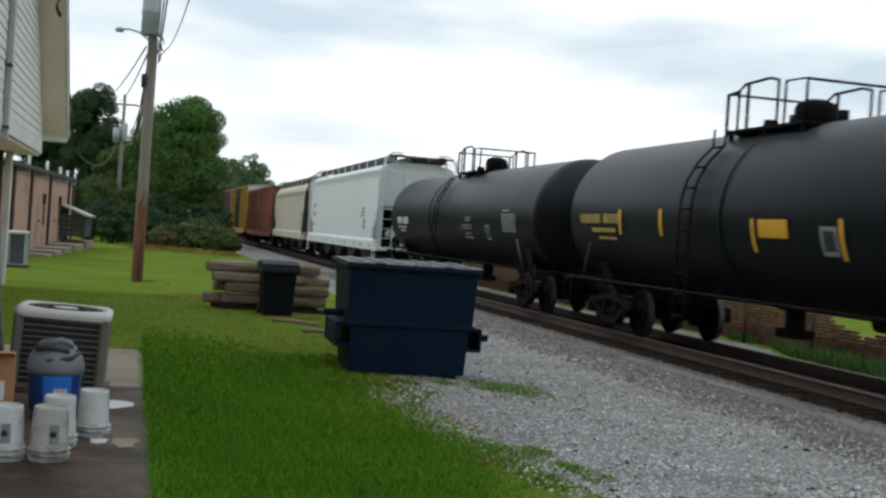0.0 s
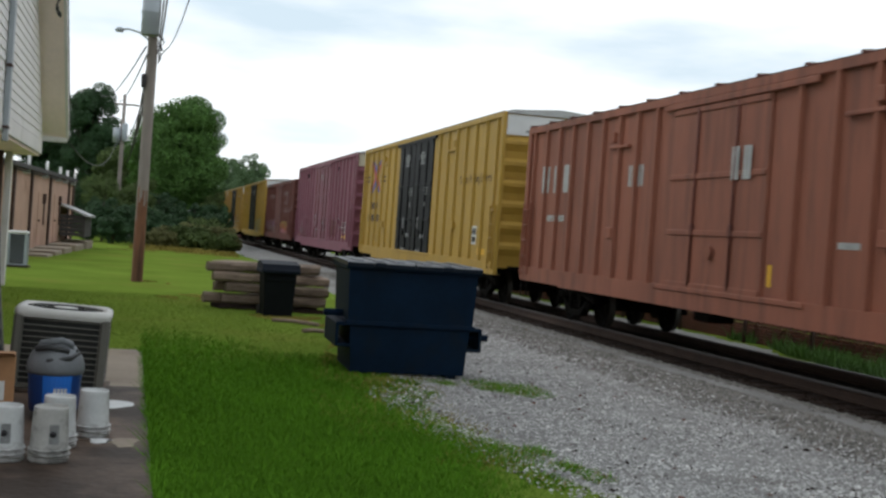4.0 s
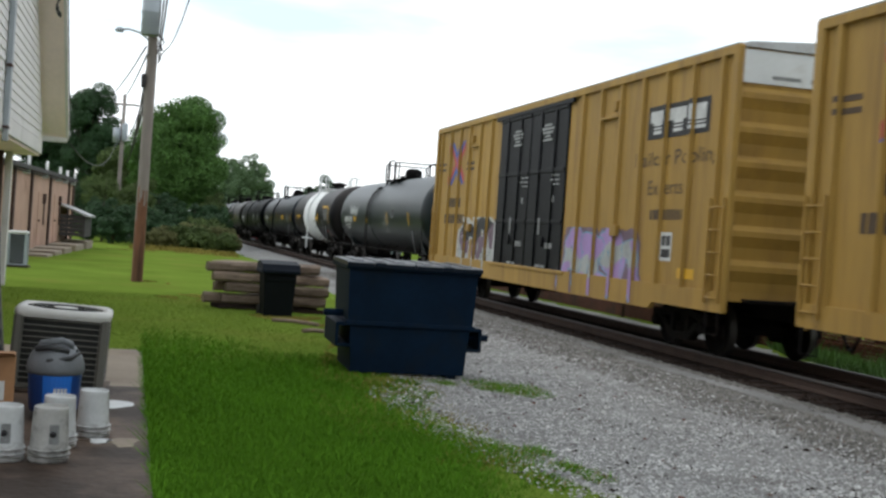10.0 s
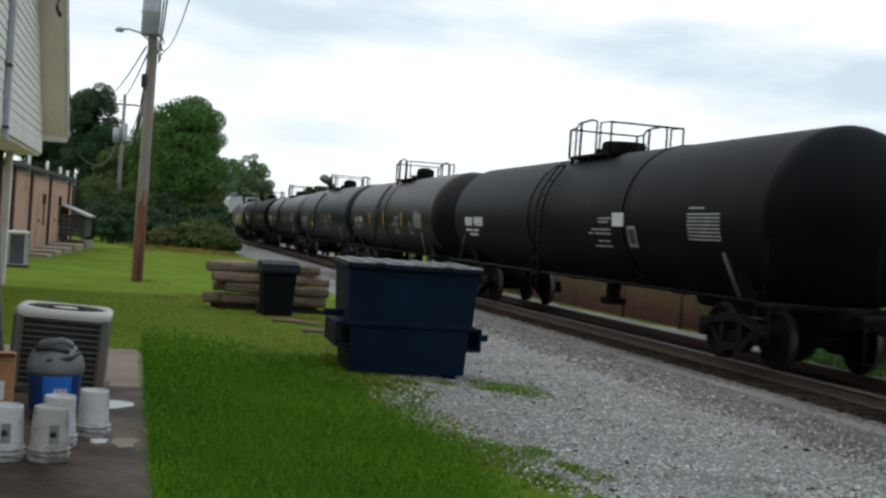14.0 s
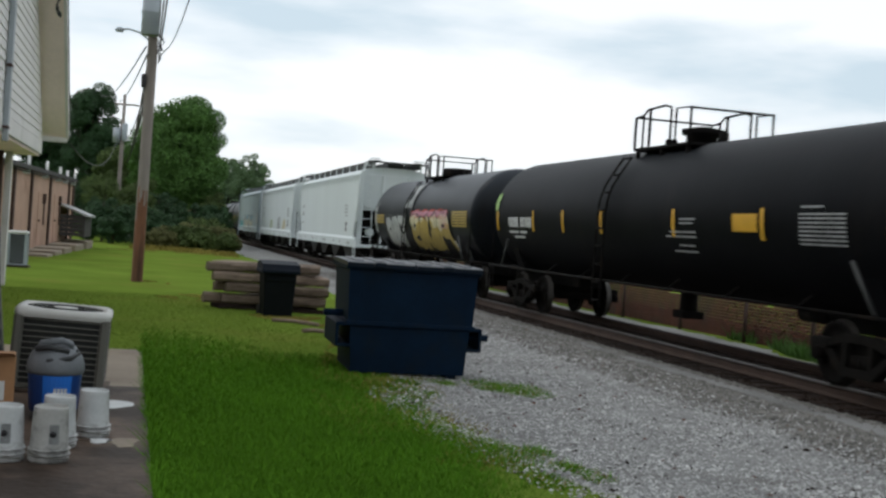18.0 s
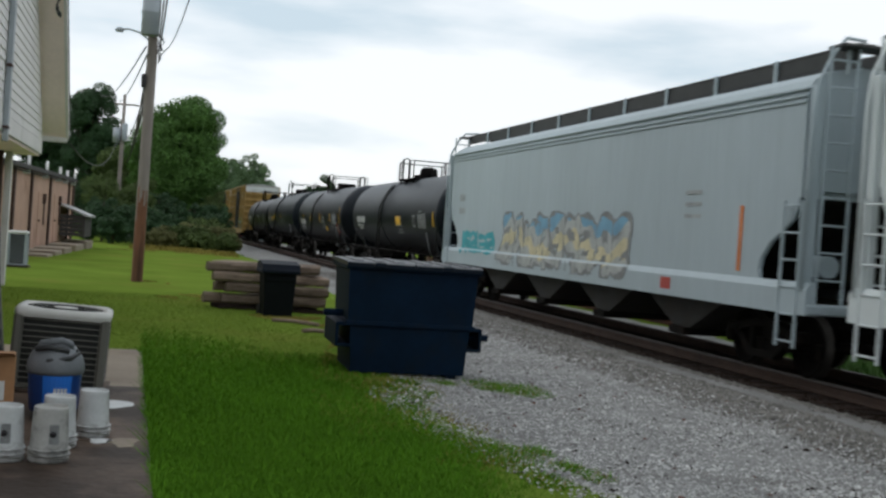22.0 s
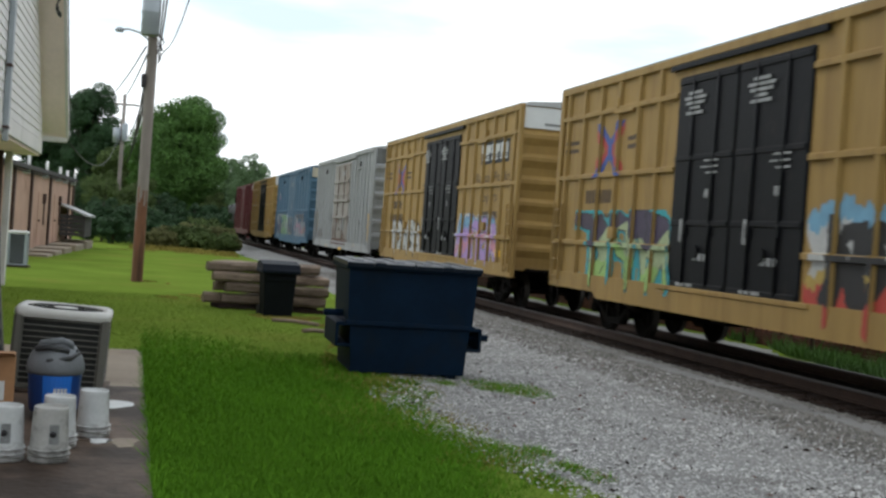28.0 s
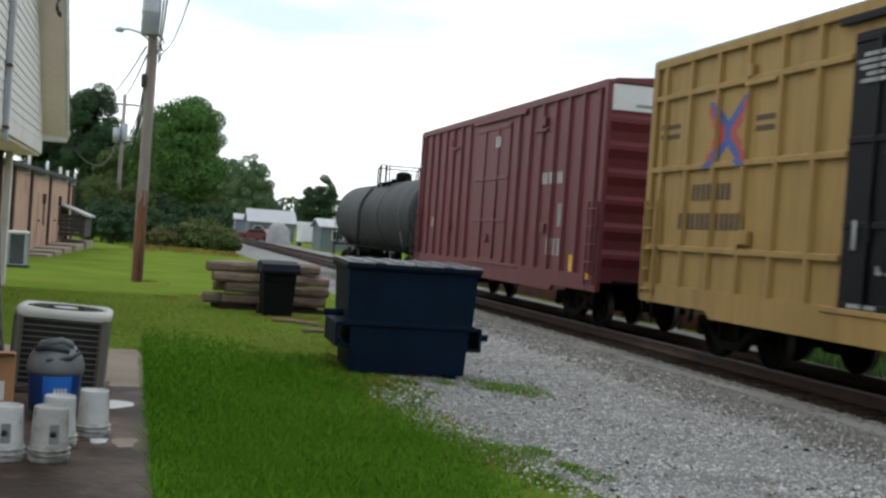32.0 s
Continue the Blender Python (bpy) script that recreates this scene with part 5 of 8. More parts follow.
def graffiti_pick(d0, d1, z0, z1, n, rng, stroke=0.13, fills=(0, 1), line=2, halo=-1, spread=0.09):
    """Fat bent strokes that overlap in groups, each group with its outline, in bands of the fill colours, with a few runs of paint."""
    w, h = (d1 - d0) / n, z1 - z0
    groups = []
    for k in range(n):
        lean, tall, drop = rng.uniform(-0.2, 0.2) * w, rng.uniform(0.78, 1.05), rng.uniform(-0.03, 0.08) * h
        wide = rng.uniform(1.0, 1.25)
        segs = []
        for line_pts in rng.sample(STROKES, rng.choice((2, 2, 3))):
            pts = [(d0 + (k + 0.5 + (px - 0.5) * wide) * w + lean * pz + rng.uniform(-0.05, 0.05) * w, z0 + drop + pz * h * tall + rng.uniform(-0.04, 0.04) * h) for px, pz in line_pts]
            segs += [(*p, *q) for p, q in zip(pts, pts[1:])]
        groups.append((segs, rng.uniform(0.85, 1.15)))
    rng.shuffle(groups)
    phase, wob = rng.uniform(0, 6), rng.uniform(1.2, 2.4)
    runs = [(d0 + (d1 - d0) * rng.random(), rng.uniform(0.1, 0.4) * h) for _ in range(2 * n)]

    def pick(d, z):
        rag = 0.012 * np.sin(d * 31 + phase) * np.cos(z * 27 + phase) + 0.02 * np.sin(d * 5 + z * 4 + phase)
        dists = []
        for segs, fat in groups:
            dist = np.full(d.shape, 9.0)
            for a in segs:
                dist = np.minimum(dist, seg_dist(d, z, *a))
            dists.append(dist / fat + rag)
        out = np.full(d.shape, -1)
        near = np.min(dists, axis=0)
        if halo >= 0:
            out[near < stroke + spread * (1 + 0.5 * np.sin(d * 6 + phase))] = halo
            for dr, reach in runs:
                out[(np.abs(d - dr) < 0.02) & (z < z0 + 0.1 * h) & (z > z0 + 0.1 * h - reach)] = halo
        band = ((z - z0) / h * 0.9 + 0.16 * np.sin(d * wob + phase) + 0.07 * np.sin(d * 7 + z * 5)) * len(fills)
        fill = np.take(np.array(fills), np.clip(band.astype(int), 0, len(fills) - 1))
        for dist in dists:
            out[dist < stroke + 0.03] = line
            out[dist < stroke] = fill[dist < stroke]
        return out
    return pick


def rect_pick(rects):
    """Plain bars: (d0, d1, z0, z1, colour number)."""
    def pick(d, z):
        out = np.full(d.shape, -1)
        for r in rects:
            a, b, c, e, k = r
            on = (d > a) & (d < b) & (z > c) & (z < e)
            if isinstance(r, Word) and e - c > 0.13:
                count = max(2, round((b - a) / (0.68 * (e - c))))
                on &= np.mod((d - a) / (b - a) * count, 1.0) < 0.72
            out[on] = k
        return out
    return pick


def cross_pick(dc, zc, size):
    """A crossed emblem of red and blue bars round a dark knot."""
    def pick(d, z):
        u, v = (d - dc) / (1.27 * size), (z - zc) / size
        out = np.full(d.shape, -1)
        for s in (-1, 1):
            a = np.abs(u + s * v)
            inside = (np.abs(v) < 1) & (np.abs(u) < 1) & (a < 0.36) 
            out[inside] = np.where(np.abs(v) > np.abs(u), 1, 0)[inside]
        out[(np.abs(u) < 0.13) & (np.abs(v) < 0.36)] = 1
        return out
    return pick


class Word(tuple):
    """A bar that stands for one word."""


def words(d, z, h, widths, colour, gap=0.12):
    """A line of writing as plain bars, one a word."""
    out = []
    for w in widths:
        out.append(Word((d, d + w, z, z + h, colour)))
        d += w + gap
    return out


def box_depth(ribs, doors, hbars, rib_half=0.06):
    """Skin, ribs and doors of a boxcar's side as x."""
    def depth(d, z):
        x = np.full(d.shape, -1.536)
        for r in ribs:
            x[np.abs(d - r) < rib_half] = -1.606
        for hz in hbars:
            x[np.abs(z - hz) < 0.05] = -1.606
        for a, b in doors:
            x[(d > a) & (d < b)] = -1.606
        return x
    return depth


def boxcar(label, length, top, paint, front, door, ribs_front, ribs_back, hbars=(), door_paint="black_door", leaves=2, roof="galv", sill=0.69,
           white_top=False, end_paint=None, deep=True, roof_paint=None, door_h=(1.12, 4.72), plain_door=False):
    """An outside-post boxcar. door: its two edges from the front; front: the car's front at t = 0."""
    car = thing("boxcar", label, "freight car", "cars of the train", at=pose(TRACK, front + length / 2, 0))
    car["front"] = front
    hl = length / 2
    skin = M[paint]
    b = MB()
    b.box(-1.53, 1.53, -hl + 0.12, hl - 0.12, 1.06, top - 0.02)
    part("body_shell", b, skin, car)
    # posts of both sides
    step_f, step_b = door[0] / (ribs_front + 0.35), (length - door[1]) / (ribs_back + 0.35)
    ribs = [step_f * (i + 0.55) for i in range(ribs_front)] + [door[1] + step_b * (i + 0.8) for i in range(ribs_back)]
    rb = MB()
    rb.prism([(-0.065, 0.0), (-0.045, -0.07), (0.045, -0.07), (0.065, 0.0)], "z", 1.1, top - 0.14)
    rib_mesh = MB()
    rib_mesh.v = [(v[1], v[0], v[2]) for v in rb.v]
    rib_mesh.f, rib_mesh.mi, rib_mesh.sm = rb.f, rb.mi, rb.sm
    rib_mesh = rib_mesh.mesh("side_post", skin)
    for r in ribs:
        part("side_post", rib_mesh, None, car, at=pose(-1.53, r - hl, 0))
        part("side_post", rib_mesh, None, car, at=pose(1.53, r - hl, 0, 0, 0, 180))
    for hz in hbars:
        for a, e in ((0.1, door[0]), (door[1], length - 0.1)):
            for s in (-1, 1):
                hb = MB()
                hb.cbox(min(s * 1.52, s * 1.595), max(s * 1.52, s * 1.595), a - hl, e - hl, hz - 0.05, hz + 0.05, 0.012)
                part("stiffener", hb, skin, car)
    # corner posts, top rail, sills
    for s in (-1, 1):
        x0, x1 = sorted((s * 1.5, s * 1.6))
        b = MB()
        b.cbox(x0, x1, -hl + 0.02, hl - 0.02, top - 0.15, top, 0.015)
        part("top_rail", b, skin, car)
        b = MB()
        lo = sill if deep else 0.8
        prof = [(-hl + 0.02, 0.81), (-hl + 2.55, 0.81), (-hl + 2.7, lo), (hl - 2.7, lo), (hl - 2.55, 0.81), (hl - 0.02, 0.81), (hl - 0.02, 1.14), (-hl + 0.02, 1.14)]
        b.prism(prof, "x", x0 + 0.005, x1 - 0.012)
        part("side_sill", b, skin, car)
        for e in (-1, 1):
            y0, y1 = sorted((e * (hl - 0.2), e * hl))
            b = MB()
            b.cbox(x0 - 0.002, x1 + 0.002, y0, y1, 0.82, top - 0.01, 0.02)
            part("corner_post", b, skin, car)
    # ends with pressed ridges
    for e in (-1, 1):
        b = MB()
        zs = [(1.0, 0.0), (1.06, 0.0)]
        n = 6
        pitch = (top - 0.62 - 1.15) / n
        for k in range(n):
            z = 1.15 + k * pitch
            zs += [(z, 0.0), (z + pitch * 0.3, 0.02), (z + pitch * 0.62, 0.1), (z + pitch * 0.78, 0.1), (z + pitch * 0.95, 0.0)]
        zs += [(top - 0.05, 0.0)]
        y0 = e * (hl - 0.12)
        prof = [(y0 - e * 0.06, zs[0][0])] + [(y0 + e * d, z) for z, d in zs] + [(y0 - e * 0.06, zs[-1][0])]
        b.prism(prof, "x", -1.5, 1.5)
        part("end_panel", b, M[end_paint] if end_paint else skin, car)
        if white_top:
            b = MB()
            b.box(-1.48, 1.48, min(y0 + e * 0.005, y0 + e * 0.03), max(y0 + e * 0.005, y0 + e * 0.03), top - 0.58, top - 0.06)
            part("end_fascia", b, M["white_paint" if white_top is True else white_top], car, "pale painted panel over the end")
            for k, w in enumerate((0.5, 0.32, 0.62)):
                b = MB()
                b.box(-0.95 + k * 0.68, -0.95 + k * 0.68 + w, *sorted((y0 + e * 0.03, y0 + e * 0.035)), top - 0.5, top - 0.44)
                part("stencil", b, M["stencil_grey"], car)
        ladder(car, -1.18 * -e * -1, y0 + e * 0.16, 0.75, 2.7, 0.42, "x", skin if paint.startswith("yellow") else M["underframe"])
        b = MB()
        b.box(-1.2, 1.2, *sorted((y0, y0 + e * 0.3)), 1.0, 1.05)
        part("crossover_step", b, M["underframe"], car)
    b = MB()
    b.cyl((0.6, -hl + 0.12, 2.0), (0.6, -hl - 0.16, 2.0), 0.03, 8)
    b.lathe([(-hl - 0.17, 0.2), (-hl - 0.17, 0.28), (-hl - 0.13, 0.28), (-hl - 0.13, 0.2)], 18, "y", centre=(0.6, 0, 2.0))
    for k in range(4):
        t = math.pi * k / 4
        b.cyl((0.6 + 0.27 * math.cos(t), -hl - 0.15, 2.0 + 0.27 * math.sin(t)), (0.6 - 0.27 * math.cos(t), -hl - 0.15, 2.0 - 0.27 * math.sin(t)), 0.012, 5)
    part("brake_wheel", b, M["underframe"], car)
    # roof with a low ridge and seams
    b = MB()
    b.prism([(-1.58, top - 0.03), (-1.6, top + 0.015), (0, top + 0.14), (1.6, top + 0.015), (1.58, top - 0.03)], "y", -hl + 0.05, hl - 0.05)
    part("roof", b, M[roof_paint or roof], car)
    nseam = int(length / 1.25)
    sm = MB()
    se, sh = (1.6, 0.04) if roof_paint == "southern" else (1.4, 0.025)
    sz = 0.125 * (1 - se / 1.6)
    sm.prism([(-se, top + 0.02 + sz), (0, top + 0.145), (se, top + 0.02 + sz), (se, top + 0.02 + sz + sh), (0, top + 0.145 + sh), (-se, top + 0.02 + sz + sh)], "y", -0.04, 0.04)
    sm = sm.mesh("roof_seam", M[roof_paint or roof])
    for k in range(nseam + 1):
        part("roof_seam", sm, None, car, at=pose(0, -hl + 0.12 + (length - 0.24) * k / nseam, 0))
    # doors
    for s in (-1, 1):
        w = (door[1] - door[0]) / leaves
        for k in range(leaves):
            a, e = door[0] + k * w - hl, door[0] + (k + 1) * w - hl
            b = MB()
            xa, xb = sorted((s * 1.5, s * 1.575))
            b.cbox(xa, xb, a + 0.03, e - 0.03, door_h[0], door_h[1], 0.02)
            dr = part("door", b, M[door_paint], car, "black plug door with lock rods" if door_paint == "black_door" else "")
            for z in [door_h[0] + 0.06 + (door_h[1] - door_h[0] - 0.16) * f for f in ((0, 0.2, 0.4, 0.6, 0.8, 1) if plain_door else (0, 0.3, 0.62, 1))]:
                hb = MB()
                hb.cbox(min(s * 1.57, s * 1.6), max(s * 1.57, s * 1.6), a + 0.06, e - 0.06, z - 0.045, z + 0.045, 0.01)
                part("door_bar", hb, M[door_paint], dr)
            for f in () if plain_door else (0.3, 0.7):
                y = a + (e - a) * f
                hb = MB()
                hb.cyl((s * 1.595, y, door_h[0] + 0.05), (s * 1.595, y, door_h[1] - 0.06), 0.022, 7)
                hb.cbox(min(s * 1.57, s * 1.625), max(s * 1.57, s * 1.625), y - 0.05, y + 0.05, 2.0, 2.2, 0.01)
                part("lock_rod", hb, M[{"magenta": "southern", "orange_brown": "southern", "grey_door": "rust_brown", "blue_car": "shed_dark"}.get(door_paint, door_paint)], dr)
            hb = MB()
            hb.cyl((s * 1.6, a + (e - a) * 0.5, 1.75), (s * 1.63, a + (e - a) * 0.5, 1.75), 0.12, 12)
            hb.box(min(s * 1.61, s * 1.635), max(s * 1.61, s * 1.635), a + (e - a) * 0.5 - 0.02, a + (e - a) * 0.5 + 0.28, 1.73, 1.77)
            part("door_crank", hb, M[door_paint], dr)
        for z, t in ((top - 0.2, 0.1), (1.1, 0.08)):
            b = MB()
            b.cbox(min(s * 1.56, s * 1.62), max(s * 1.56, s * 1.62), door[0] - hl - (1.2 if leaves == 1 else 0.3), door[1] - hl + 0.3, z - t / 2, z + t / 2, 0.01)
            part("door_track", b, M[door_paint] if door_paint == "black_door" and z > 2 else skin, car)
    # ladders and grab irons at the corners of the sides
    for s in (-1, 1):
        for e in (-1, 1):
            ladder(car, s * 1.63, e * (hl - 0.34), 0.95, 2.62, 0.46, "y", skin, 0.36)
            b = MB()
            y = e * (hl - 0.34)
            b.tube([(s * 1.58, y - 0.2, 0.95), (s * 1.58, y - 0.2, 0.45), (s * 1.58, y + 0.2, 0.45), (s * 1.58, y + 0.2, 0.95)], 0.018, 6)
            part("stirrup", b, M["underframe"], car)
    # door stops near the eaves and routing boards low on the sides
    for s in (-1, 1):
        for d_, z_, w_, h_ in ((door[0] - 2.6, top - 0.55, 0.16, 0.2), (door[1] + 2.6, top - 0.55, 0.16, 0.2), (door[0] - 2.9, 2.05, 0.3, 0.22), (door[1] + 2.5, 2.0, 0.3, 0.22)):
            b = MB()
            b.cbox(*sorted((s * 1.53, s * 1.625)), d_ - hl - w_ / 2, d_ - hl + w_ / 2, z_ - h_ / 2, z_ + h_ / 2, 0.012)
            part("door_stop" if z_ > 3 else "routing_board", b, M["underframe"] if z_ > 3 and paint in ("magenta", "blue_car", "grey_car") else skin, car)
        for d_ in (door[0] - 2.3, door[1] + 2.3):
            b = MB()
            b.cbox(*sorted((s * 1.53, s * 1.61)), d_ - hl - 0.45, d_ - hl + 0.45, top - 0.78, top - 0.72, 0.01)
            part("stop_bar", b, skin, car)
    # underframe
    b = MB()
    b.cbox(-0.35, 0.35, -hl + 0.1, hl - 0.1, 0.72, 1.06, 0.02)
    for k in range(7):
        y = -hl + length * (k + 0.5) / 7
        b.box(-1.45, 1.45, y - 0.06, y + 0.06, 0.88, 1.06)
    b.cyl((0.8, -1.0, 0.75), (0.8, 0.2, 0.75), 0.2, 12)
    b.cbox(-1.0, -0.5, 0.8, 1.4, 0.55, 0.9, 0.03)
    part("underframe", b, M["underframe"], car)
    running_gear(car, length, 2.45)
    return car, box_depth(ribs, [door], hbars), length


def covered_hopper(label, length, top, paint, front, sill_paint, bays=4, drop=0.62, frame_paint=None):
    """A covered hopper with curved eaves, cut-away ends and a roof walk."""
    car = thing("covered_hopper", label, "freight car", "cars of the train", at=pose(TRACK, front + length / 2, 0))
    car["front"] = front
    hl = length / 2
    skin, rail = M[paint], M[sill_paint]
    eave = top - drop
    rise = (drop - 0.26) / 0.36
    frame_skin = M[frame_paint or paint]
    # upper body
    b = MB()
    half = [(1.52, 2.6), (1.53, eave - 0.25), (1.5, eave), (1.42, eave + 0.14 * rise), (1.2, eave + 0.27 * rise), (0.7, eave + 0.36 * rise)]
    prof = [(-x, z) for x, z in half] + [(x, z) for x, z in half[::-1]]
    b.prism(prof, "y", -hl + 0.45, hl - 0.45)
    part("hopper_body", b, skin, car)
    # lower sides with the curved cut at both ends, and the slope sheets behind
    cut = [(0.5, 2.6), (0.52, 2.45), (0.62, 2.3), (0.9, 2.12), (1.2, 1.95), (1.42, 1.72), (1.47, 1.55), (1.42, 1.4)]
    prof = [(-hl + d, z) for d, z in cut] + [(hl - d, z) for d, z in cut[::-1]]
    for s in (-1, 1):
        b = MB()
        b.prism(prof, "x", *sorted((s * 1.46, s * 1.525)))
        part("side_sheet", b, skin, car)
        for z in (eave - 0.18, eave - 0.1, eave + 0.0):
            b = MB()
            b.cbox(*sorted((s * 1.5, s * 1.555)), -hl + 0.45, hl - 0.45, z - 0.022, z + 0.022, 0.008)
            part("eave_rib", b, skin, car)
        b = MB()
        b.prism([(s * 1.44, 0.97), (s * 1.6, 0.97), (s * 1.6, 1.32), (s * 1.53, 1.42), (s * 1.44, 1.42)], "y", -hl + 0.05, hl - 0.05)
        part("side_sill", b, rail, car)
    # the underframe's black on these sheets stands in for shade in the cut-away ends
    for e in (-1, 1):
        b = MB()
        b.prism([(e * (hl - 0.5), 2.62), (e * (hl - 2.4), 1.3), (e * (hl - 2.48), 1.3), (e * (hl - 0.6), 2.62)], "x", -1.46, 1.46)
        part("slope_sheet", b, M["underframe"], car, "sloping end sheet, darkened for the shade behind the cut")
    for e in (-1, 1):
        y = e * (hl - 0.24)
        for s in (-1, 1):
            b = MB()
            b.cbox(*sorted((s * 1.42, s * 1.56)), y - 0.07, y + 0.07, 0.97, eave + 0.02, 0.015)
            part("end_post", b, frame_skin, car)
            b = MB()
            b.cbox(*sorted((s * 0.5, s * 0.6)), y - 0.05, y + 0.05, 1.2, eave, 0.015)
            part("end_post", b, frame_skin, car)
            ladder(car, s * 1.6, e * (hl - 0.5), 0.5, 2.55, 0.46, "y", frame_skin, 0.38)
            ladder(car, s * 1.2, e * (hl - 0.12), 1.0, top - 0.07, 0.42, "x", frame_skin, 0.38)
        b = MB()
        b.cbox(-1.5, 1.5, *sorted((e * (hl - 0.42), e * (hl - 0.36))), 2.7, eave + 0.02, 0.01)
        part("end_sheet", b, skin, car)
        b = MB()
        b.cbox(-1.58, 1.58, *sorted((e * (hl - 0.5), e * (hl - 0.02))), 0.98, 1.12, 0.02)
        part("end_sill", b, rail, car)
        b = MB()
        b.cbox(-1.3, 1.3, *sorted((e * (hl - 0.4), e * (hl + 0.02))), top - 0.07, top - 0.02, 0.01)
        part("end_platform", b, M["roofwalk"], car)
        b = MB()
        b.cyl((0.9, e * (hl - 0.6), 1.75), (0.9, e * (hl - 1.3), 1.75), 0.2, 12)
        part("air_tank", b, skin, car)
        b = MB()
        b.cyl((-0.9, e * (hl - 0.6), 1.65), (-0.9, e * (hl - 1.1), 1.65), 0.16, 12)
        part("brake_cylinder", b, skin, car)
    for e in (-1, 1):
        for s in (-1, 1):
            b = MB()
            b.tube([(s * 1.6, e * (hl - 0.16), 1.3), (s * 1.6, e * (hl - 0.16), eave - 0.35), (s * 1.55, e * (hl - 0.16), eave + 0.05), (s * 1.38, e * (hl - 0.16), eave + 0.42),
                    (s * 1.15, e * (hl - 0.2), top + 0.08), (s * 0.75, e * (hl - 0.35), top + 0.1)], 0.028, 7)
            part("corner_handrail", b, frame_skin, car)
    # roof walk, its posts and the hatch coaming
    b = MB()
    b.cbox(-0.35, 0.35, -hl + 0.5, hl - 0.5, top - 0.26, top, 0.03)
    part("hatch_coaming", b, M["roofwalk"], car)
    for s in (-1, 1):
        b = MB()
        b.cbox(*sorted((s * 0.72, s * 1.02)), -hl + 0.1, hl - 0.1, top - 0.03, top + 0.02, 0.01)
        b.box(*sorted((s * 1.0, s * 1.02)), -hl + 0.1, hl - 0.1, top - 0.24, top - 0.03)
        part("roof_walk", b, M["roofwalk"], car, "dark steel grating roof walk")
        n = int(length / 1.9)
        for k in range(n + 1):
            y = -hl + 0.25 + (length - 0.5) * k / n
            b = MB()
            b.box(*sorted((s * 1.03, s * 1.07)), y - 0.035, y + 0.035, top - 0.4, top + 0.02)
            part("walk_post", b, skin, car)
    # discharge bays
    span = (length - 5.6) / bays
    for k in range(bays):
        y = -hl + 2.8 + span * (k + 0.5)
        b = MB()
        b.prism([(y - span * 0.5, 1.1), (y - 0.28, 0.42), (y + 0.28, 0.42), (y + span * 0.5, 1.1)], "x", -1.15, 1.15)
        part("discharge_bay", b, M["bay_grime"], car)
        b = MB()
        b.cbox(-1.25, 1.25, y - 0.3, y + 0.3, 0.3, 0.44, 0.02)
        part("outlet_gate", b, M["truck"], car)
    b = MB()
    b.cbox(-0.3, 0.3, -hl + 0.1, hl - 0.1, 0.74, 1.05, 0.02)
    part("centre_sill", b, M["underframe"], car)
    running_gear(car, length, 2.0)

    def depth(d, z):
        x = np.full(d.shape, -1.533)
        x[z < 1.37] = -1.606
        return x
    return car, depth, length


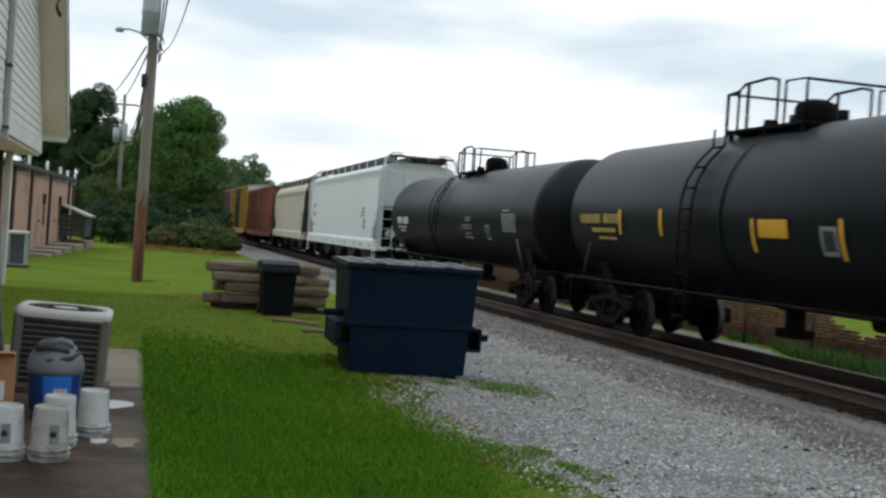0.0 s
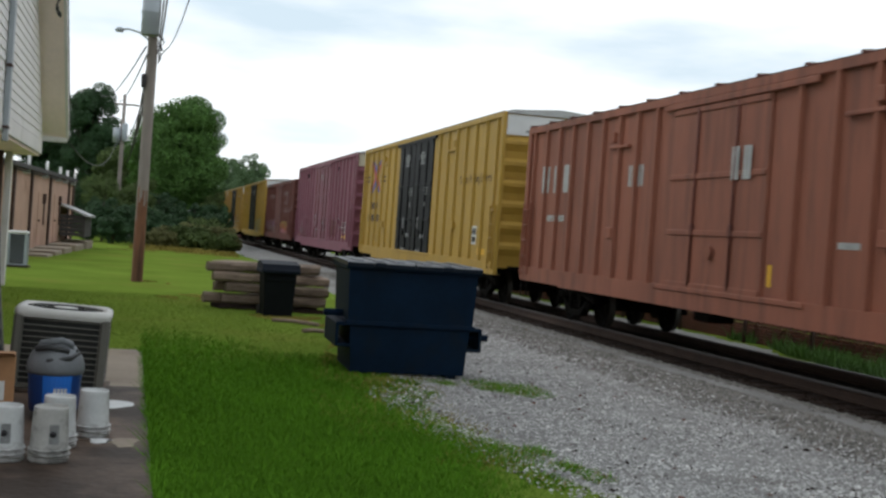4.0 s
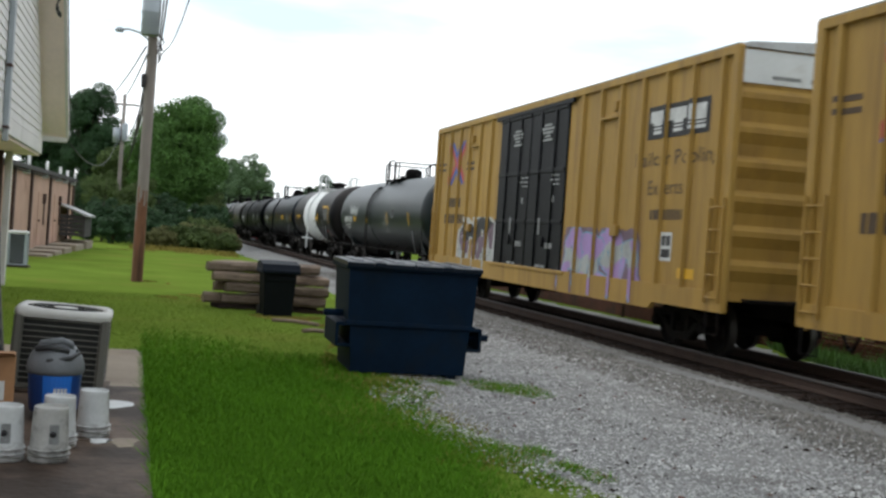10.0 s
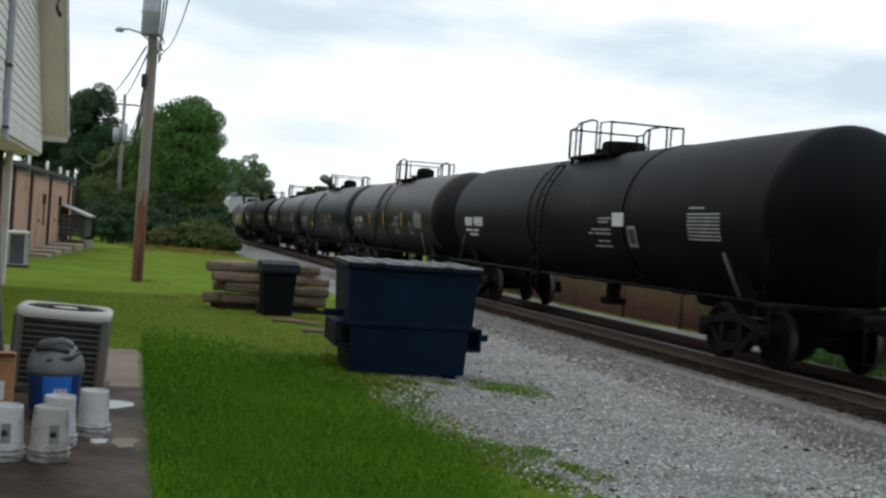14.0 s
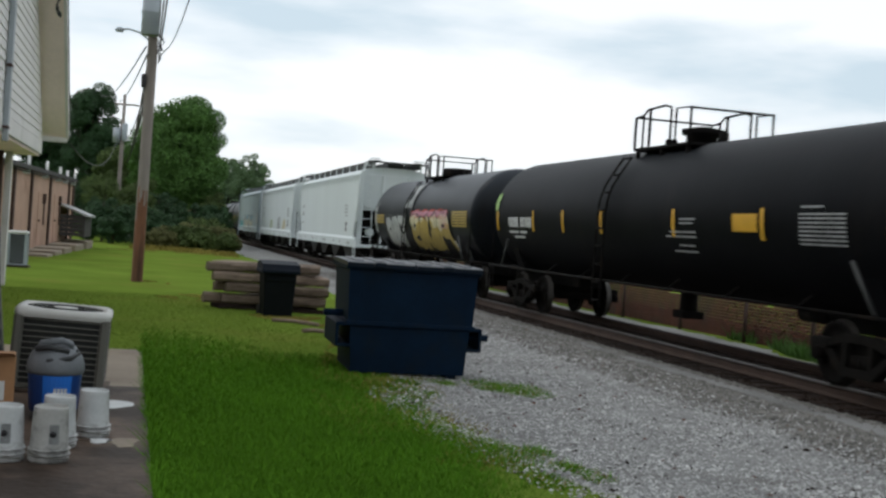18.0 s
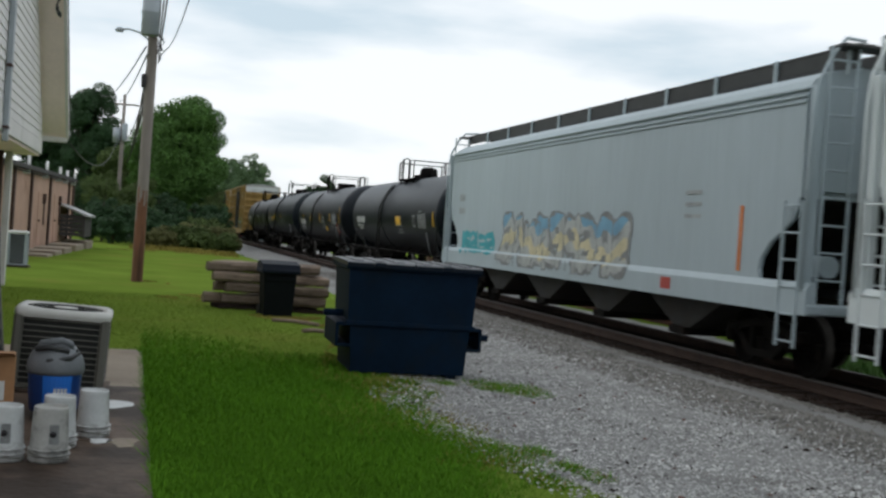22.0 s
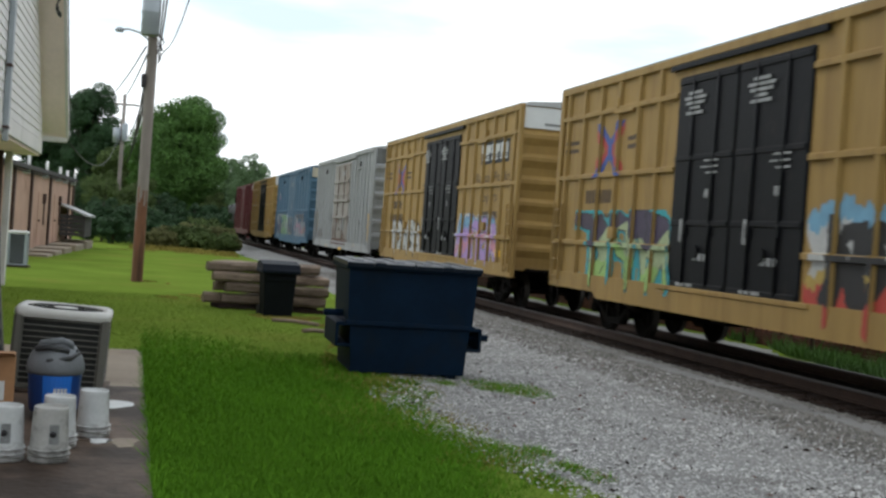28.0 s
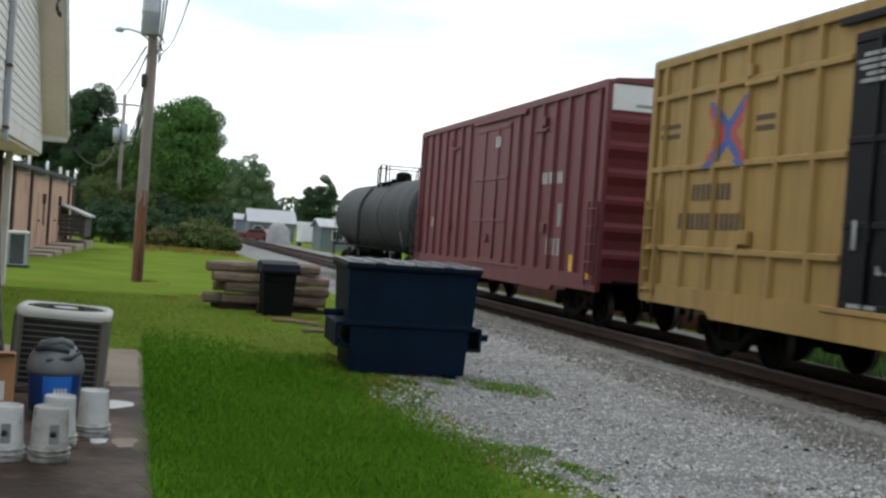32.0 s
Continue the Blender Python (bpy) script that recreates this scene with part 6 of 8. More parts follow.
def tank_car(label, length, radius, centre, paint, front, band=None, seam=(0.36,), rail_round=False, walk_paint=None, dome="drum", platform=1.22):
    """A tank car; front and length are those of the straight shell with its heads."""
    car = thing("tank_car", label, "tank car", "cars of the train", at=pose(TRACK, front + length / 2, 0))
    car["front"] = front
    hl = length / 2
    centre -= 0.05
    skin = M[paint]
    wp = M[walk_paint] if walk_paint else M["underframe"]
    head = 0.55
    b = MB()
    prof = []
    for k in range(9):
        t = math.pi / 2 * k / 8
        prof.append((-hl - head * math.cos(t), max(0.02, radius * math.sin(t))))
    inner = [-hl + 0.01]
    if band:
        inner += [band[0] - hl, band[1] - hl]
    ys = sorted(inner + [hl])
    prof += [(y, radius) for y in ys[:-1] if y > -hl + 0.005]
    for k in range(9):
        t = math.pi / 2 * k / 8
        prof.append((hl + head * math.sin(t), max(0.02, radius * math.cos(t))))
    b.lathe(prof, 48, "y", centre=(0, 0, centre))
    mats = [skin]
    if band:
        mats.append(M["tank_white"])
        for i, f in enumerate(b.f):
            ym = sum(b.v[j][1] for j in f) / len(f)
            if band[0] - hl < ym < band[1] - hl:
                b.mi[i] = 1
    part("tank_shell", b, mats, car, "shell with a white centre band" if band else "")
    for f in seam:
        y = -hl + length * f
        b = MB()
        b.lathe([(y - 0.07, radius - 0.02), (y - 0.06, radius + 0.016), (y + 0.06, radius + 0.016), (y + 0.07, radius - 0.02)], 48, "y", centre=(0, 0, centre))
        part("shell_band", b, skin, car)
    # sills, saddles, side rails
    total = length + 0.9
    for e in (-1, 1):
        b = MB()
        y0, y1 = sorted((e * (total / 2 - 0.02), e * (hl - 3.4)))
        b.cbox(-0.3, 0.3, y0, y1, 0.72, 1.02, 0.02)
        b.cbox(-1.42, 1.42, *sorted((e * (total / 2 - 0.02), e * (total / 2 - 0.6))), 0.98, 1.06, 0.015)
        part("stub_sill", b, M["underframe"], car)
    for e in (-1, 1):
        b = MB()
        yc = e * (hl - 1.05)
        b.prism([(-1.32, 1.9), (-0.95, 0.98), (0.95, 0.98), (1.32, 1.9), (1.1, 1.55), (0.5, 1.1), (-0.5, 1.1), (-1.1, 1.55)], "y", yc - 0.22, yc + 0.22)
        part("saddle", b, skin, car)
        for s in (-1, 1):
            b = MB()
            b.cyl((s * 1.38, yc + e * 0.4, 1.08), (s * (radius * 0.985), yc - e * 0.1, centre - 0.62), 0.035, 8)
            part("saddle_strut", b, M["roofwalk"], car)
    for s in (-1, 1):
        b = MB()
        b.tube([(s * 1.5, -total / 2 + 0.4, 1.06), (s * 1.5, total / 2 - 0.4, 1.06)], 0.026, 8)
        for k in range(9):
            y = -hl + 0.2 + (length - 0.4) * k / 8
            b.tube([(s * 1.5, y, 1.06), (s * 1.25, y, 1.25)], 0.016, 5)
        part("side_rail", b, M["underframe"], car)
        if walk_paint:
            b = MB()
            b.tube([(s * 1.56, -1.9, 1.1), (s * 1.56, 2.1, 1.1)], 0.035, 8)
            part("walk_rail", b, wp, car, "white foot rail under the ladder")
        for e in (-1, 1):
            b = MB()
            y = e * (total / 2 - 0.32)
            b.tube([(s * 1.42, y - 0.2, 1.0), (s * 1.42, y - 0.2, 0.45), (s * 1.42, y + 0.2, 0.45), (s * 1.42, y + 0.2, 1.0)], 0.018, 6)
            part("stirrup", b, M["underframe"], car)
            b = MB()
            b.tube([(s * 1.42, y, 1.02), (s * 1.42, y, 2.0), (s * 0.4, y, 2.0)], 0.018, 6)
            part("end_rail", b, M["underframe"], car)
    # top platform with its railing and fittings
    zt = centre + radius
    pl = platform
    b = MB()
    for s in (-1, 1):
        b.cbox(*sorted((s * 0.42, s * 0.86)), -pl, pl, zt - 0.12, zt - 0.06, 0.01)
    b.cbox(-0.86, 0.86, -pl, -pl + 0.35, zt - 0.12, zt - 0.06, 0.01)
    b.cbox(-0.86, 0.86, pl - 0.35, pl, zt - 0.12, zt - 0.06, 0.01)
    for s in (-1, 1):
        for y in (-pl + 0.1, 0, pl - 0.1):
            b.box(*sorted((s * 0.76, s * 0.83)), y - 0.03, y + 0.03, zt - 0.45, zt - 0.1)
    part("platform", b, wp, car)
    for s in (-1, 1):
        b = MB()
        x, z0, z1 = s * 0.84, zt - 0.08, zt + 0.7
        if rail_round:
            b.tube([(x, -pl, z0), (x, -pl, z1 - 0.05), (x, -pl + 0.45, z1 - 0.08), (x, -pl + 0.52, z1 - 0.25), (x, -pl + 0.45, z1 - 0.4), (x, -pl, z1 - 0.42)], 0.024, 6)
            b.tube([(x, -0.5, z0), (x, -0.5, z1), (x, 0.35, z1 + 0.12), (x, 0.85, z1 - 0.02), (x, 0.9, z0)], 0.024, 6)
            b.tube([(x, pl - 0.05, z0), (x, pl - 0.05, z1 - 0.1), (x, pl - 0.4, z1 - 0.15), (x, pl - 0.45, z0)], 0.024, 6)
        else:
            b.tube([(x, -pl, z0), (x, -pl, z1 - 0.12), (x, -pl * 0.5, z1 - 0.1), (x, -pl * 0.5, z0)], 0.024, 6)
            b.tube([(x, -pl * 0.32, z1 - 0.06), (x, -pl * 0.1, z1), (x, pl * 0.55, z1 - 0.02), (x, pl * 0.7, z1 - 0.12), (x, pl * 0.7, z0)], 0.024, 6)
            b.tube([(x, pl * 0.45, z0), (x, pl * 0.45, z1 - 0.02)], 0.03, 6)
            b.tube([(x, -pl * 0.32, z0), (x, -pl * 0.32, z1 - 0.06)], 0.024, 6)
            b.tube([(x, pl, z0), (x, pl, z1 - 0.14), (x, pl * 0.7, z1 - 0.12)], 0.03, 6)
        part("platform_railing", b, wp, car)
    for y in (-pl, pl):
        b = MB()
        b.tube([(-0.84, y, zt + 0.57), (0.84, y, zt + 0.57)], 0.022, 6)
        part("end_railing", b, wp, car)
    b = MB()
    if dome == "drum":
        b.lathe([(zt - 0.12, 0.34), (zt + 0.28, 0.34), (zt + 0.36, 0.3), (zt + 0.42, 0.16), (zt + 0.43, 0.02)], 20, "z", centre=(0, -0.15, 0))
    elif dome == "wide":
        b.lathe([(zt - 0.12, 0.5), (zt + 0.2, 0.5), (zt + 0.26, 0.46), (zt + 0.27, 0.02)], 22, "z", centre=(0, 0.0, 0))
    else:
        b.lathe([(zt - 0.12, 0.28), (zt + 0.16, 0.28), (zt + 0.2, 0.42), (zt + 0.3, 0.42), (zt + 0.36, 0.1)], 18, "z", centre=(0, -0.1, 0))
    part("manway", b, wp if not walk_paint else M["underframe"], car)
    for vx, vy, vh, vr in ((0.1, 0.62, 0.25, 0.1), (-0.2, 0.88, 0.16, 0.12), (0.05, -0.85, 0.2, 0.09)):
        b = MB()
        b.cyl((vx, vy, zt - 0.1), (vx, vy, zt + vh), vr, 10)
        part("valve", b, M["underframe"], car)
    b = MB()
    b.cyl((0, 2.6, zt - 0.1), (0, 2.6, zt + 0.12), 0.11, 10)
    part("relief_valve", b, M["roofwalk"], car)
    if platform:
        b = MB()
        lad = 0.0 if walk_paint else pl - 0.2
        for z in np.arange(0.65, zt - 0.2, 0.36):
            x = -math.sqrt(max(0.05, radius ** 2 - max(0, z - centre) ** 2)) - 0.1
            x = min(x, -1.05)
            b.cyl((x, lad - 0.2, z), (x, lad + 0.2, z), 0.02, 6)
        zs = [z for z in np.arange(0.55, zt - 0.05, 0.3)]
        for y in (lad - 0.2, lad + 0.2):
            pts = [(min(-math.sqrt(max(0.05, radius ** 2 - max(0, z - centre) ** 2)) - 0.1, -1.05), y, z) for z in zs]
            b.tube(pts, 0.022, 6)
        part("ladder", b, wp, car)
    b = MB()
    b.cyl((0, 0, centre - radius + 0.05), (0, 0, 0.55), 0.17, 12)
    b.cbox(-0.22, 0.22, -0.25, 0.25, 0.45, 0.6, 0.02)
    part("bottom_outlet", b, M["underframe"], car)
    b = MB()
    b.cyl((-0.2, -hl + 3.3, 0.92), (-0.2, -hl + 4.1, 0.92), 0.15, 12)
    part("brake_cylinder", b, M["underframe"], car)
    b = MB()
    b.cbox(-0.3, 0.3, -hl + 2.9, -hl + 3.4, 0.7, 1.05, 0.03)
    part("brake_valve", b, M["underframe"], car)
    running_gear(car, total, 1.85)

    def depth(d, z):
        return -np.sqrt(np.maximum(0.01, radius ** 2 - (z - centre) ** 2)) - 0.02
    return car, depth, length
# ------------------------------------------------------------------ the cars in their order, front first
RNG = random.Random(7)
CARS = []


def marks(car, name, rects, colours, label=""):
    """Writing and plates as plain bars on a car's side."""
    c, depth, length = car
    touch = lambda p, q: p[0] <= q[1] and q[0] <= p[1] and p[2] <= q[3] and q[2] <= p[3]
    apart = [r for r in rects if not any(touch(r, q) for q in rects if q is not r)]
    if len(rects) > 1 and len(apart) == len(rects):
        for r in rects:
            marks(car, name, [r], colours, label)
        return None
    a, b = min(r[0] for r in rects) - 0.03, max(r[1] for r in rects) + 0.03
    lo, hi = min(r[2] for r in rects) - 0.03, max(r[3] for r in rects) + 0.03
    wordy = isinstance(rects[0], Word) and rects[0][3] - rects[0][2] > 0.13
    ob = raster_paint(c, name, a, b, lo, hi, rect_pick(rects), colours, depth, length, label, 0.02 if wordy else 0.03)
    if wordy and ob:
        ob["kind"] = "stuff"
    return ob


def tag(car, d0, d1, z0, z1, n, colours, label, stroke=0.12, halo=True, cell=0.024, spread=0.09):
    """Sprayed lettering of no word: outline colour last, halo colour before it."""
    c, depth, length = car
    k = len(colours)
    fills = tuple(range(k - 2 if halo else k - 1))
    pick = graffiti_pick(d0 + 0.2, d1 - 0.2, z0 + 0.15, z1 - 0.15, n, RNG, stroke, fills, k - 1, k - 2 if halo else -1, spread)
    return raster_paint(c, "graffiti", d0, d1, z0, z1, pick, colours, depth, length, label, cell)


def emblem(car, dc, zc, size=0.66):
    c, depth, length = car
    raster_paint(c, "emblem", dc - 1.3 * size, dc + 1.3 * size, zc - size * 1.05, zc + size * 1.05, cross_pick(dc, zc, size), ["p_red", "p_blue"], depth, length,
                 "crossed red and blue emblem", 0.025)


def rust_pick(d0, d1, z0):
    """Rust along a door's lower bars, with thin runs of uneven length below each."""
    def pick(d, z):
        wave = 0.5 * np.sin(d * 9.1 + 1.0) + 0.3 * np.sin(d * 23.0) + 0.2 * np.sin(d * 51.0 + 2.0)
        out = np.full(d.shape, -1)
        for zb, reach in ((1.24, 0.1), (2.26, 0.34), (3.0, 0.2)):
            run = reach * np.maximum(0.0, wave - 0.25)
            out[(z < zb + 0.035 + 0.015 * wave) & (z > zb - 0.03 - run) & (wave > -0.45)] = 0
        out[(z < z0 + 0.07 + 0.05 * wave)] = 1
        return out
    return pick


def blot_pick(d0, z0, w, h):
    """One ragged oval blot."""
    def pick(d, z):
        u, v = (d - d0 - w / 2) / (w / 2), (z - z0 - h / 2) / (h / 2)
        r = np.hypot(u, v) + 0.2 * np.sin(d * 19 + z0) * np.cos(z * 23) + 0.12 * np.sin(d * 47 + z * 31)
        grit = np.modf(np.abs(np.sin(np.floor(d * 40) * 12.9 + np.floor(z * 40) * 78.2) * 437.5))[0]
        return np.where(r + 0.9 * (grit - 0.5) < 0.7, 0, -1)
    return pick


def banded_pick(d0, d1, z0, z1):
    """Wavy bands of colour, one over the other, with fat black strokes across them."""
    strokes = graffiti_pick(d0 + 0.5, d1 - 0.5, z0 + 0.35, z1 - 0.55, 4, RNG, 0.11, (4,), 4)

    def pick(d, z):
        v = (z - z0) / (z1 - z0) + 0.035 * np.sin(d * 5) + 0.025 * np.sin(d * 13 + 1) + 0.02 * np.sin(d * 37)
        out = np.select([v < 0.02, v < 0.34, v < 0.44, v < 0.76, v < 0.93], [-1, 0, 1, 2, 3], -1)
        out[(d < d0 + 0.12 + 0.1 * np.sin(z * 8)) | (d > d1 - 0.12 - 0.1 * np.sin(z * 7 + 2))] = -1
        on = strokes(d, z)
        out[on == 4] = 4
        return out
    return pick


def consolidated(car, d, z):
    """A small framed notice plate."""
    marks(car, "notice_plate", [(d, d + 0.46, z, z + 0.5, 0), (d + 0.05, d + 0.2, z + 0.25, z + 0.44, 1), (d + 0.24, d + 0.4, z + 0.25, z + 0.44, 1), (d + 0.05, d + 0.4, z + 0.06, z + 0.2, 1)],
          ["stencil_white", "stencil_black"])


def side_words(car, text, d, z, size, colour, wide=1.0):
    """Readable words on a boxcar's skin, between the posts; d is where they begin, counted from the front."""
    c, depth, length = car
    cu = bpy.data.curves.new("words", "FONT")
    cu.body, cu.size = text, size
    tmp = new("words", cu)
    me = bpy.data.meshes.new_from_object(tmp)
    bpy.data.objects.remove(tmp)
    me.materials.clear()
    me.materials.append(M[colour])
    part("lettering", me, None, c, at=Matrix(((0, 0, -1, -1.536), (-wide, 0, 0, d - length / 2), (0, 1, 0, z), (0, 0, 0, 1))))["kind"] = "stuff"


def yellow_common(car, length, lettering="stencil_brown", block=True):
    if block:
        marks(car, "lettering_block", [(0.95, 3.35, 3.72, 4.32, 1)] + [(a, e, zz, zz + 0.05, 0) for a, e in ((1.1, 1.72), (1.95, 2.3), (2.75, 3.1)) for zz in (3.82, 3.89, 3.96)] + [(1.1, 1.72, 4.03, 4.22, 0), (1.82, 2.5, 4.03, 4.22, 0), (2.6, 3.25, 4.03, 4.22, 0)], ["stencil_white", "stencil_black"], "black block with white shapes")
    if block:
        side_words(car, "Railcar Pooling", 3.85, 3.24, 0.37, lettering, 1.5)
        side_words(car, "Experts", 3.2, 2.72, 0.37, lettering, 1.25)
        marks(car, "lettering", words(1.7, 2.26, 0.2, (1.35,), 0), [lettering])
    else:
        side_words(car, "Railcar Pooling Experts", 4.1, 3.26, 0.34, lettering)
    if length < 17.5:
        emblem(car, length - 2.8, 3.65, 0.54)
    else:
        emblem(car, length - 2.4, 3.88, 0.62)
    marks(car, "reporting_mark", words(length - 3.0, 2.6, 0.25, (1.35,), 0) + words(length - 3.5, 2.12, 0.25, (2.3,), 0) + words(length - 1.1, 3.85, 0.08, (0.6,), 0) + words(length - 1.1, 3.68, 0.08, (0.6,), 0) +
          words(length - 4.2, 3.78, 0.08, (0.55,), 0) + words(length - 4.2, 3.62, 0.08, (0.55,), 0), [lettering])
    consolidated(car, 2.05, 1.55)
    marks(car, "label_plate", [(1.15, 1.75, 1.28, 1.45, 0)], ["reflect_yellow"])
    # each leaf carries a block of thin lines at the top, notes at mid height and worn writing below
    notes_on_leaves = []
    for c in (length / 2 - 0.85, length / 2 + 1.3):
        for k, w in enumerate((0.5, 0.78, 0.66, 0.36, 0.62)):
            notes_on_leaves += words(c - w / 2, 4.38 - 0.085 * k, 0.045, (w,), 0)
        for k, w in enumerate((0.5, 0.62, 0.4)):
            notes_on_leaves += words(c - 0.95, 3.22 - 0.1 * k, 0.035, (w * 0.45, w * 0.4), 0, 0.06)
        notes_on_leaves += [(c + 0.16, c + 0.26, 1.9, 2.28, 0)]
        notes_on_leaves += words(c - 0.35, 1.16, 0.05, (0.25, 0.3), 0, 0.06) + words(c - 0.7, 2.62, 0.16, (0.16,), 0) + words(c - 0.75, 1.6, 0.12, (0.1, 0.12, 0.14), 0, 0.05)
    marks(car, "door_stencil", notes_on_leaves, ["stencil_dim"])


def yellow_sixty(front, label, length=18.9, fresh=False, **kw):
    car = boxcar(label, length, 5.03, "yellow_fresh" if fresh else "yellow_mid", front, (7.4, 12.35), 7, 6, white_top=True, door_h=(1.05, 4.84), **kw)
    return car, length


def yellow_fifty(front, label, length=15.6, **kw):
    car = boxcar(label, length, 5.1, "yellow", front, (5.6, 9.8), 6, 6, hbars=(4.42, 3.15, 1.78), white_top=True, leaves=2, **kw)
    return car, length


def tank_marks(car, length, colour="stencil_white", plate=True, yellow=(), bars=(), sign=None, low=0.0, text=True):
    """Number, notes, data panel, yellow plates, marker strips and placard frame of a tank, all as bars."""
    rects = words(length - 2.9, 2.07 + low, 0.24, (0.85, 0.8), 0) + words(length - 2.5, 1.92 + low, 0.05, (0.5, 0.7), 0) + words(length - 2.3, 1.8 + low, 0.05, (0.8,), 0)
    note = length * 0.33
    lines = words(note, 2.27, 0.04, (0.6,), 0) + words(note + 0.1, 2.2, 0.04, (0.5,), 0) + words(note, 2.05, 0.04, (1.0,), 0) + words(note, 1.97, 0.04, (0.8, 0.25), 0) + words(note + 0.1, 1.82, 0.04, (0.6,), 0) + words(note + 0.05, 1.72, 0.04, (0.9,), 0)
    if text:
        marks(car, "reporting_mark", rects, [colour])
        marks(car, "stencil_note", lines, ["stencil_dim"])
    if plate:
        marks(car, "stencil_bar", [(1.3, 2.45, 2.36 - 0.06 * k, 2.385 - 0.06 * k, 0) for k in range(8)] + [(1.85, 2.4, 2.46, 2.49, 0)], ["stencil_dim"], "")
    for d, z, w, h in yellow:
        marks(car, "label_plate", [(d, d + w, z, z + h, 0)], ["reflect_yellow"])
    for d in bars:
        marks(car, "reflector", [(d, d + 0.11, 1.98, 2.46, 0)], ["reflect_yellow"])
    if sign:
        d, z = sign
        marks(car, "placard", [(d, d + 0.4, z, z + 0.4, 0), (d + 0.06, d + 0.34, z + 0.06, z + 0.34, 1)], ["stencil_grey", "stencil_black"])


def add(car):
    CARS.append(car[0])
    return car


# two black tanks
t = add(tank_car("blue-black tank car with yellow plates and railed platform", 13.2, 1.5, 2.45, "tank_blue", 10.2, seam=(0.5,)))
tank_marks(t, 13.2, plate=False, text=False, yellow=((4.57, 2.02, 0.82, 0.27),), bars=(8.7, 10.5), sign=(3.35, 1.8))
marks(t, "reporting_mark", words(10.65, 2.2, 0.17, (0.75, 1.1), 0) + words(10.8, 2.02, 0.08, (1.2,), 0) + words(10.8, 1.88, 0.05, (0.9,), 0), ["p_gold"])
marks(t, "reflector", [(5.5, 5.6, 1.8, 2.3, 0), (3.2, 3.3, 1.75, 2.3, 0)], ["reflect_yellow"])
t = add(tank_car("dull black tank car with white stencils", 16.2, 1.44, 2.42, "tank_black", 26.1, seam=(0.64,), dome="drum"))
tank_marks(t, 16.2, sign=(3.6, 1.7))
# two covered hoppers
h = add(covered_hopper("white covered hopper car with a grey roof walk", 19.5, 4.75, "hopper_white", 44.0, "hopper_white"))
marks(h, "reporting_mark", words(17.2, 2.75, 0.24, (0.75,), 0) + words(17.15, 2.3, 0.24, (0.95,), 0) + words(17.0, 1.85, 0.1, (0.5, 0.6), 0) + words(3.2, 2.6, 0.08, (0.7,), 1) +
      words(3.1, 2.45, 0.08, (0.9,), 1) + words(3.2, 2.3, 0.08, (0.8,), 1), ["stencil_grey", "stencil_grey"])
consolidated(h, 3.0, 1.75)
marks(h, "sill_mark", [(p, p + 0.2, 1.08, 1.2, k % 3 % 2) for k, p in enumerate((1.3, 3.1, 3.6, 4.7, 7.2, 8.4, 10.5, 12.4, 13.5, 16.2, 17.6))], ["stencil_grey", "rust_brown"])
h = add(covered_hopper("dirty tan covered hopper car with rust stains", 16.2, 4.6, "hopper_tan", 65.2, "hopper_tan", bays=3, drop=0.86, frame_paint="bay_grime"))
marks(h, "reporting_mark", words(13.9, 2.6, 0.24, (0.85,), 0) + words(14.0, 2.1, 0.24, (0.65,), 0) + words(13.8, 1.75, 0.1, (0.4, 0.5), 0) + words(1.9, 2.35, 0.09, (0.6,), 0), ["stencil_grey"])
consolidated(h, 1.9, 1.7)
# boxcars
b = add(boxcar("faded orange-brown boxcar with a sliding door", 18.6, 4.42, "orange_brown", 83.3, (7.5, 10.8), 8, 9, door_paint="orange_brown", leaves=1, roof_paint="southern", door_h=(1.12, 4.2), sill=0.78))
marks(b, "lettering", [(15.9, 16.2, 2.85, 3.45, 0), (16.5, 16.8, 2.85, 3.45, 0), (17.1, 17.4, 2.85, 3.45, 0)] + words(12.0, 2.9, 0.4, (0.3, 0.3), 0) + words(8.0, 2.9, 0.5, (0.25, 0.25), 0) +
      words(16.0, 2.2, 0.16, (0.5, 0.5), 0) + words(2.5, 1.95, 0.1, (0.5, 0.5), 0) + words(5.2, 1.9, 0.09, (0.5,), 0), ["p_silver"])
consolidated(b, 4.0, 1.3)
marks(b, "label_plate", [(7.3, 7.42, 1.3, 1.62, 0)], ["reflect_yellow"])
b, L = yellow_sixty(104.0, "clean bright yellow boxcar with black double doors", 19.1, fresh=True)
add(b), yellow_common(b, L, block=False)
b = add(boxcar("faded magenta boxcar with double plug doors", 19.1, 5.08, "magenta", 125.1, (7.1, 12.3), 7, 7, door_paint="magenta", leaves=2, roof_paint="galv", white_top="cream_paint", door_h=(1.05, 4.84)))
marks(b, "door_stencil", words(9.4, 4.35, 0.05, (0.6,), 0) + words(9.45, 4.26, 0.05, (0.45,), 0) + words(9.4, 4.17, 0.05, (0.55,), 0) + words(11.0, 2.3, 0.06, (0.5,), 0) + words(11.15, 2.2, 0.05, (0.4,), 0) +
      [(11.3, 11.42, 1.75, 2.1, 0), (8.5, 8.62, 1.75, 2.1, 0)] + words(10.6, 1.55, 0.1, (0.12, 0.14, 0.1), 0, 0.05) + words(8.0, 1.55, 0.1, (0.12, 0.14), 0, 0.05), ["stencil_dim"])
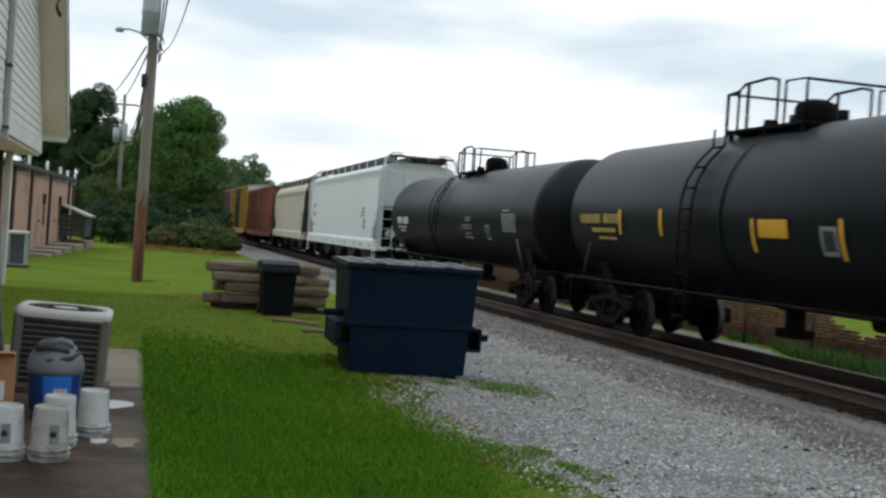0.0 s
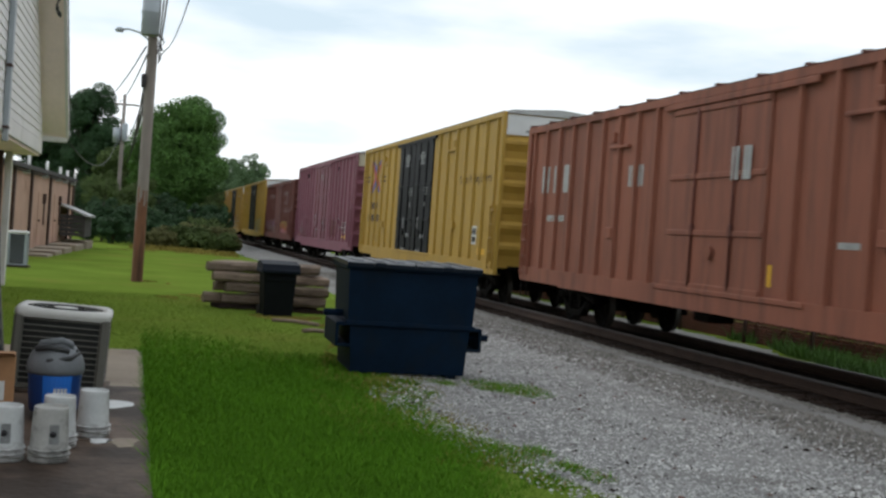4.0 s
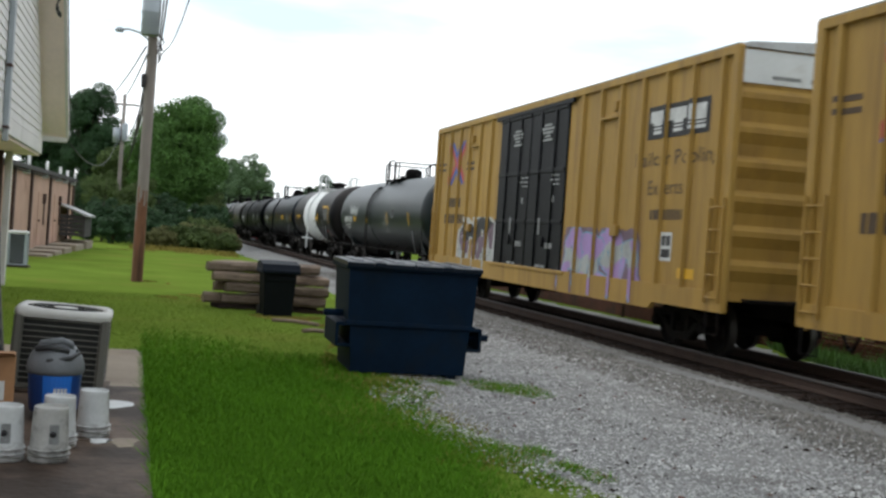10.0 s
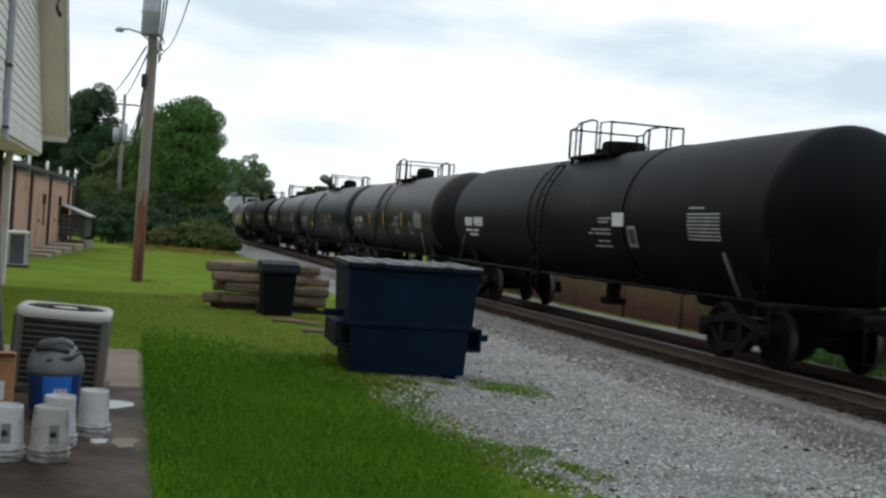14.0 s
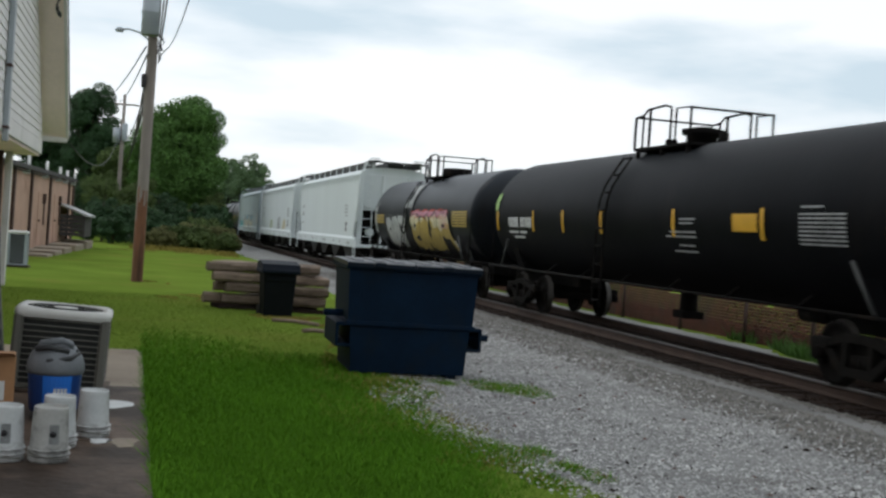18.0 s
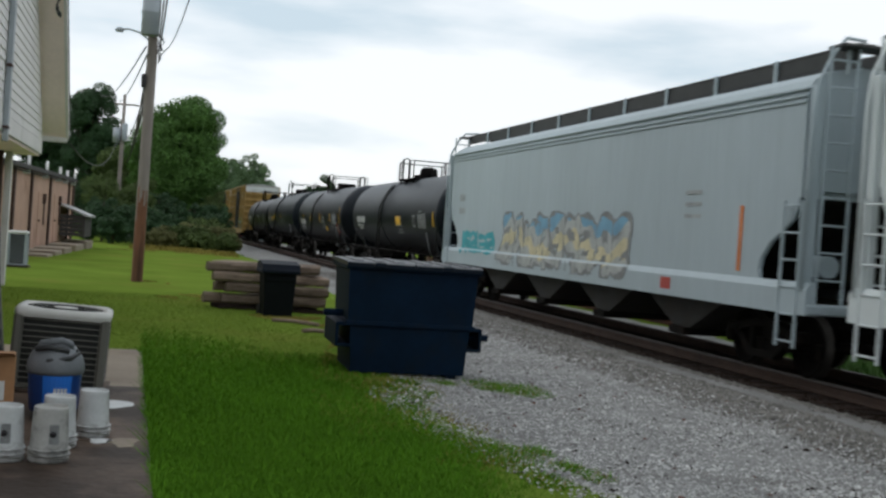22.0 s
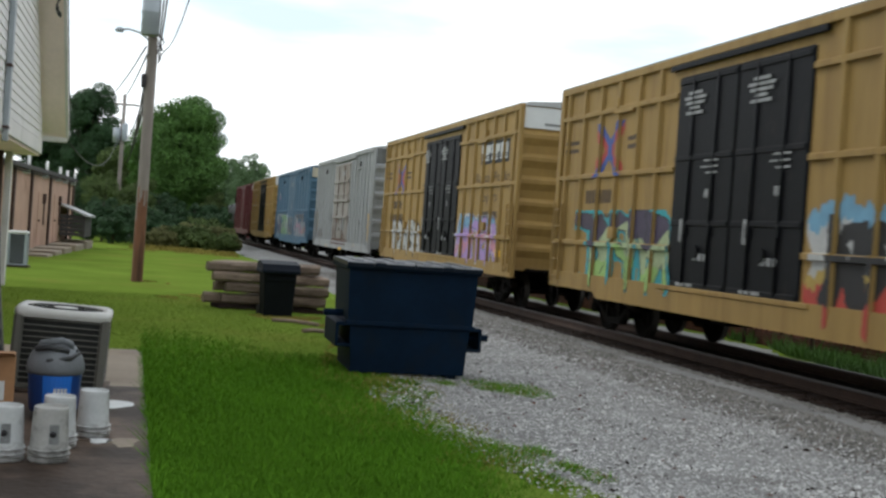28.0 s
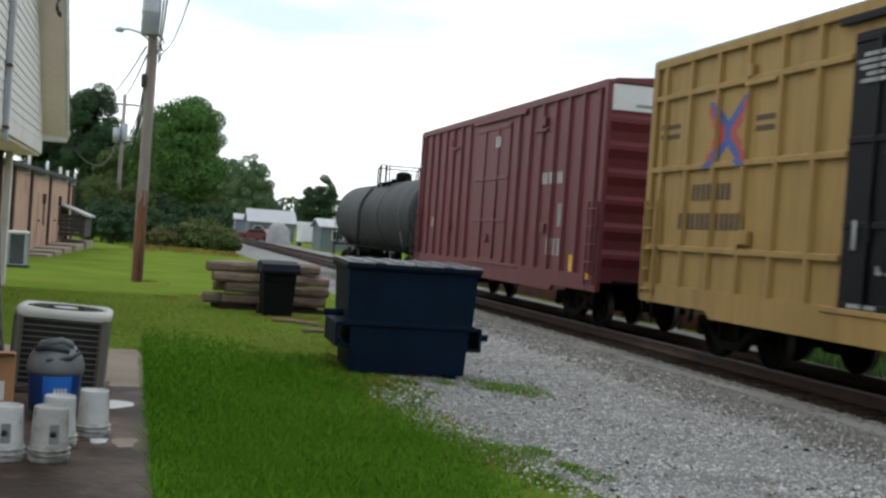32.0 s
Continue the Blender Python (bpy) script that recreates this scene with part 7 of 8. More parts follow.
marks(b, "reporting_mark", words(17.75, 2.34, 0.2, (0.42,), 0) + words(17.7, 1.85, 0.18, (0.42,), 0) + words(16.6, 1.82, 0.18, (0.5,), 0) + words(15.35, 2.32, 0.05, (0.3,), 0) + words(15.38, 2.2, 0.08, (0.24,), 0) +
      words(14.1, 1.2, 0.06, (0.3,), 0) + words(17.6, 1.12, 0.04, (0.6,), 0) + words(4.0, 2.1, 0.1, (0.18,), 0) + words(3.0, 1.75, 0.06, (0.8,), 0) + words(1.6, 2.2, 0.16, (0.3,), 0), ["stencil_pale"])
marks(b, "label_plate", [(16.6, 16.98, 2.26, 2.52, 0)], ["stencil_black"], "black square plate")
marks(b, "label_plate", [(17.5, 18.2, 1.3, 1.33, 0), (17.5, 18.2, 1.22, 1.25, 0)], ["reflect_yellow"])
for px_, pz_, pw_, ph_, colour in ((15.3, 0.95, 0.85, 0.75, "rust_brown"), (16.35, 1.2, 0.75, 0.55, "stencil_grey"), (14.0, 1.55, 0.9, 0.6, "maroon"), (13.9, 0.95, 1.2, 0.35, "southern"), (11.8, 0.95, 0.8, 0.5, "maroon"), (10.2, 0.95, 0.5, 0.7, "southern")):
    raster_paint(b[0], "scuff", px_, px_ + pw_, pz_, pz_ + ph_, blot_pick(px_, pz_, pw_, ph_), [colour], b[1], b[2], "ragged scuff", 0.024)
consolidated(b, 2.2, 1.55)
marks(b, "label_plate", [(2.0, 2.7, 1.28, 1.44, 0)], ["reflect_yellow"])
tag(b, 4.6, 6.8, 1.2, 2.3, 2, ["southern", "magenta", "southern"], "faint dark sprayed scrawl", 0.05)
b = add(boxcar("rust-brown boxcar with faded white lettering", 15.7, 4.5, "southern", 146.2, (6.5, 9.8), 6, 7, door_paint="southern", leaves=1, roof_paint="southern", door_h=(1.12, 4.2), sill=0.8, plain_door=True))
side_words(b, "SERVES", 4.85, 3.06, 0.42, "p_silver", 1.25)
side_words(b, "THE SOUTH", 5.3, 2.5, 0.42, "p_silver", 1.25)
marks(b, "lettering", words(2.9, 3.6, 0.28, (1.9,), 0) + words(10.4, 3.5, 0.36, (3.9,), 0) +
      words(10.8, 3.0, 0.16, (0.5, 0.6), 0) + words(10.6, 2.7, 0.12, (0.8, 0.3), 0), ["p_silver"])
tag(b, 2.6, 6.6, 1.1, 2.0, 5, ["p_pink", "p_orange", "p_gold", "p_black", "p_gold"], "sprayed lettering in salmon and gold", 0.14)
tag(b, 10.0, 15.0, 1.1, 2.1, 5, ["p_silver", "p_lilac", "southern", "p_silver"], "faded sprayed lettering", 0.07)
tag(b, 0.9, 2.3, 2.2, 3.5, 1, ["southern", "southern", "p_silver"], "white scrawl", 0.04)
b, L = yellow_sixty(163.5, "yellow boxcar with teal graffiti and black doors", 18.9, fresh=True)
add(b), yellow_common(b, L, block=False)
marks(b, "faded_lettering", [(2.35, 3.4, 4.1, 4.3, 0), (2.8, 3.15, 3.62, 3.95, 0), (1.65, 2.1, 3.66, 4.26, 1)], ["rust_brown", "orange_brown"])
tag(b, 3.3, 6.5, 0.95, 2.15, 3, ["p_sky", "p_teal", "p_teal", "p_teal", "p_teal"], "teal sprayed blot of lettering", 0.2)
b, L = yellow_sixty(184.9, "yellow boxcar with red and white graffiti", 19.0)
add(b), yellow_common(b, L)
tag(b, 2.7, 7.1, 0.9, 2.45, 5, ["p_silver", "p_white", "p_silver", "p_red", "p_silver", "p_black"], "large red, orange and white sprayed lettering", 0.17)
tag(b, 12.6, 16.5, 1.0, 2.35, 4, ["p_black", "p_silver", "p_black", "p_white", "p_white"], "black and white sprayed lettering", 0.13)
b, L = yellow_sixty(206.0, "yellow boxcar with lilac graffiti", 19.0)
add(b), yellow_common(b, L)
tag(b, 3.2, 7.5, 0.72, 2.1, 4, ["p_lilac", "p_silver", "p_lilac", "p_mauve", "p_sky"], "lilac and pale blue sprayed lettering", 0.17, spread=0.2)
tag(b, 12.2, 16.1, 0.72, 2.3, 4, ["p_silver", "p_mauve", "p_black", "p_white", "p_black"], "mauve and black sprayed lettering edged in white", 0.13, spread=0.17)
# the long row of tanks
t = add(tank_car("glossy green-black tank car with yellow markers", 15.9, 1.47, 2.47, "tank_green", 227.2, seam=(0.56,), rail_round=False, dome="drum"))
tank_marks(t, 15.9, plate=False, bars=(1.7, 5.4, 9.5), sign=(4.2, 2.25), yellow=((12.0, 2.1, 0.5, 0.2),))
tag(t, 11.4, 13.6, 2.25, 2.95, 3, ["p_silver", "tank_green", "p_silver"], "grey scrawl", 0.04)
t = add(tank_car("black tank car with a wide white centre band", 13.5, 1.5, 2.45, "tank_brown", 246.5, band=(4.75, 9.4), seam=(), walk_paint="white_paint", dome="cup", platform=1.75))
tank_marks(t, 13.5, "stencil_brown", plate=False, yellow=((4.0, 2.12, 0.72, 0.18), (10.6, 2.2, 1.6, 0.14), (0.6, 2.72, 1.75, 0.1)), bars=(3.7,), sign=(2.3, 1.7))
marks(t, "reflector", [(0.3, 0.42, 1.95, 2.72, 0)], ["reflect_yellow"])
marks(t, "stencil_bar", [(0.68, 1.88, 2.58 - 0.075 * k, 2.615 - 0.075 * k, 0) for k in range(7)], ["stencil_dim"])
marks(t, "hazard_placard", [(1.2, 1.46, 1.28, 1.62, 0), (1.26, 1.4, 1.38, 1.52, 1)], ["p_red", "stencil_white"])
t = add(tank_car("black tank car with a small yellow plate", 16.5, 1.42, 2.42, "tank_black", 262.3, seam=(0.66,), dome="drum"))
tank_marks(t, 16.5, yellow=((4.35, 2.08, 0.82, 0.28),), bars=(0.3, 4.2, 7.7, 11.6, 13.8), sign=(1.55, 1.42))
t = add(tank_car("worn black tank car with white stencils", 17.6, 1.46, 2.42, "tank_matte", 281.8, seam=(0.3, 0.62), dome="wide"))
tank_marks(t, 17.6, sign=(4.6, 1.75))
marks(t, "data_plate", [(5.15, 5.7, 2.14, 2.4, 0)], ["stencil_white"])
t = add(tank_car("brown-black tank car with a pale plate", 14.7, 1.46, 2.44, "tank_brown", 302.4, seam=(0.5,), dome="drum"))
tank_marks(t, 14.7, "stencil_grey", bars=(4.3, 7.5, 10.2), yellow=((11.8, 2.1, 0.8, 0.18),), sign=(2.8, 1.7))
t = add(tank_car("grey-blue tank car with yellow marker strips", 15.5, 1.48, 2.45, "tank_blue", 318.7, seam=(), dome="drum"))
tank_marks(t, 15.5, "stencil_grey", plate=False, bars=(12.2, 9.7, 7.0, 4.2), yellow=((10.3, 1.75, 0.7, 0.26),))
t = add(tank_car("black tank car with a painted sheen along its top", 16.1, 1.42, 2.42, "tank_top_sheen", 336.5, seam=(0.55,), dome="wide"))
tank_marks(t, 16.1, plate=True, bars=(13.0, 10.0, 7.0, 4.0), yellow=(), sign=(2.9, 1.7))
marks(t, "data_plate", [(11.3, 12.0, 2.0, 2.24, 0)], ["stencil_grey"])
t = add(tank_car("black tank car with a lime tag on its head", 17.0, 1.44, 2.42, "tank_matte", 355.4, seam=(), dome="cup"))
tank_marks(t, 17.0, bars=(0.3, 3.4, 6.4, 9.7, 11.9, 13.9, 16.7), yellow=((3.6, 2.1, 0.75, 0.28),))
tag(t, 16.75, 17.0, 2.4, 3.0, 1, ["p_green", "tank_matte", "p_green"], "lime scrawl", 0.06)
t = add(tank_car("black tank car covered with graffiti", 13.9, 1.44, 2.4, "tank_black", 374.9, seam=(0.52,), dome="wide"))
tag(t, 2.18, 7.72, 1.2, 2.5, 4, ["p_gold", "p_gold", "faint_gold", "p_black", "p_black"], "gold sprayed lettering on black", 0.16)
tag(t, 8.12, 11.80, 1.2, 2.4, 3, ["p_white", "p_white", "p_silver", "p_black", "p_black"], "white sprayed lettering", 0.15)
tag(t, 2.43, 7.47, 2.25, 2.55, 6, ["p_pink", "p_red", "p_pink"], "pink sprayed edge over the gold lettering", 0.05)
for zz in (2.02, 2.1, 2.18, 2.26, 2.34, 2.42):
    marks(t, "stencil_bar", [(0.28, 1.94, zz, zz + 0.05, 0)], ["p_gold"])
for zz in (2.06, 2.18, 2.3):
    marks(t, "stencil_bar", [(11.9, 13.7, zz, zz + 0.08, 0)], ["p_gold"])
marks(t, "paint_patch", [(2.51, 3.43, 1.95, 2.5, 0)], ["p_pink"])
tag(t, 7.27, 8.67, 2.55, 3.5, 1, ["p_silver", "p_white", "tank_black", "p_silver"], "silver scrawl over the top", 0.08)
tag(t, 13.2, 13.85, 1.6, 3.1, 1, ["p_silver", "tank_black", "p_silver"], "silver scrawl near the head", 0.05)
marks(t, "hazard_placard", [(2.0, 2.25, 1.3, 1.6, 0)], ["stencil_white"])
# three grey hoppers
h = add(covered_hopper("pale grey covered hopper car with open end frames", 19.8, 4.72, "hopper_white", 391.6, "hopper_white"))
marks(h, "reporting_mark", words(17.4, 2.75, 0.2, (0.6,), 0) + words(17.35, 2.35, 0.2, (0.7,), 0) + words(17.3, 1.9, 0.1, (0.4, 0.3), 0) + words(3.0, 2.75, 0.07, (0.9,), 0) + words(3.0, 2.6, 0.07, (0.8,), 0) +
      words(3.0, 2.45, 0.07, (0.9,), 0) + words(3.0, 2.3, 0.07, (0.6,), 0), ["stencil_pale"])
consolidated(h, 3.0, 1.6)
marks(h, "sill_mark", [(p, p + 0.2, 1.08, 1.2, k % 3 % 2) for k, p in enumerate((1.6, 2.1, 4.2, 5.9, 8.6, 9.3, 11.5, 13.0, 15.6, 17.9))], ["stencil_grey", "rust_brown"])
h = add(covered_hopper("off-white covered hopper car with pale yellow scrawls", 20.4, 4.72, "hopper_white", 413.4, "hopper_white"))
tag(h, 11.4, 13.6, 1.35, 2.15, 2, ["faint_green", "hopper_white", "faint_green"], "faint green scrawl", 0.05)
tag(h, 7.0, 9.0, 1.3, 2.35, 2, ["stencil_pale", "hopper_white", "stencil_grey"], "dark grey sprayed letters", 0.06)
tag(h, 4.2, 6.1, 1.4, 2.15, 2, ["faint_gold", "faint_gold", "faint_gold"], "faint yellow scrawl", 0.05)
marks(h, "reporting_mark", words(17.9, 2.75, 0.2, (0.6,), 0) + words(17.85, 2.35, 0.2, (0.7,), 0) + sum([words(2.5, 2.75 - 0.1 * q, 0.05, (1.15,), 0) for q in range(6)], []), ["stencil_pale"])
consolidated(h, 2.9, 1.6)
marks(h, "sill_mark", [(p, p + 0.2, 1.08, 1.2, k % 3 % 2) for k, p in enumerate((1.1, 1.5, 2.9, 4.6, 6.3, 9.9, 12.0, 14.6, 17.0, 19.0))], ["stencil_grey", "rust_brown"])
h = add(covered_hopper("cool grey covered hopper car with blue graffiti", 19.9, 4.75, "hopper_cool", 434.7, "hopper_cool", bays=4))
tag(h, 6.0, 14.4, 1.1, 2.45, 9, ["p_silver", "faint_gold", "p_silver", "p_sky", "stencil_grey", "stencil_grey"], "blue, buff and grey sprayed lettering", 0.12)
tag(h, 14.4, 18.2, 1.2, 2.0, 4, ["p_teal", "hopper_cool", "p_teal"], "pale green sprayed scrawl", 0.06)
marks(h, "reporting_mark", words(17.9, 2.75, 0.18, (0.55,), 0) + words(17.85, 2.4, 0.18, (0.6,), 0) + words(3.4, 2.7, 0.07, (0.6,), 0) + words(3.4, 2.5, 0.07, (0.6,), 0) + words(3.4, 2.3, 0.07, (0.6,), 0), ["stencil_pale"])
marks(h, "stripe", [(2.0, 2.12, 1.5, 2.5, 0)], ["p_orange"])
marks(h, "sill_badge", [(4.2, 4.6, 1.08, 1.28, 0)], ["p_red"])
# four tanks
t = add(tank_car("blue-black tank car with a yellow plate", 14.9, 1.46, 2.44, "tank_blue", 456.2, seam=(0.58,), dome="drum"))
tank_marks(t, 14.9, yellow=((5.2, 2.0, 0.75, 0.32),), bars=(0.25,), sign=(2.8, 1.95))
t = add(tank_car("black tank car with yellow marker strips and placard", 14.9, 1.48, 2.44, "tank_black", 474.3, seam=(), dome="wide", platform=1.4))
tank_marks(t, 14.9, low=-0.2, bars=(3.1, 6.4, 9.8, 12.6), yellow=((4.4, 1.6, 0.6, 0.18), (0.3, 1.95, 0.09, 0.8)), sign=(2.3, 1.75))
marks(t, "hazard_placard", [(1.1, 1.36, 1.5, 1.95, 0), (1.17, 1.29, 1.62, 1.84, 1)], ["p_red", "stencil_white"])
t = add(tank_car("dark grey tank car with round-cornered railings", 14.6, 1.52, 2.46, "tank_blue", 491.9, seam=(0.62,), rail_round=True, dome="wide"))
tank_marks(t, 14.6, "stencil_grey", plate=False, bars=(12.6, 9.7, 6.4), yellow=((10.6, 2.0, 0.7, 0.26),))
t = add(tank_car("dark brown tank car with a painted sheen along its top", 15.2, 1.4, 2.4, "tank_top_sheen", 508.8, seam=(0.6,), dome="drum"))
tank_marks(t, 15.2, sign=(2.6, 1.8))
marks(t, "data_plate", [(6.0, 6.35, 2.1, 2.38, 0)], ["stencil_white"])
# boxcars at the end
b, L = yellow_fifty(526.9, "weathered yellow boxcar with an emblem", 16.9)
add(b), yellow_common(b, L)
tag(b, 0.8, 5.4, 1.1, 2.3, 4, ["p_teal", "p_green", "yellow", "p_teal"], "teal sprayed lettering", 0.12)
b, L = yellow_fifty(546.3, "yellow boxcar with a big block-letter graffiti", 15.6)
add(b), yellow_common(b, L)
raster_paint(b[0], "graffiti", 1.3, 5.6, 0.75, 2.75, banded_pick(1.3, 5.6, 0.8, 2.65), ["p_red", "p_gold", "p_white", "p_sky", "p_black"], b[1], b[2], "blue, white, gold and red bands under black strokes", 0.026)
tag(b, 9.6, 14.4, 0.9, 2.45, 5, ["p_green", "faint_green", "p_plum", "p_teal", "p_black"], "green, plum and teal sprayed lettering", 0.14, spread=0.14)
b, L = yellow_fifty(564.7, "yellow boxcar with lilac and white graffiti", 16.2)
add(b), yellow_common(b, L)
tag(b, 1.4, 5.6, 1.0, 2.4, 5, ["p_lilac", "p_pink", "p_lilac", "p_sky", "p_white", "p_blue"], "lilac and white sprayed lettering", 0.15)
tag(b, 9.9, 14.6, 0.95, 2.2, 5, ["p_white", "p_white", "p_black", "p_black"], "black and white sprayed lettering", 0.1)
b = add(boxcar("weathered grey boxcar with a rust-streaked door", 15.4, 5.08, "grey_car", 583.2, (5.6, 9.6), 7, 7, door_paint="grey_door", leaves=1, roof_paint="galv", deep=False))
marks(b, "label_plate", [(0.35, 0.55, 1.3, 2.4, 0), (14.85, 15.0, 1.5, 2.5, 0), (3.0, 3.8, 0.98, 1.12, 0), (6.6, 7.4, 0.75, 0.88, 0), (10.6, 11.2, 0.8, 0.92, 0), (13.5, 13.9, 1.02, 1.12, 0)], ["reflect_yellow"])
marks(b, "data_plate", [(1.2, 1.75, 1.7, 2.1, 0), (9.9, 10.5, 2.0, 2.45, 0), (6.3, 7.0, 1.7, 2.3, 0)], ["stencil_grey"])
raster_paint(b[0], "rust", 5.3, 9.8, 1.0, 3.2, rust_pick(5.65, 9.55, 1.12), ["rust_brown", "southern"], b[1], b[2], "rust along the door's lower edge", 0.024)
for px_, pz_, pw_, ph_ in ((8.9, 1.25, 0.5, 0.7), (6.0, 1.15, 0.6, 0.45), (7.6, 1.9, 0.4, 0.35), (12.9, 1.15, 0.8, 0.5), (10.4, 1.2, 0.4, 0.4)):
    raster_paint(b[0], "rust_patch", px_, px_ + pw_, pz_, pz_ + ph_, blot_pick(px_, pz_, pw_, ph_), ["rust_brown"], b[1], b[2], "ragged rust patch", 0.024)
for zb in (2.26, 3.02, 3.9):
    bar = MB()
    bar.cbox(-1.64, -1.6, 5.6 - b[2] / 2, 9.6 - b[2] / 2, zb - 0.06, zb + 0.06, 0.012)
    part("door_beam", bar, M["grey_door"], b[0])
marks(b, "door_stencil", words(6.6, 4.32, 0.05, (0.7,), 0) + words(6.6, 4.24, 0.05, (0.75,), 0) + words(6.6, 4.16, 0.05, (0.7,), 0) + words(10.2, 2.85, 0.1, (0.18,), 0) + words(11.0, 2.8, 0.35, (0.18,), 0) + words(1.6, 3.1, 0.3, (0.45, 0.45), 0) + words(1.6, 2.65, 0.3, (0.45, 0.45), 0), ["stencil_dim"])
b = add(boxcar("faded blue boxcar with pale graffiti along its foot", 15.7, 5.06, "blue_car", 601.4, (6.2, 9.4), 5, 5, hbars=(2.62,), door_paint="blue_car", leaves=1, roof_paint="blue_car", white_top="cream_paint"))
tag(b, 1.0, 6.1, 0.95, 2.4, 6, ["p_silver", "p_pink", "p_silver", "rust_brown", "p_white", "p_mauve"], "pale pink, brown and grey sprayed lettering", 0.13, spread=0.2)
tag(b, 9.4, 12.6, 0.95, 2.4, 3, ["p_green", "faint_green", "p_green", "p_white", "p_green"], "green sprayed lettering on white", 0.15, spread=0.22)
tag(b, 12.4, 15.5, 0.95, 2.45, 3, ["p_plum", "p_mauve", "p_plum", "p_white", "p_black"], "dark plum sprayed lettering on white", 0.14, spread=0.24)
tag(b, 13.9, 14.9, 3.2, 4.0, 1, ["p_pink", "p_white", "p_silver", "p_white"], "small pink and white tag", 0.09)
tag(b, 6.4, 9.2, 1.2, 2.4, 3, ["p_black", "blue_car", "p_silver"], "dark scrawl on the door", 0.06)
consolidated(b, 2.0, 1.75)
marks(b, "label_plate", [(1.6, 2.0, 1.35, 1.65, 0), (3.4, 3.85, 1.0, 1.14, 0), (5.2, 5.65, 0.85, 0.98, 0), (7.4, 7.8, 1.16, 1.28, 0), (14.0, 14.35, 1.2, 1.5, 0)], ["reflect_yellow"])
marks(b, "door_stencil", words(7.2, 4.28, 0.05, (0.75,), 0) + words(7.2, 4.2, 0.05, (0.8,), 0) + words(7.2, 4.12, 0.05, (0.7,), 0) + words(7.4, 2.75, 0.3, (0.3,), 0), ["stencil_dim"])
b, L = yellow_fifty(619.7, "yellow boxcar with faded red lettering", 15.9)
add(b), yellow_common(b, L, block=False)
marks(b, "faded_lettering", [(1.6, 2.15, 3.8, 4.3, 0), (2.35, 2.9, 3.8, 4.3, 0), (3.1, 3.65, 3.8, 4.3, 0)], ["p_red"])
b = add(boxcar("dark red boxcar with a sliding door", 15.9, 5.06, "maroon", 637.7, (6.3, 9.3), 7, 7, door_paint="maroon", leaves=1, roof_paint="maroon", white_top=True))
marks(b, "lettering", words(2.5, 3.05, 0.28, (0.35, 0.35, 0.4), 0) + words(2.2, 2.1, 0.5, (0.16, 0.16), 0) + words(2.4, 1.45, 0.4, (0.14, 0.14, 0.14), 0) + words(7.0, 4.1, 0.3, (0.5,), 0) +
      words(13.6, 2.0, 0.3, (0.2, 0.2), 0) + words(4.0, 2.0, 0.3, (0.14,), 0), ["p_silver"])
marks(b, "label_plate", [(1.5, 1.75, 1.15, 1.5, 0), (0.4, 0.75, 1.02, 1.16, 0)], ["reflect_yellow"])
t = add(tank_car("weathered grey tank car at the train's end", 15.6, 1.46, 2.42, "tank_grey", 655.6, seam=(0.35, 0.62), dome="drum"))
# ------------------------------------------------------------------ trees and shrubs
def leaf_cloud(rng, blobs, count, size):
    """Small bent leaf clumps spread over the skins and insides of many lobes."""
    tot = sum(b[3] ** 2 for b in blobs)
    vs, fs = [], []
    for (x, y, z, r, sq) in blobs:
        n = max(20, int(count * r * r / tot))
        u = rng.normal(size=(n, 3))
        u /= np.linalg.norm(u, axis=1)[:, None]
        rad = r * (0.55 + 0.5 * rng.random(n) ** 0.5)
        c = u * rad[:, None] * np.array([1, 1, sq]) + np.array([x, y, z])
        a = rng.normal(size=(n, 3))
        a /= np.linalg.norm(a, axis=1)[:, None]
        b = np.cross(a, u + 0.3 * rng.normal(size=(n, 3)))
        b /= np.linalg.norm(b, axis=1)[:, None] + 1e-9
        s = (size * rng.uniform(0.5, 1.3, n))[:, None]
        k = sum(len(q) for q in vs)
        quad = np.stack((c - a * s, c - b * s * 0.6 + u * s * 0.25, c + a * s, c + b * s * 0.6 + u * s * 0.15), axis=1)
        vs.append(quad.reshape(-1, 3))
        fs.append(np.arange(4 * n).reshape(-1, 4) + k)
    return np.concatenate(vs), np.concatenate(fs)


def foliage(name, rng, blobs, count, size, material, parent):
    v, f = leaf_cloud(rng, blobs, count, size)
    me = bpy.data.meshes.new(name)
    me.from_pydata(v.tolist(), [], f.tolist())
    me.materials.append(material)
    ob = new(name, me)
    ob.parent = parent
    return ob


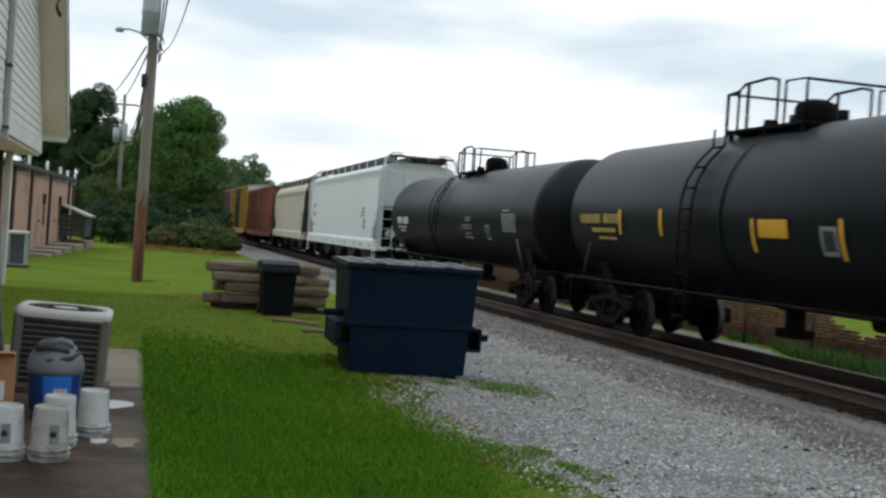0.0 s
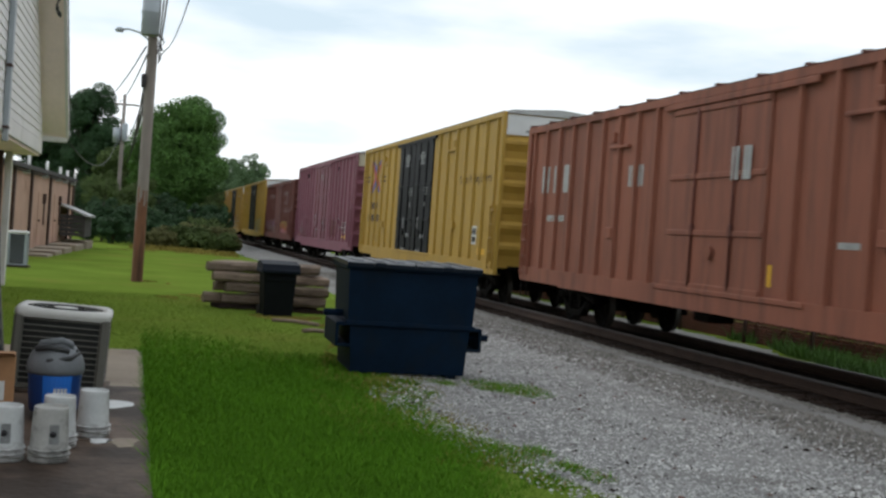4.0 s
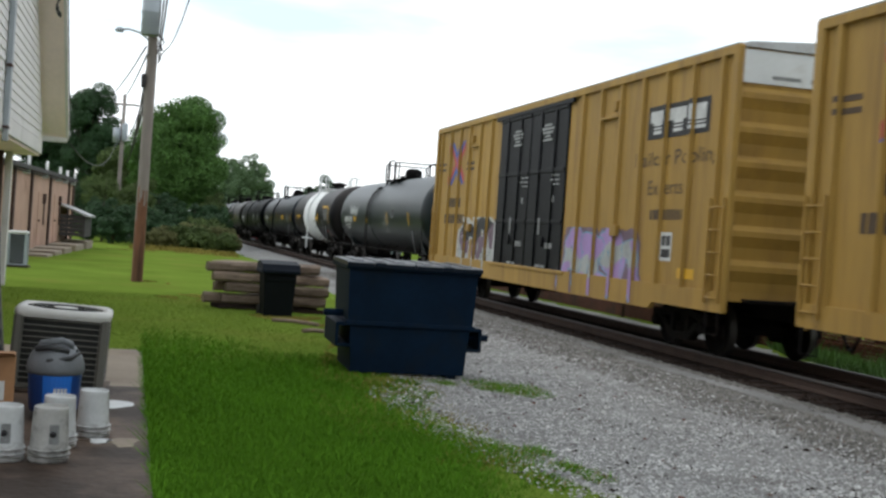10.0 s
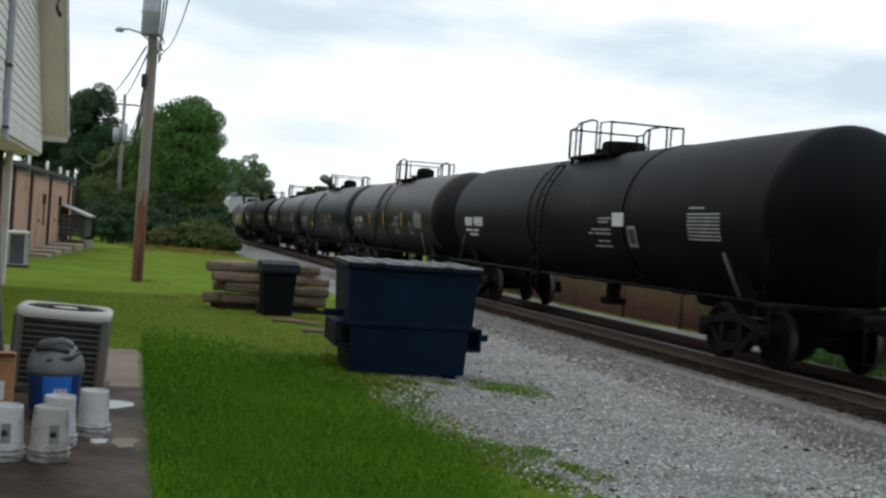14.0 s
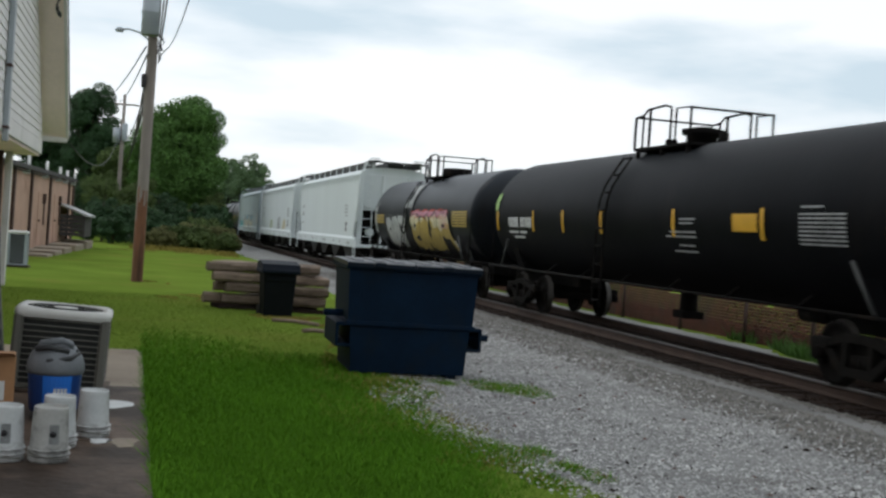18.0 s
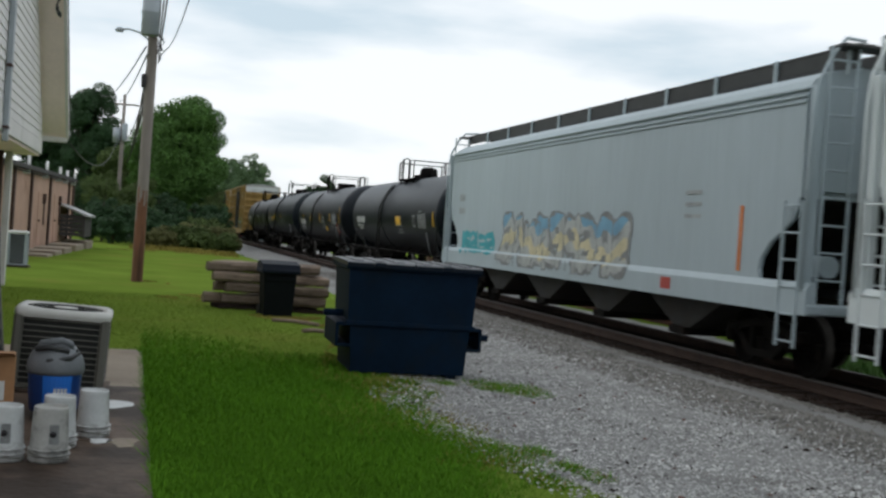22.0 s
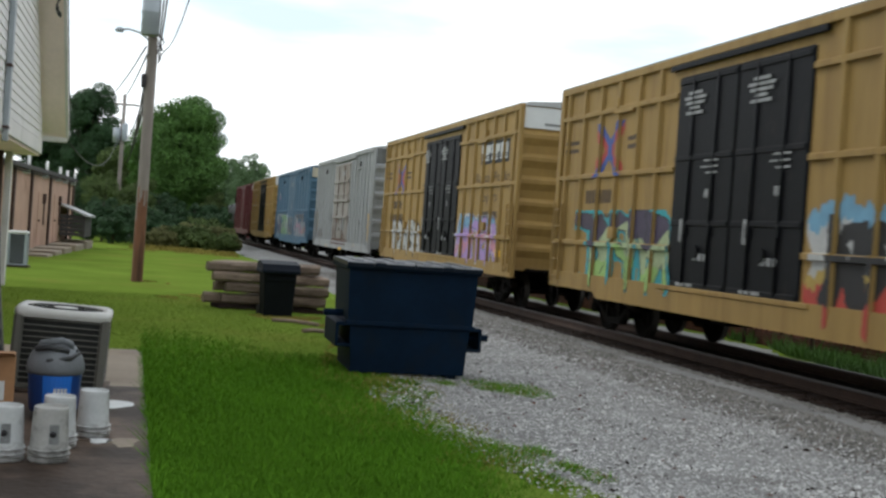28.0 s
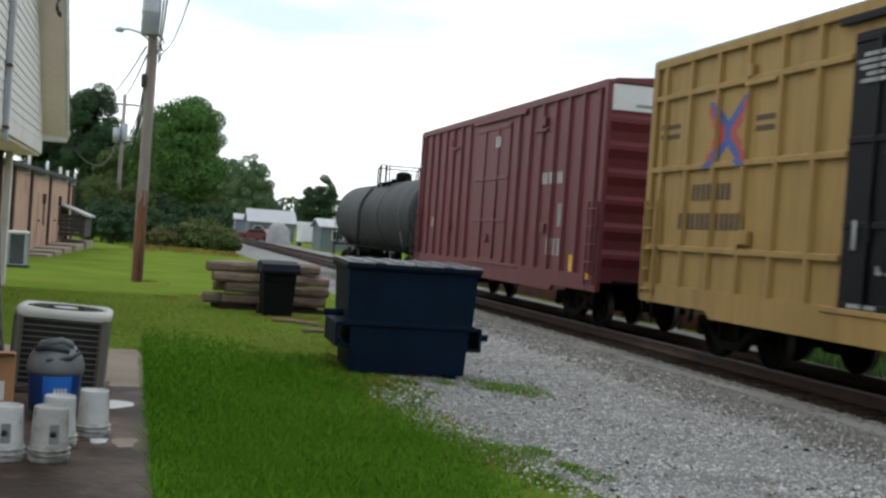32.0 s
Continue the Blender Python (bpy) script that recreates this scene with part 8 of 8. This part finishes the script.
def tree(x, y, z, height, spread, base, seed, leaf="leaf", count=5000, size=0.28, lobes=22, label="broad leafy green tree", name="tree", squash=0.8, trunk=0.22):
    """A tapered trunk with limbs, and a crown of many lobes from height base up."""
    rng = np.random.default_rng(seed)
    t = thing(name, label, "tree" if name == "tree" else "shrub", at=pose(x, y, z))
    blobs = []
    b = MB()
    b.lathe([(-0.3, trunk * 1.5), (0.3, trunk * 1.1), (height * 0.35, trunk * 0.8), (height * 0.7, trunk * 0.35), (height * 0.85, 0.04)], 10, "z")
    mid = (base + height) / 2
    for k in range(int(lobes * 1.6)):
        u = rng.normal(size=3)
        u /= np.linalg.norm(u)
        f = rng.random() ** 0.4
        r = spread * rng.uniform(0.15, 0.32)
        c = np.array([u[0] * (spread - r) * f, u[1] * (spread - r) * f, mid + u[2] * ((height - base) / 2 - r * squash) * f])
        blobs.append((*c, r, squash))
        if k % 3 == 0:
            b.cyl((0, 0, max(0.5, c[2] - (height * 0.28))), tuple(c), trunk * 0.32, 6, r1=0.03)
    part("trunk", b, M["bark"], t)
    foliage("crown", rng, blobs, count, size, M[leaf], t)
    return t


tree(-5.0, 112, -0.3, 14.2, 3.6, 1.5, 31, "leaf_dark", 56000, 0.11, 60, "tall dark green tree behind the low wing")
tree(-9.0, 118, -0.3, 12.5, 3.8, 1.5, 32, "leaf_dark", 18000, 0.16, 36, "dark green tree in the row behind the wing")
tree(-1.9, 106, -0.3, 8.4, 3.4, 0.5, 33, "leaf_olive", 32000, 0.11, 40, "dark green tree in the thicket")
tree(2.55, 92, -0.3, 12.1, 4.15, 1.2, 34, "leaf", 100000, 0.095, 100, "full bright green tree beside the track")
tree(1.0, 97, -0.3, 9.6, 3.3, 1.0, 36, "leaf", 32000, 0.11, 40, "green tree in the thicket beside the track")
tree(4.7, 95, -0.3, 8.2, 1.9, 3.6, 35, "leaf", 12000, 0.13, 30, "lower green tree leaning over the shrubs")
for k, (x, y, h, s, lf) in enumerate(((-4.9, 90, 4.8, 2.4, "leaf_dark"), (-2.6, 84, 4.9, 2.2, "leaf_olive"), (-0.6, 80, 4.4, 2.0, "leaf_olive"), (1.0, 82, 3.8, 1.7, "leaf_dark"), (0.2, 88, 5.0, 2.0, "leaf_olive"), (4.3, 78, 2.6, 1.4, "leaf_dark"), (4.9, 84, 3.2, 1.6, "leaf_dark"), (5.2, 90, 4.2, 1.7, "leaf_olive"), (3.4, 82, 3.2, 1.6, "leaf_dark"), (5.4, 97, 5.2, 1.8, "leaf_dark"), (2.2, 86, 3.4, 1.4, "leaf_dark"),
                                     (-3.2, 74, 2.3, 1.3, "leaf_dark"), (-1.6, 71, 1.9, 1.2, "leaf_dark"), (0.0, 70, 1.9, 1.2, "leaf_dark"), (1.5, 69, 1.7, 1.15, "leaf_dark"), (2.7, 68, 1.83, 1.12, "leaf_dry"), (3.7, 67, 1.65, 1.06, "leaf_dry"),
                                     (4.5, 67, 1.59, 0.90, "leaf_dry"), (3.2, 66.5, 1.59, 1.12, "leaf_olive"), (4.0, 69.5, 1.83, 1.12, "leaf_olive"), (2.0, 66.8, 1.59, 1.01, "leaf_olive"), (5.1, 67.5, 1.34, 0.67, "leaf_dry"), (3.0, 70, 2.07, 1.23, "leaf_olive"), (0.9, 66.5, 1.46, 1.01, "leaf_dry"), (1.5, 65.8, 1.10, 0.90, "leaf_dry"), (2.6, 65.6, 1.16, 0.90, "leaf_olive"), (3.6, 65.4, 1.22, 0.90, "leaf_olive"), (4.6, 65.5, 1.22, 0.84, "leaf_olive"), (-0.2, 67, 1.3, 0.9, "leaf_dark"), (3.2, 73, 2.07, 1.34, "leaf_olive"), (4.9, 69.5, 1.59, 0.78, "leaf_dry"), (4.2, 72, 2.20, 1.23, "leaf_olive"), (-2.4, 76, 3.0, 1.6, "leaf_dark"), (-0.9, 75, 2.8, 1.5, "leaf_dark"), (0.6, 75, 2.5, 1.4, "leaf_dark"), (2.0, 74, 2.2, 1.3, "leaf_dark"))):
    tree(x, y, -0.15, h, s, 0.0, 50 + k, lf, 16000 if s > 1.5 else 9000, 0.065, 28, "dense olive-brown shrub at the lawn's end" if lf in ("leaf_dry", "leaf_olive") else "dense green shrub at the lawn's end", "shrub", 0.75, 0.06)
# trees added out of sight behind the nearer ones, to shade the far cars
for k, (x, y, h, s) in enumerate(((2.6, 112, 11.0, 3.4), (2.0, 126, 12.0, 3.6), (2.2, 141, 12.0, 3.6), (1.6, 158, 12.5, 3.8))):
    tree(x, y, -0.3, h, s, 0.8, 120 + k, "leaf_dark", 9000, 0.2, 26, "added dark green tree that shades the far cars")
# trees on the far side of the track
tree(26.4, 300, -0.5, 21.0, 6.6, 1.0, 71, "leaf_hazy", 42000, 0.22, 60, "green tree far beyond the track, haze in its leaf colour")
tree(22.5, 330, -0.5, 20.5, 5.6, 1.0, 72, "leaf_hazy", 30000, 0.24, 46, "green tree far beyond the track, haze in its leaf colour")
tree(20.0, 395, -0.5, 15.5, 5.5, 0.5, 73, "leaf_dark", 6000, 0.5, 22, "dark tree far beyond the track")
tree(30.3, 308, -0.5, 13.0, 4.6, 0.0, 74, "leaf_hazy", 22000, 0.24, 36, "low tree far beyond the track, haze in its leaf colour")
tree(26.0, 390, -0.5, 13.0, 5.5, 0.0, 75, "leaf_dark", 6000, 0.5, 20, "dark tree far beyond the track")
tree(14.9, 405, -0.5, 13.0, 3.4, 0.0, 78, "leaf_dark", 4000, 0.5, 16, "dark tree close beside the far track")
tree(33.0, 215, -0.5, 12.4, 3.2, 3.0, 76, "leaf_dark", 16000, 0.15, 34, "dark tree with a broken crown behind the sheds")
tree(30.0, 216, -0.5, 9.8, 3.0, 0.5, 77, "leaf_dark", 14000, 0.15, 30, "dark tree behind the sheds")
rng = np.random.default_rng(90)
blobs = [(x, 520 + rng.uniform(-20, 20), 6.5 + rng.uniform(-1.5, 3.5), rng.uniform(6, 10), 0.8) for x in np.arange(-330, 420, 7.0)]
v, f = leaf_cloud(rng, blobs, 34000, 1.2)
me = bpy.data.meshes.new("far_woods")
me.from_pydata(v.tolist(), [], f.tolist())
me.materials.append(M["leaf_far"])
tagged(new("far_woods", me), "line of distant woods, haze in its leaf colour", "woods", kind="stuff")


# ------------------------------------------------------------------ sheds and things far down the track
def gabled(name, label, x0, x1, y0, y1, z0, eave, ridge, wall, roofm, door=True):
    t = thing(name, label, "building", at=pose((x0 + x1) / 2, (y0 + y1) / 2, z0))
    w, dd = (x1 - x0) / 2, (y1 - y0) / 2
    b = MB()
    b.prism([(-dd, 0), (dd, 0), (dd, eave), (0, ridge), (-dd, eave)], "x", -w, w)
    part("wall", b, M[wall], t)
    for s in (-1, 1):
        b = MB()
        b.prism([(0, ridge + 0.02), (s * (dd + 0.3), eave - 0.05), (s * (dd + 0.3), eave + 0.07), (0, ridge + 0.14)], "x", -w - 0.3, w + 0.3)
        part("roof", b, M[roofm], t)
    n = int(2 * w / 0.9)
    for k in range(n):
        b = MB()
        x = -w + 2 * w * (k + 0.5) / n
        b.prism([(0, ridge + 0.14), (-(dd + 0.3), eave + 0.07), (-(dd + 0.3), eave + 0.11), (0, ridge + 0.18)], "x", x - 0.03, x + 0.03)
        part("roof_rib", b, M[roofm], t)
    if door:
        b = MB()
        b.cbox(-0.5, 0.5, -dd - 0.06, -dd + 0.02, 0, 2.1, 0.02)
        part("door", b, M["shed_dark"], t)
        for x in (-w * 0.6, w * 0.6):
            b = MB()
            b.cbox(x - 0.6, x + 0.6, -dd - 0.05, -dd + 0.02, 1.0, 1.9, 0.02)
            wn = part("window_frame", b, M["white_paint"], t)
            b = MB()
            b.box(x - 0.52, x + 0.52, -dd - 0.056, -dd - 0.052, 1.06, 1.84)
            part("pane", b, M["window_dark"], wn)
    return t


gabled("metal_roofed_shed", "low shed with a pale ribbed metal roof", 13.6, 19.6, 154, 160, -0.5, 2.4, 4.0, "shed_wall", "metal_roof")
gabled("small_shed", "small blue-grey shed with a pale roof", 12.9, 14.4, 168, 171, -0.5, 2.6, 3.3, "shed_dark", "metal_roof", False)
gabled("grey_shed", "grey-green shed with a ribbed roof", 16.9, 25.0, 112, 118, -0.4, 2.2, 2.9, "shed_wall", "metal_roof")
sheet = thing("white_trailer", "white box trailer parked by the sheds", "trailer", at=pose(17.4, 126, -0.5))
b = MB()
b.cbox(-0.9, 0.75, -1.5, 1.5, 0.5, 2.7, 0.08)
part("box", b, M["white_sheet"], sheet)
for y in (-0.8, 0.8):
    b = MB()
    b.cyl((-0.85, y, 0.35), (-0.65, y, 0.35), 0.35, 14)
    part("wheel", b, M["tyre"], sheet)
b = MB()
b.cbox(-0.5, 0.4, -2.6, -1.4, 0.45, 0.55, 0.02)
part("tow_bar", b, M["underframe"], sheet)
heap = thing("covered_heap", "rounded heap under a grey tarpaulin", "tarpaulin", at=pose(15.9, 140, -0.5))
b = MB()
rh = random.Random(2)
for i in range(7):
    for k in range(18):
        a, q = 2 * math.pi * k / 18, i / 6
        r = 1.45 * math.cos(q * 1.5) ** 0.7 * rh.uniform(0.93, 1.06)
        b.v.append((r * math.cos(a), r * 1.3 * math.sin(a), 2.5 * math.sin(q * 1.5)))
for i in range(6):
    for k in range(18):
        j = (k + 1) % 18
        b.face((i * 18 + k, i * 18 + j, (i + 1) * 18 + j, (i + 1) * 18 + k), True)
part("tarpaulin_cover", b, M["tarp"], heap)


def parked_car(x, y, z, paint, turn, label, white_top=False):
    c = thing("car", label, "car", at=pose(x, y, z, 0, 0, turn))
    b = MB()
    b.prism([(-2.2, 0.3), (2.2, 0.3), (2.25, 0.7), (2.0, 0.95), (-2.0, 0.95), (-2.25, 0.7)], "x", -0.88, 0.88)
    part("body", b, M[paint], c)
    b = MB()
    b.prism([(-1.5, 0.95), (1.2, 0.95), (0.7, 1.5), (-1.1, 1.5)], "x", -0.78, 0.78)
    cab = part("cabin", b, M["white_paint" if white_top else paint], c)
    for s in (-1, 1):
        b = MB()
        b.prism([(-1.25, 1.0), (0.95, 1.0), (0.6, 1.42), (-1.0, 1.42)], "x", *sorted((s * 0.782, s * 0.79)))
        part("side_window", b, M["window_dark"], cab)
        for y2 in (-1.35, 1.35):
            b = MB()
            b.cyl((s * 0.7, y2, 0.33), (s * 0.9, y2, 0.33), 0.33, 16)
            part("wheel", b, M["tyre"], c)
            b = MB()
            b.cbox(*sorted((s * 0.5, s * 0.8)), *sorted((math.copysign(2.2, y2), math.copysign(2.27, y2))), 0.6, 0.75, 0.01)
            part("headlight" if y2 < 0 else "tail_light", b, M["white_paint"] if y2 < 0 else M["p_red"], c)
    return c


parked_car(13.9, 146, -0.5, "red_car", 70, "dark red car parked before the shed")
parked_car(15.6, 148, -0.5, "white_paint", 80, "white car parked before the shed", True)

# low brick ruin and weeds behind the track
ruin = thing("brick_wall", "low broken red brick wall behind the track", "wall", kind="structure", at=pose(14.75, 0, 0))
b = MB()
b.box(0.03, 0.2, 19, 60, -0.6, 0.05)
part("mortar_core", b, M["mortar"], ruin)
bm_ = MB()
bm_.cbox(-0.055, 0.055, -0.1, 0.1, -0.032, 0.032, 0.006)
brick_mesh = bm_.mesh("brick", M["brick"])
rb_ = random.Random(8)
spare = MB()
made = 0
for k in range(20):
    z = -0.42 + k * 0.078
    n_ = int(41 / 0.222)
    for i in range(n_):
        y = 19 + i * 0.222 + (0.11 if k % 2 else 0)
        crest = 0.42 + 0.35 * smooth(22, 27, y) + 0.45 * noise.noise((0, y * 0.45, 3)) + 0.16 * noise.noise((2, y * 2.1, 5))
        if z > crest:
            continue
        if 20 < y < 27 and made < 300 and k > 4:
            part("brick", brick_mesh, None, ruin, at=pose(rb_.uniform(-0.02, 0.02), y, z, 0, 0, rb_.uniform(-2, 2)))
            made += 1
        else:
            spare.box(-0.055, 0.055, y - 0.1, y + 0.1, z - 0.032, z + 0.032)
part("brickwork", spare, M["brick"], ruin)["kind"] = "stuff"


def weeds(rng):
    y = 11.5 + 15 * rng.random() ** 1.2
    x = far_edge(y) - 0.15 + 1.5 * rng.random()
    if noise.noise((x * 0.5, y * 0.3, 1.0)) < -0.25 + 0.035 * (y - 18):
        return None, None
    return x, y


blades("weeds", "tall green weeds behind the track", M["leaf"], 11000, weeds, 0.22, 25, 0.4, 0.006)
for k, (x, y, h_) in enumerate(((14.4, 19.5, 0.75), (14.3, 22.4, 0.8), (14.45, 25.6, 0.7), (14.4, 29.0, 0.8), (14.45, 33.0, 0.75))):
    b = MB()
    b.cyl((0, 0, -0.5), (0.02, 0.03, h_), 0.05, 8)
    solo("rusty_post", b, M["rail"], "short rusty iron post by the brick wall", "post", "posts by the wall", at=pose(x, y, 0))


# ------------------------------------------------------------------ what moves
def motions():
    """The train runs past; its wheels roll."""
    times = [i * 2.0 for i in range(17)]
    for car in CARS:
        x, y, z = car.matrix_basis.translation
        walk(car, [(t, pose(x, y - gone(t), z)) for t in times])
    last = frame(32.0) - 1
    for off, sets in WHEELSETS.items():
        rows = [(i / FPS, pose(0, off, WHEEL_R) @ Matrix.Rotation(gone(i / FPS) / WHEEL_R, 4, "X")) for i in range(last + 1)]
        walk(sets[0], rows)
        keys = sets[0].animation_data
        for ob in sets[1:]:
            ob.rotation_mode = "QUATERNION"
            ob.animation_data_create()
            ob.animation_data.action = keys.action
            ob.animation_data.action_slot = keys.action_slot


motions()
